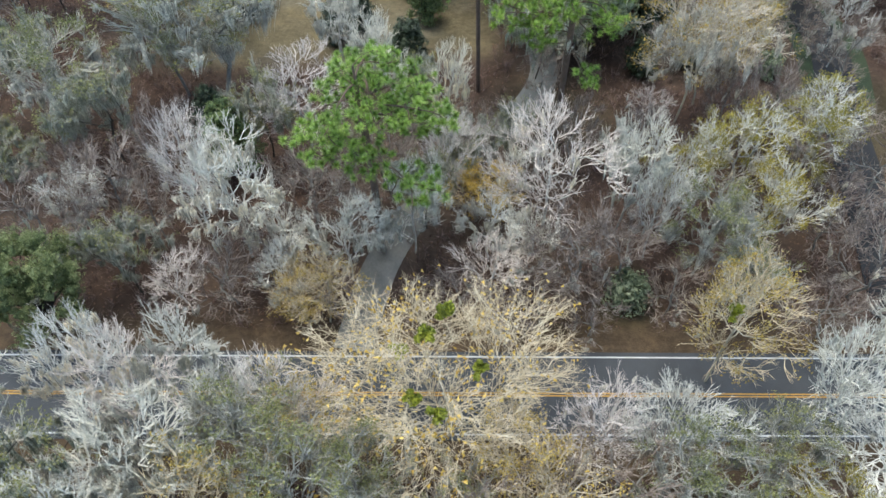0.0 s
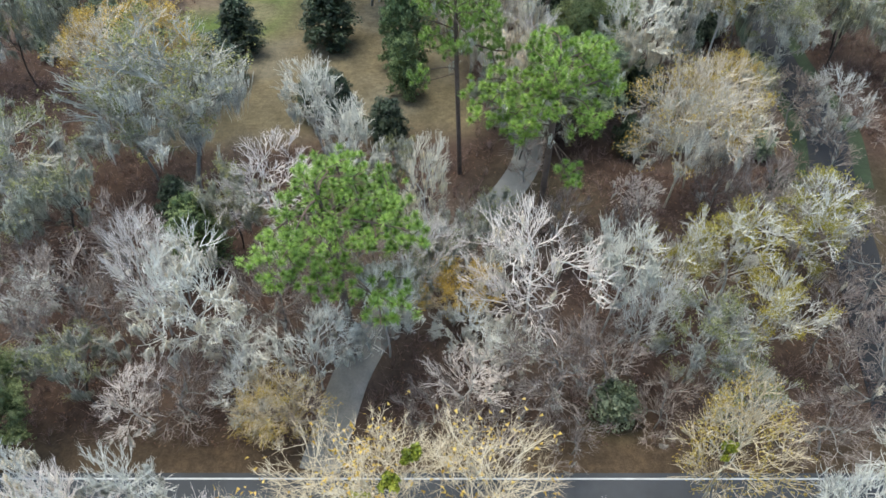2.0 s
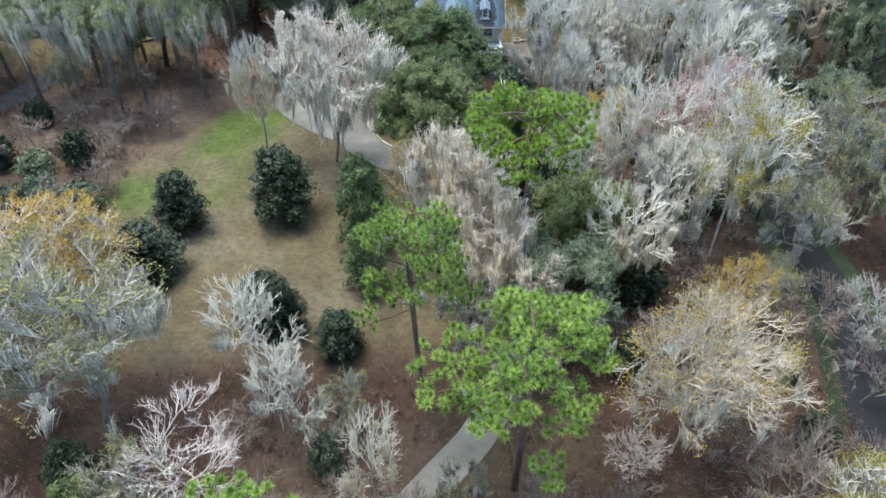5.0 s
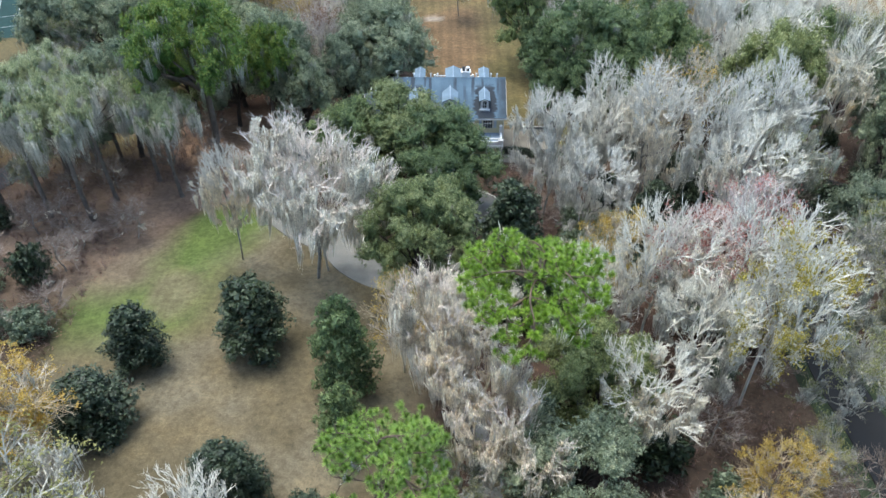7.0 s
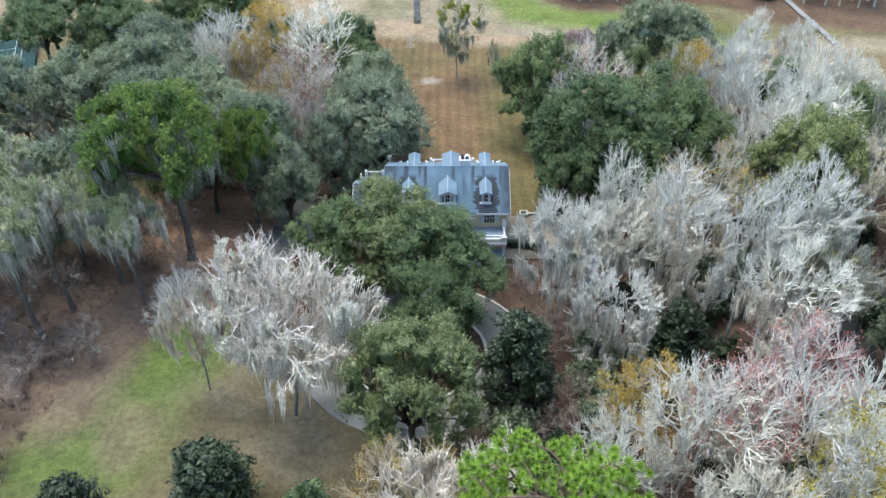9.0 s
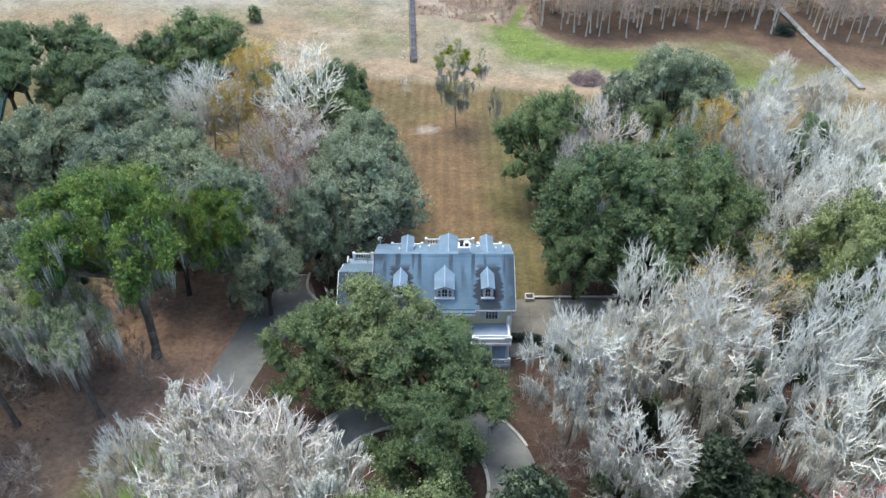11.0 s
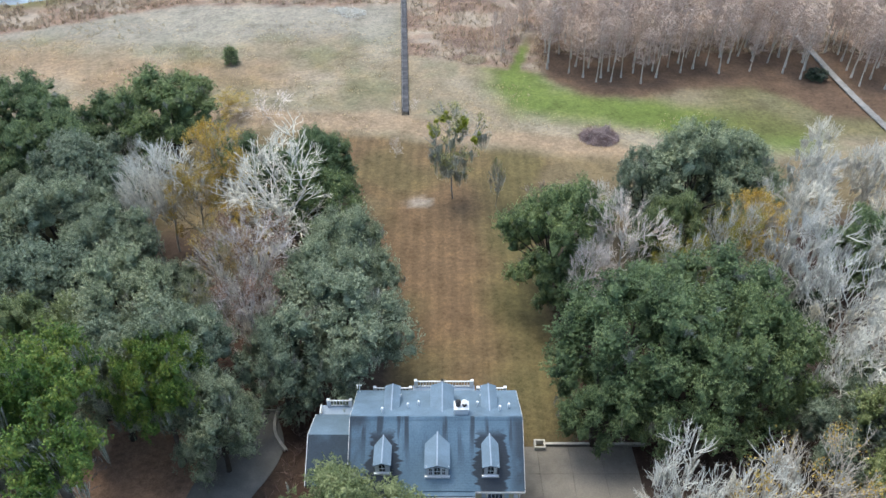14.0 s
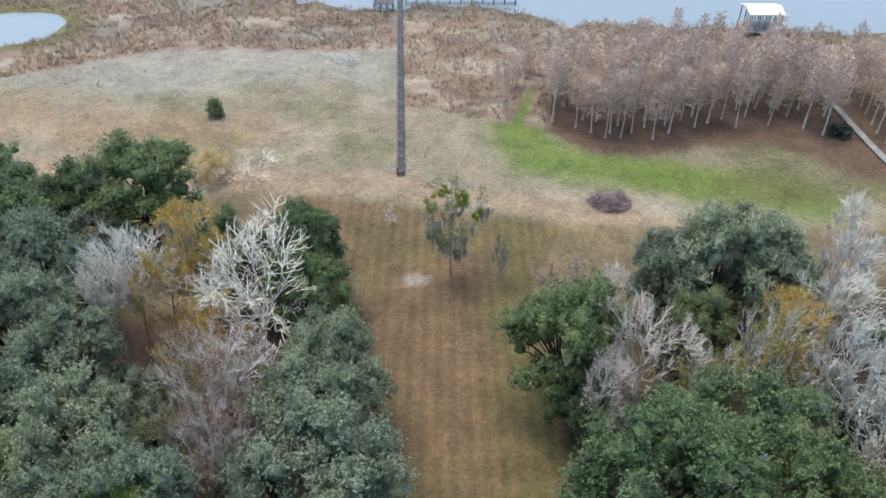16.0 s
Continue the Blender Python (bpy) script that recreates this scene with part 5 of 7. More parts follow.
def pine_proto(seed, needle, R=5.0, H=20.0, base=0.52, pads=20, moss=90, flat=0.5, per=40, spread=0.66):
    """A tall pine: bare trunk, crooked limbs that spread into pads, and puffs of long needles at the ends of the shoots."""
    rng = np.random.default_rng(seed)
    i = np.arange(pads)
    g = (i + 0.5) / pads
    rad = R * (0.12 + 0.76 * np.sqrt(g)) * rng.uniform(0.85, 1.1, pads)
    az = i * 2.399963 + rng.uniform(-0.4, 0.4, pads)
    z = H * (0.945 - (0.945 - base) * flat * (rad / R) ** 1.5) - rng.uniform(0, 1, pads) ** 1.8 * (0.9 - base) * H * 0.8
    s = rng.uniform(1.2, 2.0, pads) * R / 5
    lob = np.stack([rad * np.cos(az), rad * np.sin(az), z, s], 1)
    c = np.repeat(lob, per, 0)
    d = unit(rng.normal(0, 1, (len(c), 3)) + np.array([0, 0, 0.5]))
    pts = c[:, :3] + d * c[:, 3:4] * rng.uniform(0.45, 1.05, (len(c), 1)) * np.array([1, 1, spread])
    apart = []
    for q in pts:
        if all(np.sum((q - o) ** 2) > 0.25 for o in apart):
            apart.append(q)
    tips = np.array(apart)
    t = np.linspace(0, 1, 40)
    trunk = np.stack([0.5 * np.sin(t * 2 + seed) - 0.5 * math.sin(seed), 0.4 * t ** 2, -0.4 + t * H * 0.93], 1)
    pos, par = grown(tips, trunk, 0.5, 0.45, int(40 * (base - 0.08)), 0.0, rng)
    r = thickness(par, 0.024, 2.2, 0.3)
    r[:40] = np.maximum(r[:40], 0.3 * (1 - 0.8 * t))
    wood, thin = limbs_of(pos, par, r, 0.03)
    near = np.linalg.norm(tips[:, None] - pos[None], axis=2).argmin(1)
    shoot = rods(pos[near], tips, 0.025, 0.018, 3)
    nn = 120
    c = np.repeat(tips, nn, 0)
    size = np.repeat(rng.uniform(0.4, 0.6, len(tips)), nn)
    d = unit(rng.normal(0, 1, c.shape) + np.array([0, 0, 0.75]))
    L = (size * rng.uniform(0.55, 1.05, len(c)))[:, None]
    a, b = side_axes(d)
    w = 0.021 * rng.uniform(0.7, 1.3, len(c))[:, None]
    v = np.stack([c + d * L * 0.1 - a * w, c + d * L * 0.15 + a * w, c + d * L], 1).reshape(-1, 3)
    f = np.arange(len(c) * 3).reshape(-1, 3)
    wv, wf = merged(wood, thin, shoot)
    k = fitted(v, H, R)
    parts = [("crown", mesh_of("crown", v * k, [f], needle))]
    if moss:
        limb = pos[40:][r[40:] < 0.12]
        sv, sf = strands(limb, moss * 6, rng, 0.4, 1.5, 0.028)
        parts.append(("moss", mesh_of("moss", sv * k, [sf], MOSS)))
    e = thing("pine_tree", mesh_of("trunk", wv * k, wf, BARK_PINE, True), parts)
    STAGE.append(e)
    return e


def cypress_proto(seed):
    rng = np.random.default_rng(seed)
    H = 17.0
    t = np.linspace(0, 1, 7)
    tk = np.stack([0.25 * np.sin(t * 3 + seed), 0.2 * np.cos(t * 2 + seed), -0.3 + t * H], 1)
    r = 0.095 * (1 - 0.8 * t)
    r[0] *= 2.0
    wood = [rods(tk[:-1], tk[1:], r[:-1], r[1:], 6)]
    n = 62
    k = np.linspace(0.36, 0.99, n)
    s = np.stack([np.interp(k, t, tk[:, c]) for c in range(3)], 1)
    az = np.arange(n) * 2.4 + rng.uniform(-0.4, 0.4, n)
    L = (2.5 * (1.08 - k) ** 0.7 + 0.2) * rng.uniform(0.6, 1.15, n)
    e = np.radians(rng.uniform(18, 58, n))
    d = np.stack([np.cos(az) * np.cos(e), np.sin(az) * np.cos(e), np.sin(e)], 1)
    p = s + d * L[:, None]
    fine = [spikes(s, p, 0.04)]
    q = 12
    u = rng.uniform(0.25, 1, (n, q, 1))
    a = (s[:, None] * (1 - u) + p[:, None] * u).reshape(-1, 3)
    dd = unit(np.repeat(d, q, 0) + rng.normal(0, 0.6, (n * q, 3)) + np.array([0, 0, 0.35]))
    b = a + dd * rng.uniform(0.4, 0.95, n * q)[:, None]
    fine.append(blades(a, b, 0.03, rng))
    q2 = 2
    u = rng.uniform(0.3, 1, (n * q, q2, 1))
    a2 = (a[:, None] * (1 - u) + b[:, None] * u).reshape(-1, 3)
    d2 = unit(np.repeat(dd, q2, 0) + rng.normal(0, 0.7, (n * q * q2, 3)))
    fine.append(blades(a2, a2 + d2 * rng.uniform(0.25, 0.5, len(a2))[:, None], 0.021, rng))
    wv, wf = merged(*wood)
    fv, ff = merged(*fine)
    e = thing("cypress_tree", mesh_of("trunk", wv, wf, BARK_CYPRESS, True), [("crown", mesh_of("crown", fv, ff, TW_CYPRESS))])
    STAGE.append(e)
    return e


# kinds: shapes, label, category, group, built height and radius
KINDS = {}


def kind(key, protos, label, category, h, r, group):
    KINDS[key] = (protos, label, category, h, r, group)


kind("white", [bare_proto(s, BARK_PALE, TW_WHITE, 2600, rise=ri, twig=1.02, low_shoots=0.4) for s, ri in ((1, 0.2), (2, 0.35), (3, 0.6))],
     "leafless whitish tree hung with pale grey moss", "tree", 15, 5, "bare mossy trees")
kind("mossy", [bare_proto(s, BARK_DARK, TW_GREY, 5200, BUD_OLIVE, 900, rise=0.2, low_shoots=0.2, mossmat=MOSS_DIM, twig=1.0, mlen=3.6, mtop=14.0, limbs=0.7, vase=0.75) for s in (11, 12, 13)],
     "leafless grey tree thickly draped with hanging moss", "tree", 15, 5, "moss-draped trees")
kind("draped", [bare_proto(s, BARK_GREY, TW_WHITE, 5600, rise=0.3, twig=1.05, mlen=3.2, mtop=11.6, limbs=1.2, forks=3, low_shoots=0.2) for s in (15, 16)],
     "leafless pale tree with long fringes of light moss", "tree", 15, 5, "pale moss-draped trees")
kind("curtain", [bare_proto(s, BARK_GREY, TW_PINK, 11500, rise=0.1, mossmat=MOSS_WARM, twig=0.8, mlen=3.8, mtop=13.2, limbs=0.8, low=0.3, vase=0.7, low_shoots=0.15) for s in (17, 18)],
     "bare tree curtained with long cream-coloured moss", "tree", 15, 5, "pale moss-draped trees")
kind("clean", [bare_proto(s, BARK_PALE, TW_WHITE, 500, rise=0.35, twig=0.98, fan=1.05, limbs=1.55, vase=0.66) for s in (21, 22)],
     "leafless pale tree with fine upright twigs", "tree", 15, 5, "bare pale trees")
kind("pink", [bare_proto(s, BARK_PALE, TW_PINK, 500, rise=0.4, twig=0.82, limbs=1.3) for s in (31, 32)],
     "leafless pinkish-grey tree with dense fine twigs", "tree", 15, 5, "bare pinkish trees")
kind("tan", [bare_proto(s, BARK_TAN, TW_TAN, 150, BUD_ORANGE, 1000, rise=0.35, twig=0.85, limbs=1.2) for s in (41, 42)],
     "leafless tan-twigged tree with orange buds", "tree", 15, 5, "tan budding trees")
kind("yellow", [bare_proto(s, BARK_PALE, TW_WHITE, 900, BUD_YELLOW, 2300, rise=0.3, twig=1.05, limbs=0.8) for s in (51, 52)],
     "bare tree flushed with yellow-green buds and grey moss", "tree", 15, 5, "yellow budding trees")
kind("olive", [bare_proto(s, BARK_GREY, TW_GREY, 3200, BUD_OLIVE, 1500, rise=0.25, twig=1.15, low_shoots=0.4, limbs=0.85) for s in (61, 62)],
     "half-bare tree with olive leaves and hanging moss", "tree", 15, 5, "olive mossy trees")
kind("ochre", [bare_proto(s, BARK_TAN, TW_OCHRE, 2200, BUD_ORANGE, 900, rise=0.3, twig=0.68, limbs=1.1, forks=3) for s in (45, 46)],
     "leafless pale mossy tree with a few rusty leaves", "tree", 15, 5, "tan budding trees")
kind("red", [bare_proto(s, BARK_PALE, TW_PINK, 2400, BUD_RED, 1500, rise=0.4, twig=1.2) for s in (71,)],
     "leafless mossy maple flushed with red buds", "tree", 15, 5, "red budding maples")
kind("orange", [bare_proto(s, BARK_GREY, TW_TAN, 50, BUD_ORANGE, 5200, rise=0.5) for s in (81,)],
     "small tree with dry orange-tan leaves", "tree", 15, 5, "orange-leaved trees")
kind("rust", [bare_proto(s, BARK_GREY, TW_PINK, 2600, BUD_RUST, 1700, rise=0.4, twig=0.95, limbs=1.1, low_shoots=0.5) for s in (75,)],
     "mossy pale tree with rusty dead leaves", "tree", 15, 5, "rusty trees")
kind("grand", [bare_proto(43, BARK_TAN, TW_TAN, 200, BUD_ORANGE, 500, rise=0.1, twig=0.42, low=0.3, limbs=2.6, vase=0.5, forks=4, fan=1.2)],
     "large yellowish bare tree", "tree", 15, 5, "tan budding trees")
kind("lone", [bare_proto(63, BARK_GREY, TW_GREY, 1900, BUD_OLIVE, 1500, rise=0.15, mossmat=MOSS_DIM, mlen=3.4, limbs=0.35, vase=0.8)], "lone mossy tree on the lawn", "tree", 15, 5, "lone trees")
kind("faint", [bare_proto(95, BARK_PALE, TW_PINK, 0, rise=0.6, low=0.05, twig=0.6, limbs=0.5)], "pale leafless bush alone in the field", "shrub", 15, 5, "pale bushes")
kind("scrub", [bare_proto(s, BARK_GREY, TW_SCRUB, 200, rise=0.5, low=0.2, limbs=0.5, twig=1.1) for s in (91, 92)],
     "low leafless greyish understorey tree", "tree", 15, 5, "understorey trees")
kind("oak", [oak_proto(s, LEAF_OAK, 500) for s in (101, 102, 103)], "broad dark green live oak with grey moss", "tree", 14, 7, "live oaks")
kind("oakgrey", [oak_proto(s, LEAF_OAK_GREY, 1100) for s in (111, 112)], "broad grey-green live oak with hanging moss", "tree", 14, 7, "live oaks")
kind("oakolive", [oak_proto(s, LEAF_OLIVE, 600) for s in (121, 122)], "rounded olive-green oak with grey moss", "tree", 14, 7, "olive oaks")
kind("bright", [oak_proto(131, LEAF_BRIGHT, 2600, 26, 5, 26, 0.115, 0.68, 0.31, 1.3, lobe=(1.3, 1.9), small=(0.5, 0.9), bark=BARK_BROWN, mlen=3.0)], "broad bright green tree with grey moss beneath", "tree", 14, 7, "bright green trees")
kind("talloak", [oak_proto(s, LEAF_OAK, 500, 18, 6, 20, 0.125, 0.74, 0.26, 1.05, lobe=(1.5, 2.1)) for s in (105,)], "tall spreading oak with bare dark trunk by the court", "tree", 14, 7, "live oaks")
kind("tallmoss", [oak_proto(s, LEAF_PALE, 6500, 15, 5, 18, 0.115, 0.76, 0.24, 1.25, lobe=(1.2, 1.9), small=(0.45, 0.85), bark=BARK_BROWN, mossmat=MOSS, mlen=3.8) for s in (135, 136)], "tall olive oak hung with long grey moss", "tree", 14, 7, "tall mossy oaks")
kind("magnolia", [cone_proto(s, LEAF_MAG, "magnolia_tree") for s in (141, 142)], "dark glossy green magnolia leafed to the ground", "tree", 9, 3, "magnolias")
kind("juniper", [cone_proto(151, LEAF_OAK, "evergreen_tree", nl=46, taper=0.75)], "dense green evergreen tree on the lawn", "tree", 9, 3, "lawn evergreens")
kind("shrub", [cone_proto(s, LEAF_OAK_GREY if s == 162 else LEAF_MAG, "evergreen_shrub", 3.0, 1.8, 22, 16, 0.13, 0.5) for s in (161, 162)], "low dark evergreen shrub among fallen leaves", "shrub", 3, 1.8, "evergreen shrubs")
kind("pine", [pine_proto(s, NEEDLE) for s in (171, 172)], "tall pine with bright green tufted needles", "tree", 20, 5, "pines")
kind("limepine", [pine_proto(181, NEEDLE_LIME, 5.0, 20, 0.76, 20, 260, 0.5, 44)], "pine with vivid lime-green needles and hanging moss", "tree", 20, 5, "pines")
kind("cypress", [cypress_proto(s) for s in (191, 192, 193, 194)], "slender leafless cypress with pale trunk", "tree", 17, 2.2, "cypresses at the marsh edge")

PLACED = []
WIDER = dict.fromkeys(("white", "mossy", "clean", "pink", "tan", "yellow", "olive", "red", "orange", "scrub", "draped", "ochre"), 1.14)
WIDER.update(yellow=1.0, olive=1.02, draped=1.0, white=1.03, clean=1.06, curtain=1.12)
WIDER.update(oak=1.12, oakgrey=1.12, oakolive=1.12)
TREE_RNG = random.Random(7)


def plant(key, x, y, h, r, turn=None, lean=0.0, lean_to=0.0, which=None, label=""):
    """A tree of that kind, h metres high with a crown of radius r, rooted at x, y."""
    protos, lab, cat, h0, r0, grp = KINDS[key]
    r *= WIDER.get(key, 1.0)
    p = protos[TREE_RNG.randrange(len(protos)) if which is None else which % len(protos)]
    a = TREE_RNG.uniform(0, 360) if turn is None else turn
    m = pose(x, y, float(land(x, y)) - 0.1) @ pose(0, 0, 0, 0, 0, lean_to) @ pose(0, 0, 0, 0, lean, 0) @ pose(0, 0, 0, 0, 0, a - lean_to)
    m = m @ Matrix.Diagonal((r / r0, r / r0, h / h0, 1))
    o = copy_thing(p, m)
    PLACED.append((x, y, r))
    return tagged(o, label or lab, cat, grp)


# ---- trees over the drive ----
for x, y, h, r, kd in ((-7.6, 41.0, 8.0, 2.8, "scrub"), (-1.2, 44.0, 9.0, 3.0, "mossy"), (-4.6, 48.0, 9.0, 3.0, "scrub"), (3.6, 50.2, 8.0, 2.6, "scrub"),
                       (-8.6, 34.4, 6.0, 2.2, "scrub"), (10.4, 66.5, 9.0, 3.0, "mossy"), (13.6, 68.0, 8.0, 3.0, "olive"), (8.0, 72.0, 8.5, 2.8, "mossy"), (6.8, 91.0, 9.0, 2.8, "tan"), (1.0, 49.6, 9.5, 2.4, "white"),
                       (-11.0, 34.0, 6.0, 2.8, "tan"), (6.4, 53.0, 7.0, 2.4, "mossy")):
    plant(kd, x, y, h, r)
for x, y, h, r, kd in ((-2.2, 41.0, 11.0, 3.2, "white"), (0.8, 46.2, 11.0, 3.0, "pink"), (-7.4, 38.0, 10.0, 3.2, "white"), (-9.0, 33.8, 8.0, 2.8, "tan"), (2.4, 48.8, 9.0, 2.6, "mossy")):
    plant(kd, x, y, h, r)
for x, y, h, r, kd in ((-28.0, 15.0, 12.0, 4.4, "white"), (-22.0, 14.0, 12.0, 4.4, "draped"), (-14.0, 21.5, 11.5, 3.6, "white"), (-9.0, 21.0, 11.0, 3.4, "tan"), (4.6, 20.0, 10.0, 3.0, "tan"), (10.6, 21.6, 10.0, 3.4, "pink"), (15.8, 21.6, 10.5, 3.4, "clean"), (22.6, 20.0, 9.0, 3.4, "olive")):
    plant(kd, x, y, h, r)
for x, y, h, r, kd in ((-12.6, 35.0, 7.5, 2.8, "white"), (-16.8, 35.4, 7.0, 3.0, "scrub"), (-20.5, 34.6, 7.0, 2.8, "pink"), (-14.5, 38.6, 8.0, 2.6, "scrub"), (4.2, 36.4, 7.0, 2.8, "pink"), (8.2, 34.4, 5.5, 2.4, "scrub"), (1.2, 34.6, 5.5, 2.4, "scrub"), (18.6, 34.6, 6.5, 2.8, "scrub")):
    plant(kd, x, y, h, r)
# ---- trees by the road ----
plant("grand", -0.6, 23.6, 13.5, 9.4, 20, label="large yellowish bare tree with green mistletoe clumps")
plant("white", -23.2, 24.5, 13.5, 3.6)
plant("white", -17.5, 25.8, 13, 3.2)
plant("draped", -19.0, 19.2, 13, 4.2)
plant("mossy", -25.5, 17.5, 13, 4.0)
plant("olive", -12.6, 20.3, 12, 4.4)
plant("olive", -8.5, 16.5, 12, 4.6)
plant("tan", -14.0, 15.0, 12, 4.2)
plant("olive", -5.0, 18.0, 11, 3.4)
plant("tan", 6.6, 17.0, 10, 4.5)
plant("scrub", 11.0, 18.5, 9, 4.2)
plant("olive", 16.6, 18.4, 10, 4.0)
plant("tan", 20.6, 28.4, 14, 4.0)
plant("clean", 27.0, 24.0, 14.5, 3.6)
plant("pink", -20.4, 23.6, 12.5, 3.6, 70, which=1)
plant("pink", -10.4, 22.6, 12.0, 3.4, 130, which=0)
plant("clean", 29.5, 20.5, 9.5, 5.0)
plant("yellow", 25.8, 16.5, 7.5, 4.2)
plant("yellow", 31.0, 15.5, 8, 4.0)
plant("scrub", 2.0, 13.5, 9, 4.6)
plant("olive", 1.5, 16.0, 8, 3.4)
plant("white", -30.0, 21.0, 12, 4.2)
plant("clean", 33.5, 27.5, 13, 4.0)
# ---- woods north of the road ----
plant("oakolive", -31.0, 33.0, 10.5, 3.8)
plant("white", -16.5, 40.5, 13.8, 4.6, which=0)
plant("pink", -20.8, 43.2, 14.5, 3.0, which=0)
plant("scrub", -27.5, 43.0, 10.5, 4.6)
plant("scrub", -33.0, 40.0, 10, 4.0)
plant("mossy", -25.0, 36.5, 9, 3.4)
plant("white", -12.8, 38.0, 9.5, 3.0)
plant("scrub", -11.0, 43.5, 9.5, 3.6)
plant("pine", -5.2, 41.5, 20.0, 6.3, 40, which=0)
plant("pink", 8.8, 42.6, 14.8, 4.9, which=1)
plant("white", 15.6, 43.2, 14.8, 3.6)
plant("clean", 17.8, 40.6, 11.5, 2.4)
plant("scrub", 10.2, 36.8, 9.5, 4.2)
plant("scrub", 14.0, 37.5, 8.5, 3.2)
plant("orange", 3.6, 45.5, 6.0, 3.0)
plant("white", 4.2, 40.4, 8.0, 3.2)
plant("yellow", 21.2, 45.6, 10.5, 3.2)
plant("yellow", 26.2, 46.8, 12.5, 4.2)
plant("yellow", 33.4, 49.5, 12.5, 4.6)
plant("olive", 21.6, 38.6, 11, 3.8)
plant("yellow", 27.2, 40.4, 11, 3.6)
plant("olive", 24.0, 35.0, 8, 3.2)
plant("scrub", 33.0, 41.5, 8.5, 3.6)
plant("scrub", 34.5, 36.5, 9, 4.2)
plant("scrub", 30.5, 32.5, 6, 3.4)
plant("shrub", 15.6, 36.0, 3.2, 2.0)
plant("scrub", 5.0, 33.0, 4.5, 2.6)
plant("scrub", 12.0, 32.5, 4.5, 2.4)
plant("scrub", -8.0, 46.5, 8.5, 3.0)
plant("white", 0.7, 54.0, 13.2, 2.6, which=2)
plant("pine", 11.3, 56.0, 21.0, 6.2, 100, which=1)
plant("ochre", 24.2, 59.0, 16.0, 4.8, which=1)
plant("ochre", 26.8, 62.0, 15.5, 4.4)
plant("pink", -12.6, 54.0, 11.5, 4.6)
plant("mossy", -16.5, 53.2, 10.5, 3.2)
plant("olive", -22.4, 61.3, 17.5, 8.4, 40, 16, 110, which=0)
plant("ochre", -31.5, 73.0, 13.5, 5.6, which=0)
plant("olive", -36.0, 57.0, 12, 5.4)
plant("mossy", -31.0, 52.5, 11, 4.2)
plant("olive", -27.0, 63.0, 13, 5.6)
plant("scrub", -24.5, 49.0, 9, 3.8)
plant("white", -19.8, 46.3, 9.5, 2.8)
plant("magnolia", -22.4, 56.0, 6.5, 2.2)
plant("juniper", -19.8, 51.6, 8, 2.8)
plant("white", -10.4, 67.4, 11.6, 4.2, which=2)
plant("white", -6.3, 60.2, 12.0, 3.3)
plant("pine", 4.0, 64.2, 22.5, 4.8, 10, which=1)
plant("magnolia", -3.8, 70.3, 5.2, 2.4)
plant("magnolia", -9.0, 72.6, 7.0, 2.0)
plant("magnolia", -11.0, 74.0, 6.6, 3.0)
plant("juniper", -2.0, 79.0, 8.2, 2.3)
plant("magnolia", -24.8, 81.2, 6.6, 3.8)
plant("magnolia", -23.4, 89.5, 7.6, 3.0)
plant("magnolia", -12.3, 91.6, 9.6, 3.7)
plant("juniper", -2.6, 85.6, 12.0, 3.2)
plant("orange", -28.5, 77.5, 12.5, 4.0)
plant("orange", -35.5, 79.5, 11.0, 4.0)
plant("white", 43.6, 69.2, 9.5, 3.4)
plant("scrub", 42.0, 64.0, 10.0, 3.6)
plant("olive", 40.6, 80.5, 12.5, 4.2)
plant("mossy", 50.5, 86.0, 14.0, 4.6)
plant("mossy", 41.5, 90.0, 13.0, 4.2)
plant("olive", 51.0, 97.0, 14.0, 4.6)
plant("scrub", 40.0, 71.5, 8.0, 3.0)
plant("shrub", 36.0, 67.6, 3.2, 1.7)
plant("shrub", 36.2, 60.0, 3.6, 1.9)
plant("scrub", 30.4, 52.5, 11, 4.2)
plant("scrub", 36.5, 53.0, 9.0, 3.6)
plant("scrub", 38.5, 46.0, 9.5, 4.0)
plant("oakgrey", 16.6, 72.4, 11.5, 5.0)
plant("oakolive", 19.4, 80.6, 12.5, 5.0)
plant("draped", 22.6, 78.0, 14.0, 4.4)
plant("curtain", 5.6, 84.2, 17.5, 4.6, which=1)
plant("curtain", 9.0, 79.5, 15.5, 4.4)
plant("curtain", 12.4, 73.0, 14.0, 4.2)
plant("tan", 2.8, 88.0, 12.5, 3.6)
plant("limepine", 13.0, 79.8, 22.0, 5.7, 0)
plant("white", 20.4, 90.4, 15.0, 4.0)
plant("shrub", 25.2, 77.2, 5.2, 2.6)
plant("orange", 31.8, 71.8, 10.0, 2.6)
# ---- round the turning circle ----
plant("curtain", -7.8, 103.4, 20.0, 7.9, 30, 6, 40, which=0, label="tall bare tree thickly draped with pale pinkish moss")
plant("pink", -6.8, 104.8, 20.0, 4.6)
plant("draped", -17.4, 107.0, 16.5, 3.0)
plant("oakolive", 4.4, 99.4, 16.0, 5.6, 60, which=0)
plant("oak", 5.6, 112.6, 12.5, 4.6, 200, which=2, label="dark green oak in the turning island")
plant("magnolia", 14.2, 104.6, 13.0, 4.1)
plant("oak", 7.2, 119.4, 14.4, 6.2, 15, which=0)
plant("oakolive", 0.6, 125.4, 14.8, 6.4, 70, which=1)
plant("oak", -5.2, 124.2, 13.6, 5.2, 130, which=1)
plant("orange", 24.0, 97.0, 13.5, 3.4)
plant("scrub", 17.6, 98.5, 5.5, 2.6)
plant("white", 11.5, 91.0, 9.5, 3.4)
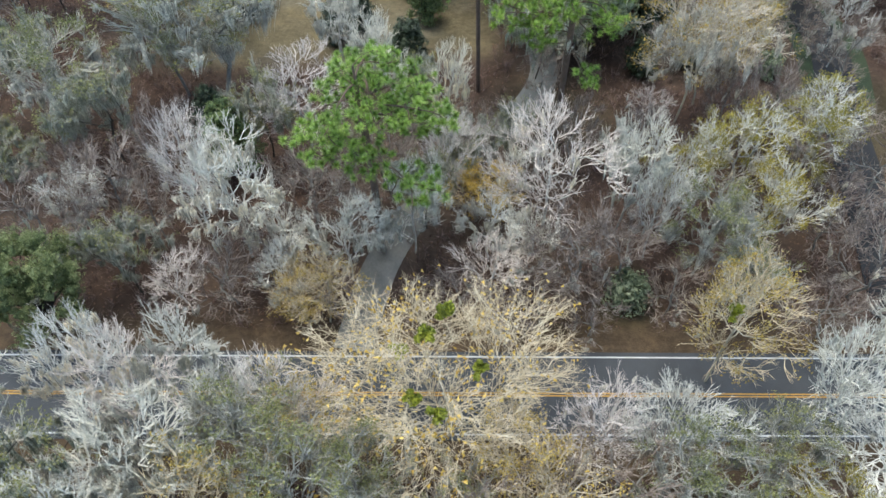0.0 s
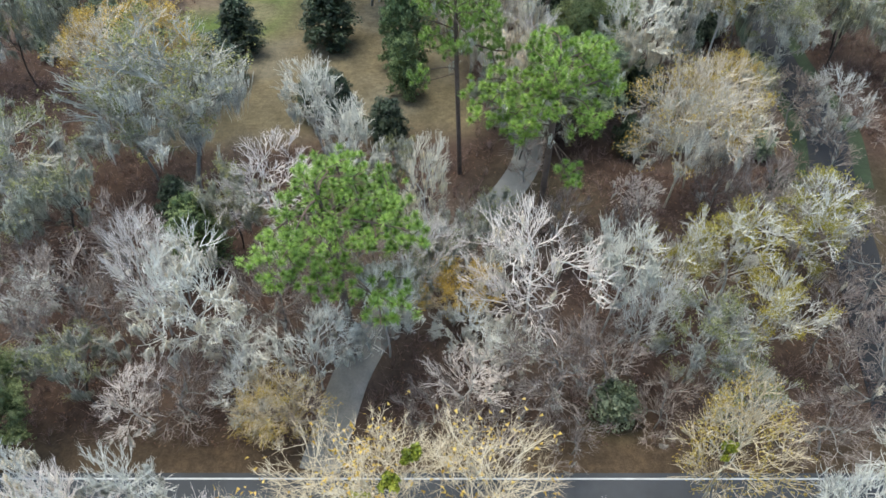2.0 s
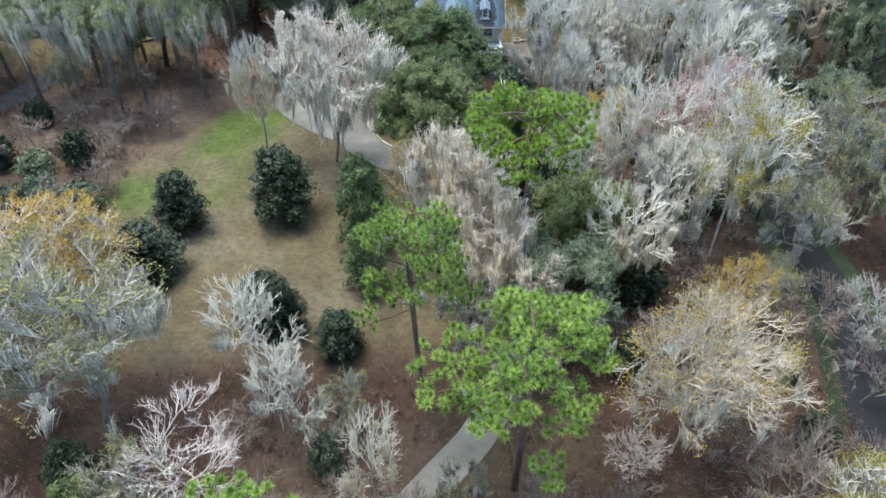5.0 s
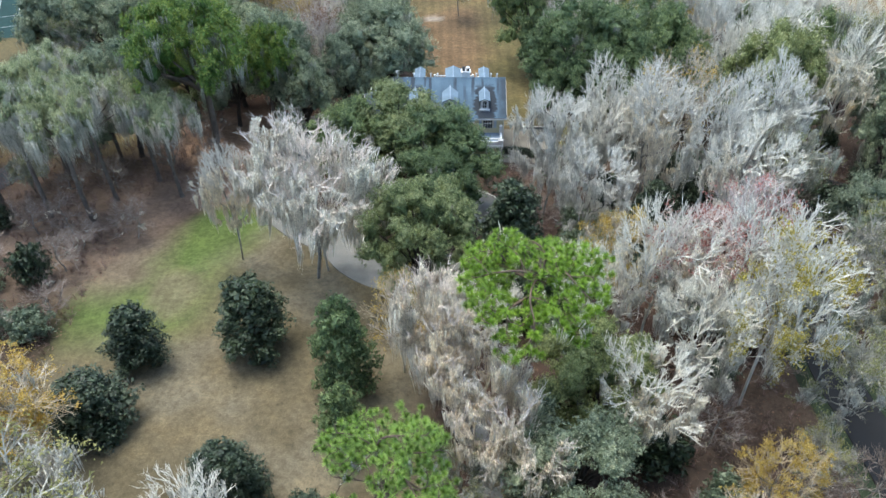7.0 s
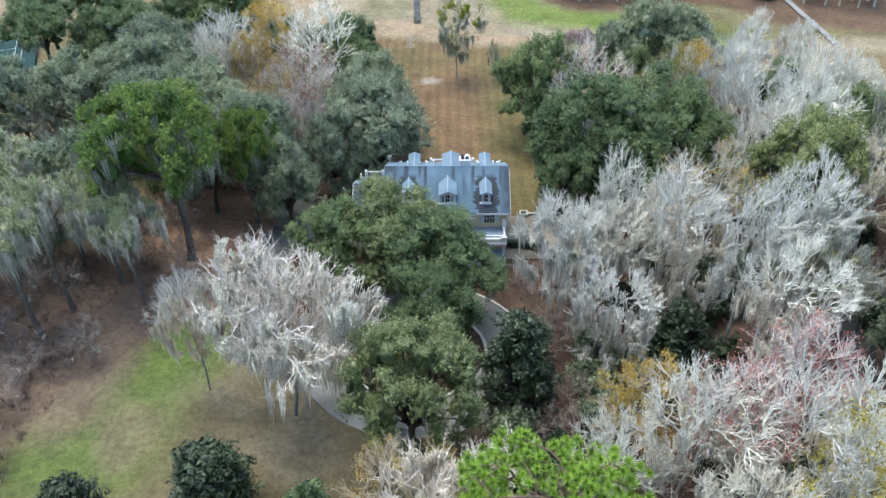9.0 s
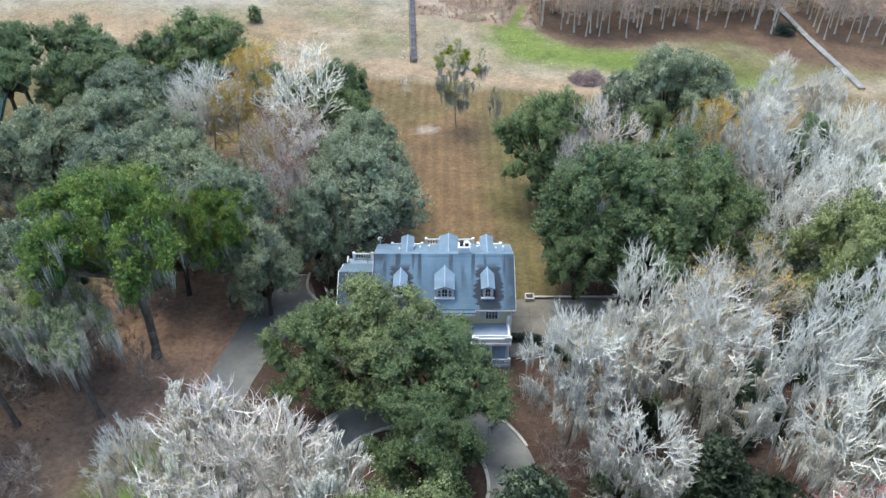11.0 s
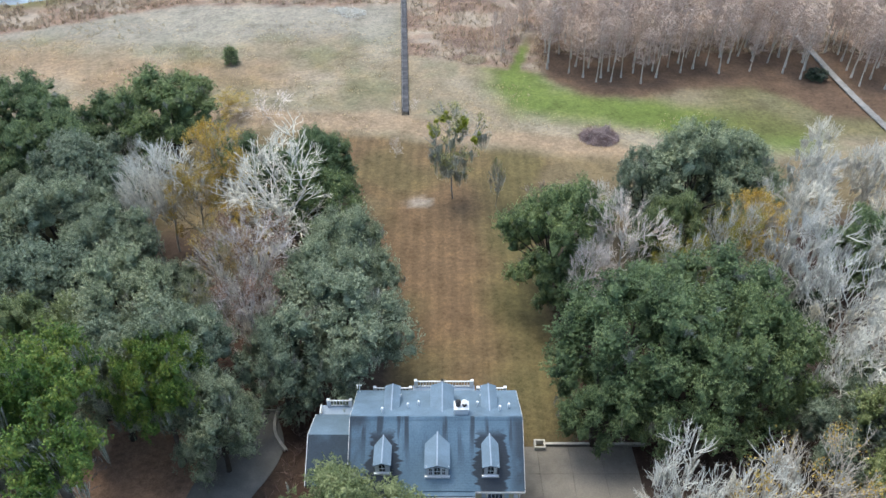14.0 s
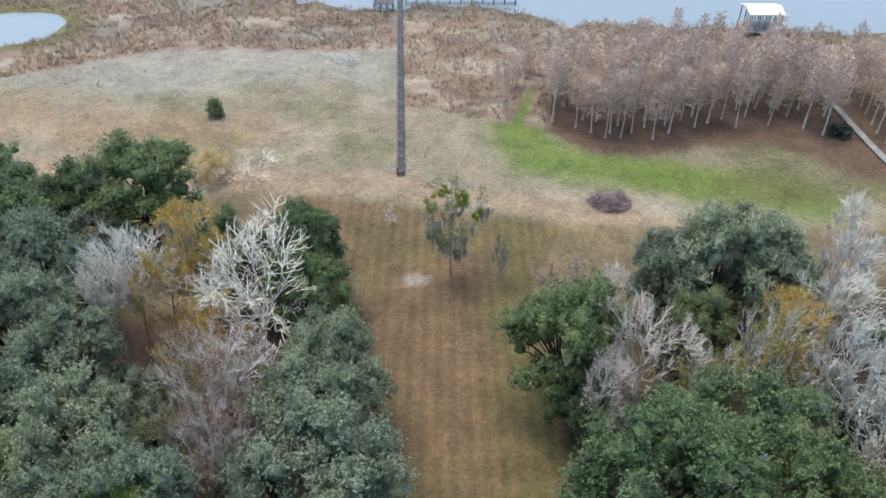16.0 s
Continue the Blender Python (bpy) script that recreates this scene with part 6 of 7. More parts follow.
plant("draped", 19.6, 117.4, 18.0, 5.0)
plant("draped", 23.6, 109.0, 15.0, 4.4)
plant("white", 26.2, 91.0, 19.0, 4.8)
plant("white", 33.0, 90.5, 20.0, 5.2)
plant("red", 30.6, 93.6, 17.0, 4.6)
plant("draped", 40.2, 107.5, 19.0, 5.6)
plant("red", 37.4, 98.6, 17.0, 4.6)
plant("yellow", 34.4, 84.0, 21.0, 5.4)
plant("draped", 29.0, 84.0, 15.5, 4.6)
plant("draped", 40.0, 92.0, 16.5, 5.2)
plant("mossy", 52.6, 90.0, 14.5, 5.4)
plant("draped", 32.4, 119.0, 20.0, 5.6)
plant("white", 38.2, 114.0, 21.5, 5.2)
plant("draped", 46.0, 121.0, 21.0, 5.6)
plant("white", 27.8, 128.0, 18.5, 4.4)
plant("clean", 32.8, 125.0, 18.5, 4.8)
plant("ochre", 37.6, 127.6, 19.5, 5.0)
plant("draped", 26.2, 121.5, 15.5, 4.4)
plant("mossy", 45.0, 112.0, 17.0, 4.6)
plant("magnolia", 32.0, 111.5, 8.5, 3.4)
plant("magnolia", 36.5, 120.5, 8, 3.2)
plant("oakolive", 53.2, 135.0, 20.5, 6.6)
plant("oakgrey", 55.8, 109.5, 10.5, 4.2)
plant("scrub", 21.0, 124.0, 6.0, 2.6)
plant("yellow", 24.6, 127.2, 9.0, 2.8)
# ---- west woods ----
plant("scrub", -31.5, 111.5, 5.5, 2.8)
plant("scrub", -40.0, 112.5, 5.5, 3.2)
plant("scrub", -37.5, 104.5, 5, 3.0)
plant("scrub", -46.5, 104.5, 6, 3.4)
plant("bright", -26.6, 131.6, 25.5, 8.6, 0, label="tall spreading bright green tree with bare trunk")
plant("bright", -19.6, 141.0, 18.5, 5.0, 90)
plant("mossy", -39.5, 137.0, 15, 4.4)
plant("oakgrey", -38.5, 133.5, 18.5, 6.2)
plant("oakgrey", -14.6, 139.6, 15.0, 4.2)
plant("oakgrey", -19.8, 145.2, 19.5, 5.8)
plant("oakgrey", -27.0, 152.0, 20.0, 6.6)
plant("oakgrey", -26.2, 144.0, 18.0, 5.2)
plant("oakolive", -33.0, 146.5, 19.5, 5.2)
plant("oakgrey", -37.0, 158.0, 18.0, 6.6)
plant("olive", -44.0, 157.5, 12, 3.6)
plant("olive", -57.0, 160.5, 13, 4.6)
plant("oakolive", -55.5, 141.0, 9.5, 3.6)
plant("oakgrey", -3.4, 151.6, 18.2, 7.0, which=0)
plant("oakgrey", -5.0, 158.5, 17.6, 6.0, which=1)
plant("oakgrey", -4.0, 165.0, 17.8, 5.4)
plant("oakgrey", -9.4, 148.0, 14.5, 4.6)
plant("rust", -14.6, 160.6, 20.5, 5.6)
plant("clean", -14.8, 177.5, 21.0, 8.6, which=1)
plant("rust", -13.6, 153.0, 17.0, 3.8)
plant("olive", -19.6, 168.5, 12.0, 3.6)
plant("orange", -20.0, 175.0, 13.0, 3.2)
plant("rust", -17.0, 167.0, 13.0, 3.4)
plant("tan", -18.5, 164.0, 18.0, 3.6)
plant("orange", -24.5, 186.0, 19.0, 4.2)
plant("orange", -27.0, 180.5, 16.0, 3.8)
plant("clean", -32.0, 181.0, 20.0, 5.6)
plant("white", -33.4, 178.0, 18.0, 4.2)
plant("oakgrey", -34.0, 167.0, 17.0, 5.4)
plant("oak", -37.6, 204.0, 19.0, 7.8, which=1)
plant("oak", -54.4, 198.0, 16.5, 7.0, which=2)
plant("oak", -58.5, 193.0, 16.0, 5.8)
plant("talloak", -68.5, 188.6, 18.5, 6.6, 20)
plant("talloak", -72.6, 201.5, 18.5, 7.4, 140)
plant("oak", -62.5, 207.0, 16.5, 6.2)
plant("oak", -47.0, 204.0, 15.0, 5.4)
plant("oakgrey", -46.5, 189.0, 16.0, 6.4)
plant("oak", -24.5, 193.0, 13.5, 4.8)
plant("oak", -17.0, 188.0, 15.0, 5.2)
plant("oak", -10.4, 190.0, 15.4, 5.0)
plant("oak", -9.8, 181.0, 16.0, 5.2)
plant("oak", -12.5, 197.5, 12.5, 4.2)
plant("oakgrey", -43.0, 172.0, 18.0, 6.6)
plant("oakgrey", -52.0, 165.0, 18.0, 6.6)
plant("white", -44.0, 199.0, 11.0, 4.2)
for x, y, h, r in ((-38.6, 115.6, 20.0, 5.2), (-37.4, 120.6, 19.0, 4.6), (-29.0, 121.8, 16.0, 4.4), (-44.6, 116.6, 20.0, 5.2), (-33.4, 126.0, 17.0, 4.8),
                   (-46.5, 126.5, 19.0, 5.6), (-41.0, 132.0, 18.0, 5.0), (-49.0, 136.0, 18.0, 5.0), (-52.0, 119.0, 19.0, 5.4), (-60.5, 128.0, 20.0, 6.0)):
    plant("tallmoss", x, y, h, r)
for x, y, h, r in ((-56.0, 171.0, 15.0, 4.6), (-66.5, 128.5, 19.0, 6.0), (-73.0, 139.0, 20.0, 6.4), (-62.0, 164.0, 17.0, 5.4), (-76.0, 158.0, 19.0, 6.0)):
    plant("oakgrey", x, y, h, r)
# ---- east of the back lawn ----
plant("oak", 28.4, 148.8, 20.0, 7.8, 30, which=1)
plant("oak", 37.0, 152.5, 19.0, 8.2, which=2)
plant("oak", 34.0, 142.5, 17.0, 5.6, which=0)
plant("oak", 24.4, 143.0, 13.0, 4.4)
plant("oak", 22.4, 170.0, 19.6, 6.4, which=0)
plant("oak", 23.4, 164.4, 12.5, 3.6)
plant("pink", 30.4, 165.6, 20.0, 4.6)
plant("pink", 25.8, 162.0, 16.5, 3.0)
plant("white", 28.0, 173.0, 15.0, 3.2)
plant("oakolive", 38.0, 172.0, 16.0, 4.6)
plant("oakgrey", 44.0, 182.0, 21.0, 7.4, which=1)
plant("oakgrey", 38.5, 184.5, 16.5, 4.8)
plant("oakgrey", 50.6, 184.0, 18.5, 6.0, which=0)
plant("yellow", 43.8, 165.8, 19.0, 4.0)
plant("yellow", 37.0, 163.0, 16.5, 3.6)
plant("white", 55.6, 175.4, 17.5, 5.0)
plant("orange", 48.0, 169.4, 17.0, 4.0)
plant("white", 51.4, 161.5, 21.0, 5.2)
plant("oak", 41.0, 147.0, 19.0, 6.2)
plant("clean", 49.5, 143.0, 19.0, 5.4)
plant("clean", 52.0, 153.0, 20.0, 5.2)
plant("clean", 57.0, 146.0, 22.0, 6.4)
plant("oakgrey", 48.4, 139.5, 13.0, 4.6)
plant("white", 61.5, 158.0, 22.0, 6.0)
plant("oak", 63.5, 170.0, 15.0, 5.0)
plant("white", 61.0, 132.0, 22.0, 6.0)
plant("mossy", 66.5, 141.0, 20.0, 5.6)
plant("scrub", 24.0, 184.5, 9.5, 3.6)
plant("scrub", 28.5, 190.0, 6.5, 3.4)
plant("clean", 32.0, 187.0, 9.0, 3.0)
plant("white", 61.5, 184.0, 16.5, 4.8)
plant("oak", 66.5, 152.0, 17, 5.6)
# ---- field ----
plant("lone", 9.6, 195.5, 17.0, 6.6, which=0, label="lone mossy tree with mistletoe clumps on the lawn")
plant("olive", 16.6, 193.2, 9.0, 1.5)
plant("faint", -0.6, 208.5, 4.2, 1.7)
plant("faint", -26.0, 222.0, 6.0, 5.6)
plant("orange", -33.6, 223.0, 4.5, 4.0, label="low tan-leaved bush at the field edge")
plant("faint", -1.4, 224.6, 2.4, 1.2)
plant("faint", 2.2, 225.0, 2.8, 1.3)
plant("juniper", -38.2, 245.4, 4.0, 1.9, label="small bushy evergreen alone in the field")

# ---- fill of the woods between the trees above ----
def clear(x, y, r, tight):
    if (x - 6.5) ** 2 + (y - 57.5) ** 2 < 20 or (x + 5.2) ** 2 + (y - 37) ** 2 < 22 or -72 < x < -40 and 140 < y < 160 or any((x - a) ** 2 + (y - b) ** 2 < (tight * (r + c)) ** 2 for a, b, c in PLACED):
        return False
    if 20 < y < 33.5 or abs(x - 45) < 6.5 and 30 < y < 115 or abs(x + 55) < 5 and 108 < y < 165:
        return False
    return True


def fill(x0, y0, x1, y1, n, keys, h0, h1, r0, r1, tight=0.6):
    for _ in range(n):
        x, y = TREE_RNG.uniform(x0, x1), TREE_RNG.uniform(y0, y1)
        r = TREE_RNG.uniform(r0, r1)
        if clear(x, y, r, tight):
            plant(TREE_RNG.choice(keys), x, y, TREE_RNG.uniform(h0, h1), r * 0.9)


fill(-60, 34, -22, 70, 40, ["scrub", "mossy", "scrub", "olive"], 6, 11, 3, 4)
fill(24, 34, 42, 76, 30, ["scrub", "scrub", "olive"], 5, 9, 2.6, 3.6)
fill(52, 36, 75, 110, 40, ["olive", "scrub", "mossy", "scrub"], 8, 15, 3.4, 5)
fill(-62, 72, -36, 88, 16, ["mossy", "olive", "mossy", "scrub"], 9, 16, 3.6, 5.2)
fill(-62, 88, -34, 116, 40, ["scrub", "scrub", "shrub"], 3, 5.5, 2.2, 3.2, 0.5)
fill(24, 74, 42, 128, 30, ["scrub", "scrub", "shrub", "shrub"], 5, 9, 2.4, 3.4)
fill(52, 100, 78, 170, 40, ["white", "oakgrey", "draped", "oak"], 13, 20, 4, 5.6)
fill(-60, 134, -16, 186, 50, ["oakgrey", "oakolive", "oakgrey", "mossy"], 10, 15, 3.6, 5.2)
fill(-50, 122, -25, 142, 30, ["scrub", "scrub", "mossy"], 4, 8, 2.4, 3.4, 0.36)
fill(66, 160, 86, 198, 14, ["white", "draped"], 12, 18, 4, 5.5)
fill(-40, 5, 44, 16, 30, ["scrub", "olive", "mossy", "tan"], 6, 11, 3.4, 4.6)
fill(-13, 33, 22, 62, 26, ["scrub", "scrub", "shrub"], 2.5, 5.5, 1.6, 2.4)
fill(12, 84, 24, 128, 18, ["scrub", "mossy", "shrub"], 3, 7, 2, 2.8)
fill(-34, 33.5, 40, 64, 80, ["scrub", "white", "scrub", "mossy", "pink"], 5.5, 9.5, 2.4, 3.2, 0.44)
fill(-64, 118, -50, 134, 14, ["mossy", "olive"], 12, 17, 3.6, 4.8, 0.5)
fill(10, 66, 40, 100, 60, ["shrub", "shrub", "scrub", "shrub"], 3.5, 6.5, 2.0, 3.0, 0.36)
fill(22, 98, 42, 130, 50, ["shrub", "shrub", "scrub"], 3.5, 6, 2.0, 3.0, 0.36)
fill(44, 116, 66, 180, 50, ["shrub", "shrub", "scrub"], 3.5, 6, 2.2, 3.2, 0.36)

plant("shrub", 86.4, 238.0, 2.4, 2.4)
# cypress wood along the marsh
for _ in range(900):
    x = TREE_RNG.uniform(30, 112)
    y = float(cypress_edge(x)) + 1.0 + abs(TREE_RNG.gauss(0, 11))
    lane = 90.4 + max(0.0, 240 - y) * 0.1
    if y > 262 or abs(x - lane) < 2.3 or any((x - a) ** 2 + (y - b) ** 2 < 2.9 ** 2 for a, b, c in PLACED if b > 215):
        continue
    plant("cypress", x, y, TREE_RNG.uniform(10.5, 17.0), TREE_RNG.uniform(2.6, 3.9))
for x, y in ((20.5, 248), (21.5, 252), (23, 255), (24.5, 259), (22.5, 259), (26.5, 263), (28, 266), (19.5, 253), (25.5, 267), (30.5, 257), (30, 264)):
    plant("cypress", x, y, TREE_RNG.uniform(6.5, 9), TREE_RNG.uniform(1.6, 2.2), label="young leafless cypress in the marsh")

for o in STAGE:
    for ch in list(o.children):
        bpy.data.objects.remove(ch)
    bpy.data.objects.remove(o)


# ---- mistletoe ----
def mistletoe(x, y, z, r):
    rng = np.random.default_rng(int(abs(x * 31 + y * 17 + z)))
    n = 620
    d = unit(rng.normal(0, 1, (n, 3)))
    knob = (rng.normal(0, 0.5, (7, 3)) * r)[rng.integers(0, 7, n)]
    v, f = leaflets(knob + d * 0.55 * r * rng.uniform(0.3, 1.1, (n, 1)), d + rng.normal(0, 0.5, (n, 3)), rng.uniform(0.1, 0.19, n), rng)
    o = new("mistletoe", mesh_of("mistletoe", v, [f], MISTLETOE))
    o.matrix_basis = pose(x, y, z)
    return tagged(o, "ragged yellow-green mistletoe clump in a bare tree", "mistletoe", "mistletoe clumps")


for p in ((-2.2, 24.2, 11.5, 0.5), (-1.0, 25.0, 12.3, 0.55), (0.4, 26.4, 12.6, 0.5), (-1.6, 20.6, 12.0, 0.5), (0.2, 19.8, 11.6, 0.5), (2.4, 22.6, 12.0, 0.4), (19.6, 27.6, 11.0, 0.5)):
    mistletoe(*p)
for p in ((6.6, 195.0, -1.6, 1.0), (8.4, 196.2, -0.6, 0.8), (11.4, 195.6, -1.0, 1.0), (10.2, 196.6, -2.4, 0.8), (6.4, 196.4, -3.6, 0.8), (13.0, 194.8, -3.4, 0.7)):
    mistletoe(*p)


# ---- undergrowth, litter and reeds ----
def scatter(n, x0, y0, x1, y1, rng, keep):
    x, y = rng.uniform(x0, x1, n), rng.uniform(y0, y1, n)
    k = keep(x, y)
    return x[k], y[k]


def woods(x, y):
    drive = np.ones_like(x, bool)
    for px, py, w in ((-6.2, 35, 3), (-5, 40, 3), (-2.2, 46, 3.2), (1.5, 52, 3.2), (5.5, 57, 3.2), (9, 61.5, 3), (11.5, 68, 3)):
        drive &= np.hypot(x - px, y - py) > w
    lawn = (x > -33) & (x < 6) & (y > 68) & (y < 124)
    ringed = np.hypot(x - 4, y - 113) < 14
    back = (x > -1) & (x < 30) & (y > 129)
    road = (y > 20.5) & (y < 33)
    lane = (np.abs(x - 45) < 4.5) | ((x > -30) & (x < -10) & (y > 112) & (y < 152))
    return drive & ~lawn & ~ringed & ~back & ~road & ~lane


def undergrowth():
    rng = np.random.default_rng(5)
    x, y = scatter(12500, -62, 4, 66, 150, rng, woods)
    n = len(x)
    stems = 9
    b = np.repeat(np.stack([x, y, land(x, y)], 1), stems, 0)
    d = unit(rng.normal(0, 0.5, b.shape) + np.array([0, 0, 1.0]))
    L = np.repeat(rng.uniform(0.6, 2.4, n), stems) * rng.uniform(0.6, 1, n * stems)
    e = b + d * L[:, None]
    s1 = blades(b, e, 0.022, rng)
    u = rng.uniform(0.3, 0.9, (len(b), 2, 1))
    a = (b[:, None] * (1 - u) + e[:, None] * u).reshape(-1, 3)
    dd = unit(np.repeat(d, 2, 0) + rng.normal(0, 0.6, a.shape))
    s2 = blades(a, a + dd * rng.uniform(0.25, 0.8, len(a))[:, None], 0.018, rng)
    v, f = merged(s1, s2)
    return tagged(new("undergrowth", mesh_of("undergrowth", v, f, TW_BROWN)), "low brownish leafless brush under the trees", "undergrowth", kind="stuff")


def litter():
    rng = np.random.default_rng(6)
    x, y = scatter(52000, -60, 6, 64, 130, rng, woods)
    p = np.stack([x, y, land(x, y) + 0.04], 1)
    v, f = cards(p, rng.normal(0, 0.25, p.shape) + np.array([0, 0, 1]), rng.uniform(0.06, 0.17, len(p)), rng)
    return tagged(new("fallen_leaves", mesh_of("fallen_leaves", v, [f], FALLEN)), "reddish-brown fallen leaves on the woodland floor", "leaf litter", kind="stuff")


def reeds():
    rng = np.random.default_rng(8)
    def keep(x, y):
        edge = np.where(x < -1, np.interp(x, [-112, -90, -57, -4], [258, 262, 278, 277.5]), 249.5 - 0.28 * x)
        walkway = np.abs(x - (0.6 - (y - 224) * 0.053)) < 1.6
        lane = (np.abs(x - 23.5 - 0.28 * (y - 243)) < 1.6) & (y < 262)
        wood = (x > 31) & (y < 250)
        return (y > edge) & (y < shore(x) + 1.5) & ~walkway & ~lane & ~wood & (pond(x, y) > 1.1) & (wobble(x, y, 6.0) + 0.35 * wobble(x, y, 2.5, 3) > -0.55)
    x, y = scatter(21000, -112, 240, 112, 312, rng, keep)
    n, k = len(x), 5
    b = np.repeat(np.stack([x, y, land(x, y)], 1), k, 0) + rng.normal(0, 0.25, (n * k, 3)) * np.array([1, 1, 0])
    d = unit(rng.normal(0, 0.3, b.shape) + np.array([0, 0, 1]))
    L = np.repeat(rng.uniform(0.5, 1.5, n), k)[:, None]
    a, c = side_axes(d)
    w = 0.09
    v = np.stack([b - a * w, b + a * w, b + d * L], 1).reshape(-1, 3)
    f = np.arange(len(b) * 3).reshape(-1, 3)
    return tagged(new("marsh_reeds", mesh_of("marsh_reeds", v, [f], REED)), "reddish-brown winter reeds in the lakeside marsh", "reeds", kind="stuff")


def tufts():
    rng = np.random.default_rng(9)
    def keep(x, y):
        return (wobble(x, y, 7.0, 4) > -0.1) & ((x < -2) | (y < 240)) & (np.abs(x - (0.6 - (y - 224) * 0.053)) > 1.3) & (y < 268) & ~((x > 26) & (y > 224))
    x, y = scatter(9000, -112, 216, 60, 268, rng, keep)
    n, k = len(x), 4
    b = np.repeat(np.stack([x, y, land(x, y)], 1), k, 0) + rng.normal(0, 0.2, (n * k, 3)) * np.array([1, 1, 0])
    d = unit(rng.normal(0, 0.45, b.shape) + np.array([0, 0, 1]))
    L = np.repeat(rng.uniform(0.15, 0.5, n), k)[:, None]
    a, c = side_axes(d)
    v = np.stack([b - a * 0.06, b + a * 0.06, b + d * L], 1).reshape(-1, 3)
    return tagged(new("field_grass", mesh_of("field_grass", v, [np.arange(len(b) * 3).reshape(-1, 3)], DRY_GRASS)), "tufts of dry tan grass in the open field", "grass", kind="stuff")


undergrowth()
litter()
reeds()
tufts()


# ---- hedge by the court ----
def hedge():
    rng = np.random.default_rng(12)
    line = arc_path([(15.6, 134.6), (17.4, 134.7), (19.2, 134.0), (20.6, 132.6), (21.6, 131.2)], 0.3)
    lob = np.concatenate([np.stack([line[:, 0], line[:, 1], land(line[:, 0], line[:, 1]) + 0.5, np.full(len(line), 0.55)], 1),
                          np.stack([line[:, 0], line[:, 1], land(line[:, 0], line[:, 1]) + 0.85, np.full(len(line), 0.42)], 1)])
    v, f = leaf_crown(lob, 150, 0.1, rng)
    return tagged(new("hedge", mesh_of("hedge", v, [f], HEDGE)), "curved clipped dark green hedge beside the court", "hedge")


hedge()


# ---- brush pile and dead logs ----
def brush_pile(x, y, r, h, n, mat, label, name):
    rng = np.random.default_rng(int(x * 7 + y))
    a, k = rng.uniform(0, 6.28, n), np.sqrt(rng.uniform(0, 1, n))
    c = np.stack([x + r * k * np.cos(a), y + 0.75 * r * k * np.sin(a), land(x, y) + h * (1 - k ** 2) * (0.65 + 0.35 * np.sin(3 * a + x) * (0.4 + k)) * rng.uniform(0.1, 1, n)], 1)
    d = unit(rng.normal(0, 1, (n, 3)) * np.array([1, 1, 0.7]))
    L = (rng.uniform(0.5, 1.5, n) * np.where(rng.uniform(0, 1, n) < 0.15, 1.9, 1.0))[:, None]
    v, f = rods(c - d * L * 0.5, c + d * L * 0.5, rng.uniform(0.02, 0.06, n), 0.015, 4)
    return tagged(new(name, mesh_of(name, v, [f], mat)), label, "brush pile")


brush_pile(37.2, 214.8, 3.7, 3.2, 1500, BRUSH, "heap of cut dark reddish brush on the lawn", "brush_heap")
brush_pile(14.6, 246.8, 2.6, 1.2, 700, TW_TAN, "pale heap of dry reeds at the marsh edge", "reed_heap")
brush_pile(-14.5, 272.0, 3.6, 1.1, 500, TW_WHITE, "pale heap of dead branches in the marsh", "branch_heap")
brush_pile(-17.5, 273.5, 2.4, 0.9, 300, TW_WHITE, "pale heap of dead branches in the marsh", "branch_heap")


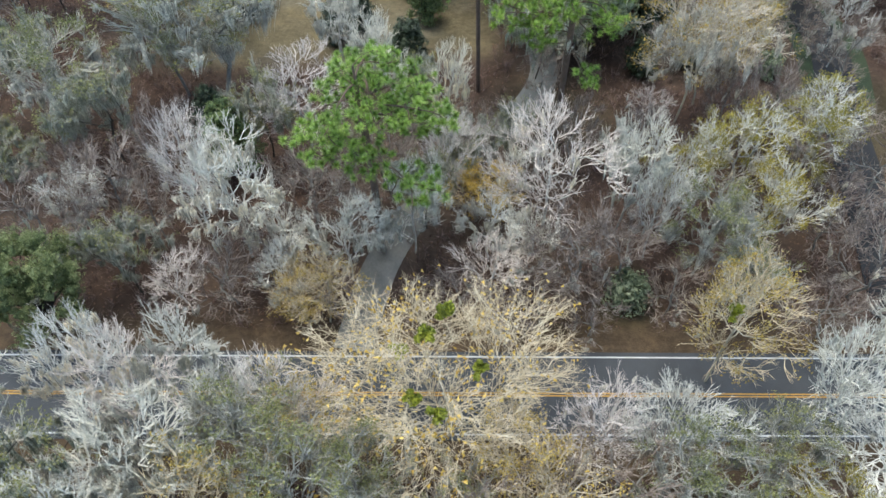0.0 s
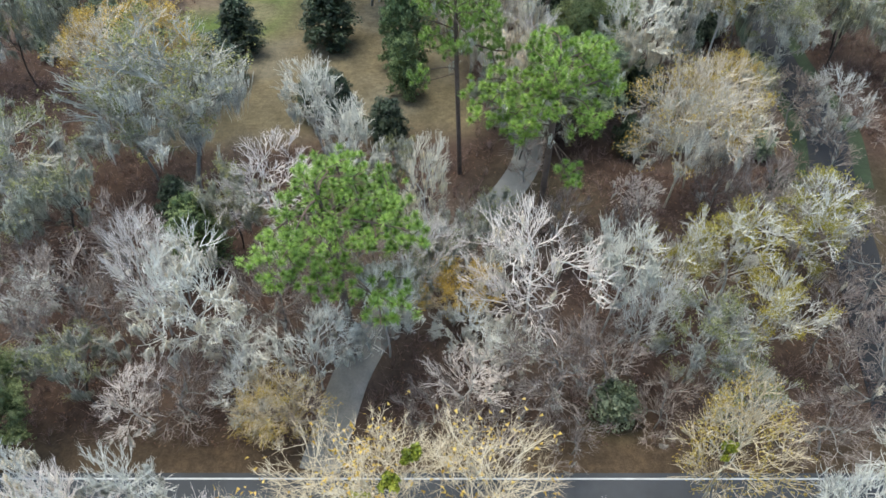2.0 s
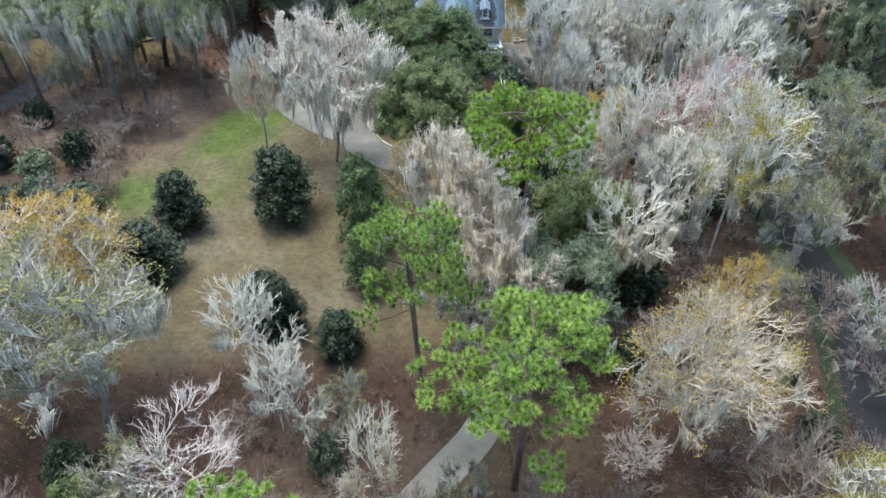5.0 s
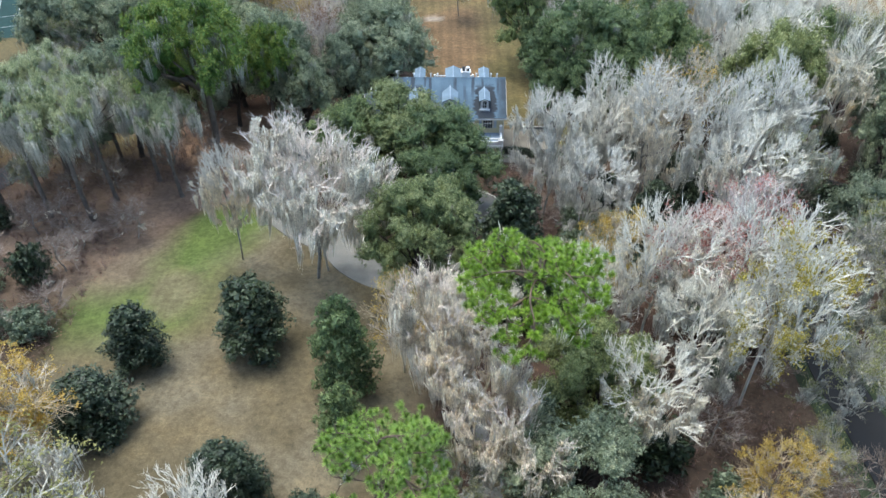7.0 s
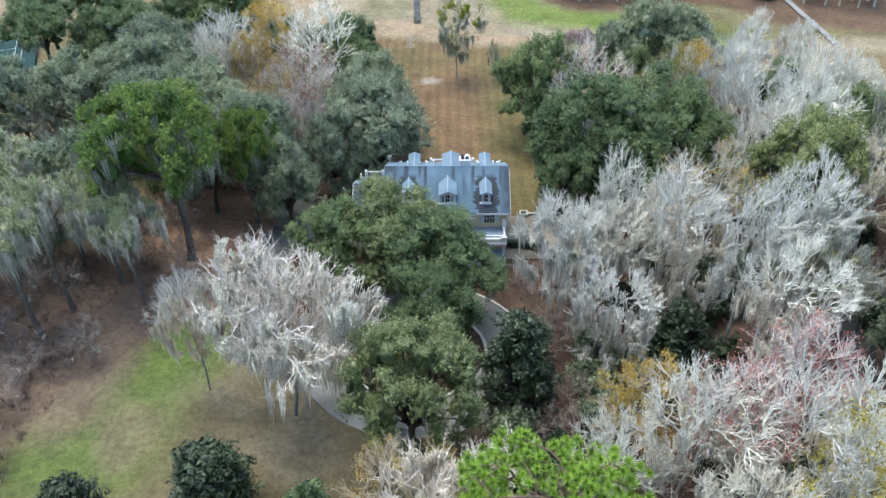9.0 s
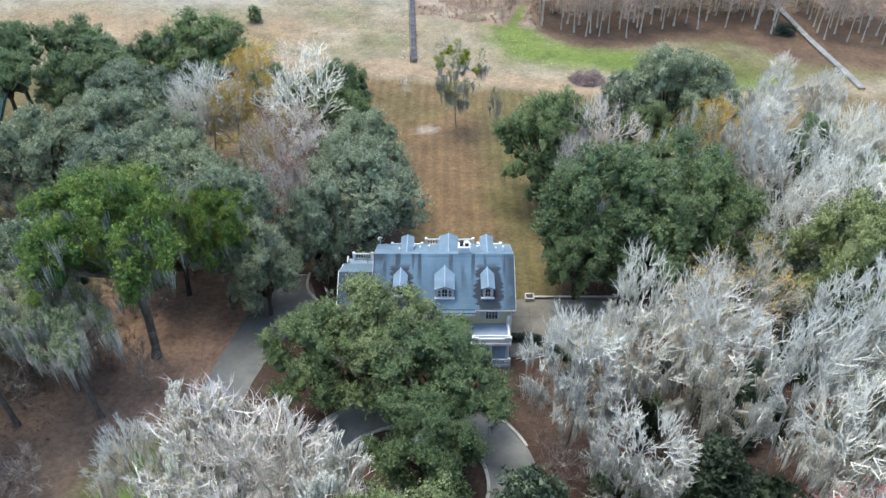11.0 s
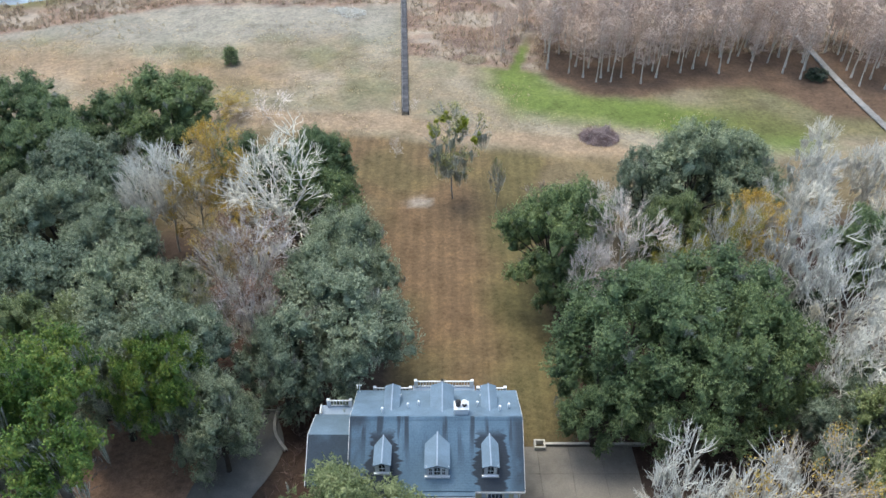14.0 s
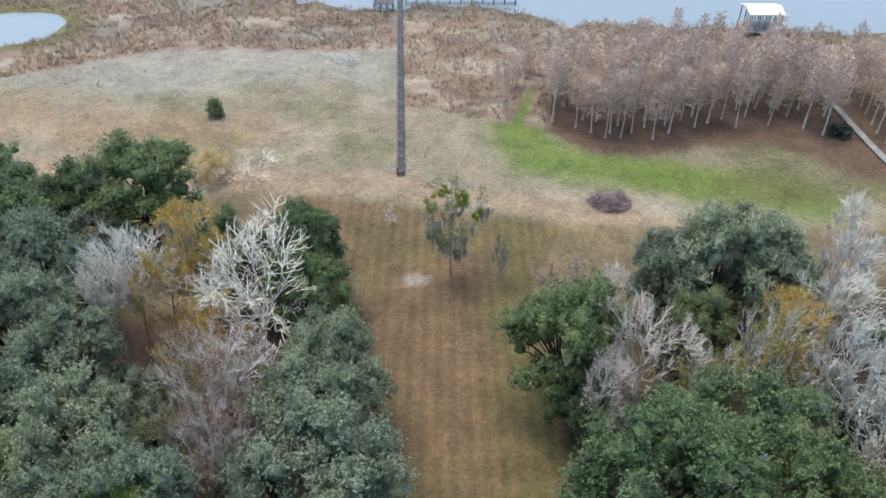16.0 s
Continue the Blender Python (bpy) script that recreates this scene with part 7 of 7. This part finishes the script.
# ---- walkways ----
def walkway(name, line, half, height, mat, label, rail=False, gap=3.0):
    line = np.asarray(line, float)
    e = tagged(empty(name, line[0, 0], line[0, 1], float(land(*line[0]))), label, "boardwalk")
    inv = e.matrix_basis.inverted()
    d = unit(np.gradient(line, axis=0))
    nrm = np.stack([-d[:, 1], d[:, 0]], 1)
    rng = np.random.default_rng(4)
    n = int(np.sum(np.linalg.norm(np.diff(line, axis=0), axis=1)) / 0.28)
    t = np.linspace(0, len(line) - 1.001, n)
    i = t.astype(int)
    c = line[i] + (line[i + 1] - line[i]) * (t - i)[:, None]
    dd, nn = d[i], nrm[i]
    z = land(c[:, 0], c[:, 1]) + height + rng.normal(0, 0.008, n)
    w = half * rng.uniform(0.97, 1.03, n)[:, None]
    vs = []
    for s, u, dz in ((-1, -1, 0), (1, -1, 0), (1, 1, 0), (-1, 1, 0), (-1, -1, -0.05), (1, -1, -0.05), (1, 1, -0.05), (-1, 1, -0.05)):
        p = c + nn * w * s + dd * 0.12 * u
        vs.append(np.concatenate([p, (z + dz)[:, None]], 1))
    v = np.stack(vs, 1).reshape(-1, 3)
    q = np.array([[0, 1, 2, 3], [0, 4, 5, 1], [1, 5, 6, 2], [2, 6, 7, 3], [3, 7, 4, 0]])
    f = ((np.arange(n) * 8)[:, None, None] + q[None]).reshape(-1, 4)
    o = tagged(new("deck", mesh_of("deck", v, [f], mat)), "weathered deck boards", kind="stuff")
    o.parent, o.matrix_parent_inverse = e, inv
    for s in (-1, 1):
        zz = land(line[:, 0], line[:, 1])[:, None]
        p = np.concatenate([line + nrm * half * 0.85 * s, zz + height - 0.17], 1)
        vv, ff = rods(p[:-1], p[1:], 0.09, 0.09, 4)
        o = new("stringer", mesh_of("stringer", vv, [ff], mat))
        o.parent, o.matrix_parent_inverse = e, inv
        if rail and s > 0:
            p2 = p + np.array([0, 0, 1.05])
            vv, ff = rods(p2[:-1], p2[1:], 0.05, 0.05, 4)
            o = new("handrail", mesh_of("handrail", vv, [ff], WOOD_GREY))
            o.parent, o.matrix_parent_inverse = e, inv
    m = int(np.sum(np.linalg.norm(np.diff(line, axis=0), axis=1)) / gap)
    for k in np.linspace(0, len(line) - 1.001, m):
        j = int(k)
        c0 = line[j] + (line[j + 1] - line[j]) * (k - j)
        for s in (-1, 1):
            p = c0 + nrm[j] * half * 0.95 * s
            zz = float(land(*p))
            top = zz + height + (1.0 if rail and s > 0 else 0.12)
            o = part("post", boxes((p[0] - 0.08, p[1] - 0.08, zz - 1.2, p[0] + 0.08, p[1] + 0.08, top)), mat, e)
            o.matrix_parent_inverse = inv
    return e


walkway("boardwalk", np.stack([np.linspace(0.55, -3.6, 30), np.linspace(223.4, 312, 30)], 1), 0.68, 0.75, WOOD_DARK, "long dark weathered boardwalk to the lake", True)
walkway("plank_walk", arc_path([(92.7, 211), (92.5, 216.5), (91.5, 226), (90.7, 236), (90.3, 246), (90.0, 257), (89.4, 270), (87.0, 284)], 2.0), 0.7, 0.45, WOOD_GREY, "pale grey plank walk through the cypresses")


# ---- boathouse and dock at the shore ----
def boathouse():
    x0, x1, y0, y1 = 82.6, 91.4, 285.5, 293.0
    e = tagged(empty("boathouse", 87, 289, -16.5), "open timber boathouse with white tin roof", "boathouse")
    inv = e.matrix_basis.inverted()
    def p(nm, bm, mat, lab=""):
        o = part(nm, bm, mat, e, lab)
        o.matrix_parent_inverse = inv
        return o
    bm = bmesh.new()
    ym = (y0 + y1) / 2
    sheet_roof(bm, x0, x1, y0, ym, -10.6, -9.7, 0.08)
    sheet_roof(bm, x0, x1, y1, ym, -10.6, -9.7, 0.08)
    p("roof", bm, TIN, "white corrugated tin roof")
    for x in np.linspace(x0 + 0.4, x1 - 0.4, 5):
        for y in (y0 + 0.5, ym, y1 - 0.5):
            p("post", boxes((x - 0.11, y - 0.11, -18.2, x + 0.11, y + 0.11, -10.65)), WOOD_GREY)
    for x in np.linspace(x0 + 0.4, x1 - 0.4, 5)[:-1]:
        for s in (0, 2.1):
            v, f = rods(np.array([[x + (2.1 - s), y0 + 0.5, -15.0]]), np.array([[x + s, y0 + 0.5, -11.0]]), 0.06, 0.06, 4)
            o = new("brace", mesh_of("brace", v, [f], WOOD_GREY))
            o.parent, o.matrix_parent_inverse = e, inv
    p("deck", boxes((x0, y0, -15.2, x1, y1, -15.0)), WOOD_GREY)
    p("beam", boxes((x0 + 0.1, y0 + 0.4, -10.9, x1 - 0.1, y0 + 0.6, -10.66)), WOOD_GREY)
    return e


boathouse()


def dock_platform(name, x0, y0, x1, y1, z, mat, label, posts):
    e = tagged(empty(name, (x0 + x1) / 2, (y0 + y1) / 2, -17), label, "dock")
    inv = e.matrix_basis.inverted()
    for y in np.arange(y0, y1 - 0.1, 0.3):
        o = part("board", boxes((x0, y, z - 0.06, x1, y + 0.27, z)), mat, e)
        o.matrix_parent_inverse = inv
    for x in np.linspace(x0 + 0.2, x1 - 0.2, posts):
        for y in (y0 + 0.2, y1 - 0.2):
            o = part("post", boxes((x - 0.1, y - 0.1, -18.4, x + 0.1, y + 0.1, z + 0.6)), WOOD_DARK, e)
            o.matrix_parent_inverse = inv
    return e


dock_platform("landing_dock", -10.2, 302.0, -4.8, 306.0, -14.8, WOOD_DARK, "dark timber landing on posts at the shore", 4)
dock_platform("long_dock", -2.0, 307.2, 28.0, 309.4, -15.2, WOOD_GREY, "long pale timber dock along the water", 11)
dock_platform("pond_dock", -106, 282.2, -101.5, 283.8, -15.7, WOOD_DARK, "small dark timber dock in the pond", 3)

# ---- neighbouring house among the western trees ----
def neighbour_house():
    z = float(land(-64, 151)) - 0.05
    e = tagged(empty("house", -64, 151, z), "low house with weathered grey roof behind mossy trees", "house")
    x0, x1, y0, y1 = -6.4, 6.4, -4.4, 4.4
    wall = part("wall", boxes((x0, y0, -0.3, x1, y1, 3.0), bevel=0.02), CREAM, e)
    bm = bmesh.new()
    o = 0.55
    eaves = [bm.verts.new(p) for p in ((x0 - o, y0 - o, 2.9), (x1 + o, y0 - o, 2.9), (x1 + o, y1 + o, 2.9), (x0 - o, y1 + o, 2.9))]
    ridge = [bm.verts.new((x0 + 3.2, 0, 5.4)), bm.verts.new((x1 - 3.2, 0, 5.4))]
    for q in ((eaves[0], eaves[1], ridge[1], ridge[0]), (eaves[2], eaves[3], ridge[0], ridge[1]), (eaves[1], eaves[2], ridge[1]), (eaves[3], eaves[0], ridge[0])):
        bm.faces.new(q)
    g = bmesh.ops.solidify(bm, geom=bm.faces[:], thickness=0.14)
    part("roof", bm, ROOF_GREY, e, "weathered grey shingle roof")
    for d in ((x0 - o, y0 - o - 0.08, 2.74, x1 + o, y0 - o, 2.95), (x0 - o, y1 + o, 2.74, x1 + o, y1 + o + 0.08, 2.95), (x1 + o, y0 - o, 2.74, x1 + o + 0.08, y1 + o, 2.95), (x0 - o - 0.08, y0 - o, 2.74, x0 - o, y1 + o, 2.95)):
        part("fascia", boxes(d, bevel=0.01), WHITE, e, "white fascia board")
    for y in (-2.2, 2.0):
        w = part("window", boxes((x1, y - 0.6, 0.9, x1 + 0.05, y + 0.6, 2.2), bevel=0.01), WHITE, e, "white framed window")
        part("pane", boxes((x1 + 0.03, y - 0.5, 1.0, x1 + 0.06, y + 0.5, 2.1)), GLASS, w)
    return e


neighbour_house()

# ---- tennis court ----
ct = tagged(empty("tennis_court"), "faded teal tennis court with white lines", "tennis court", kind="structure")
ct.matrix_basis = pose(-86.4, 201.4, -15.0, 0, 0, 20)
part("court_slab", boxes((-12, -18.9, -1.6, 7, 16, 0.0), bevel=0.05), COURT, ct)
for d in ((4.0, -11.9, 4.1, 11.9), (2.65, -11.9, 2.75, 11.9), (-6.9, -11.9, -6.8, 11.9), (-5.55, -11.9, -5.45, 11.9), (-6.9, -11.95, 4.1, -11.83), (-6.9, 11.83, 4.1, 11.95), (-5.5, -6.45, 2.7, -6.35), (-5.5, 6.35, 2.7, 6.45), (-1.45, -6.4, -1.35, 6.4)):
    part("court_line", boxes((d[0], d[1], -0.05, d[2], d[3], 0.006)), LINE_WHITE, ct)
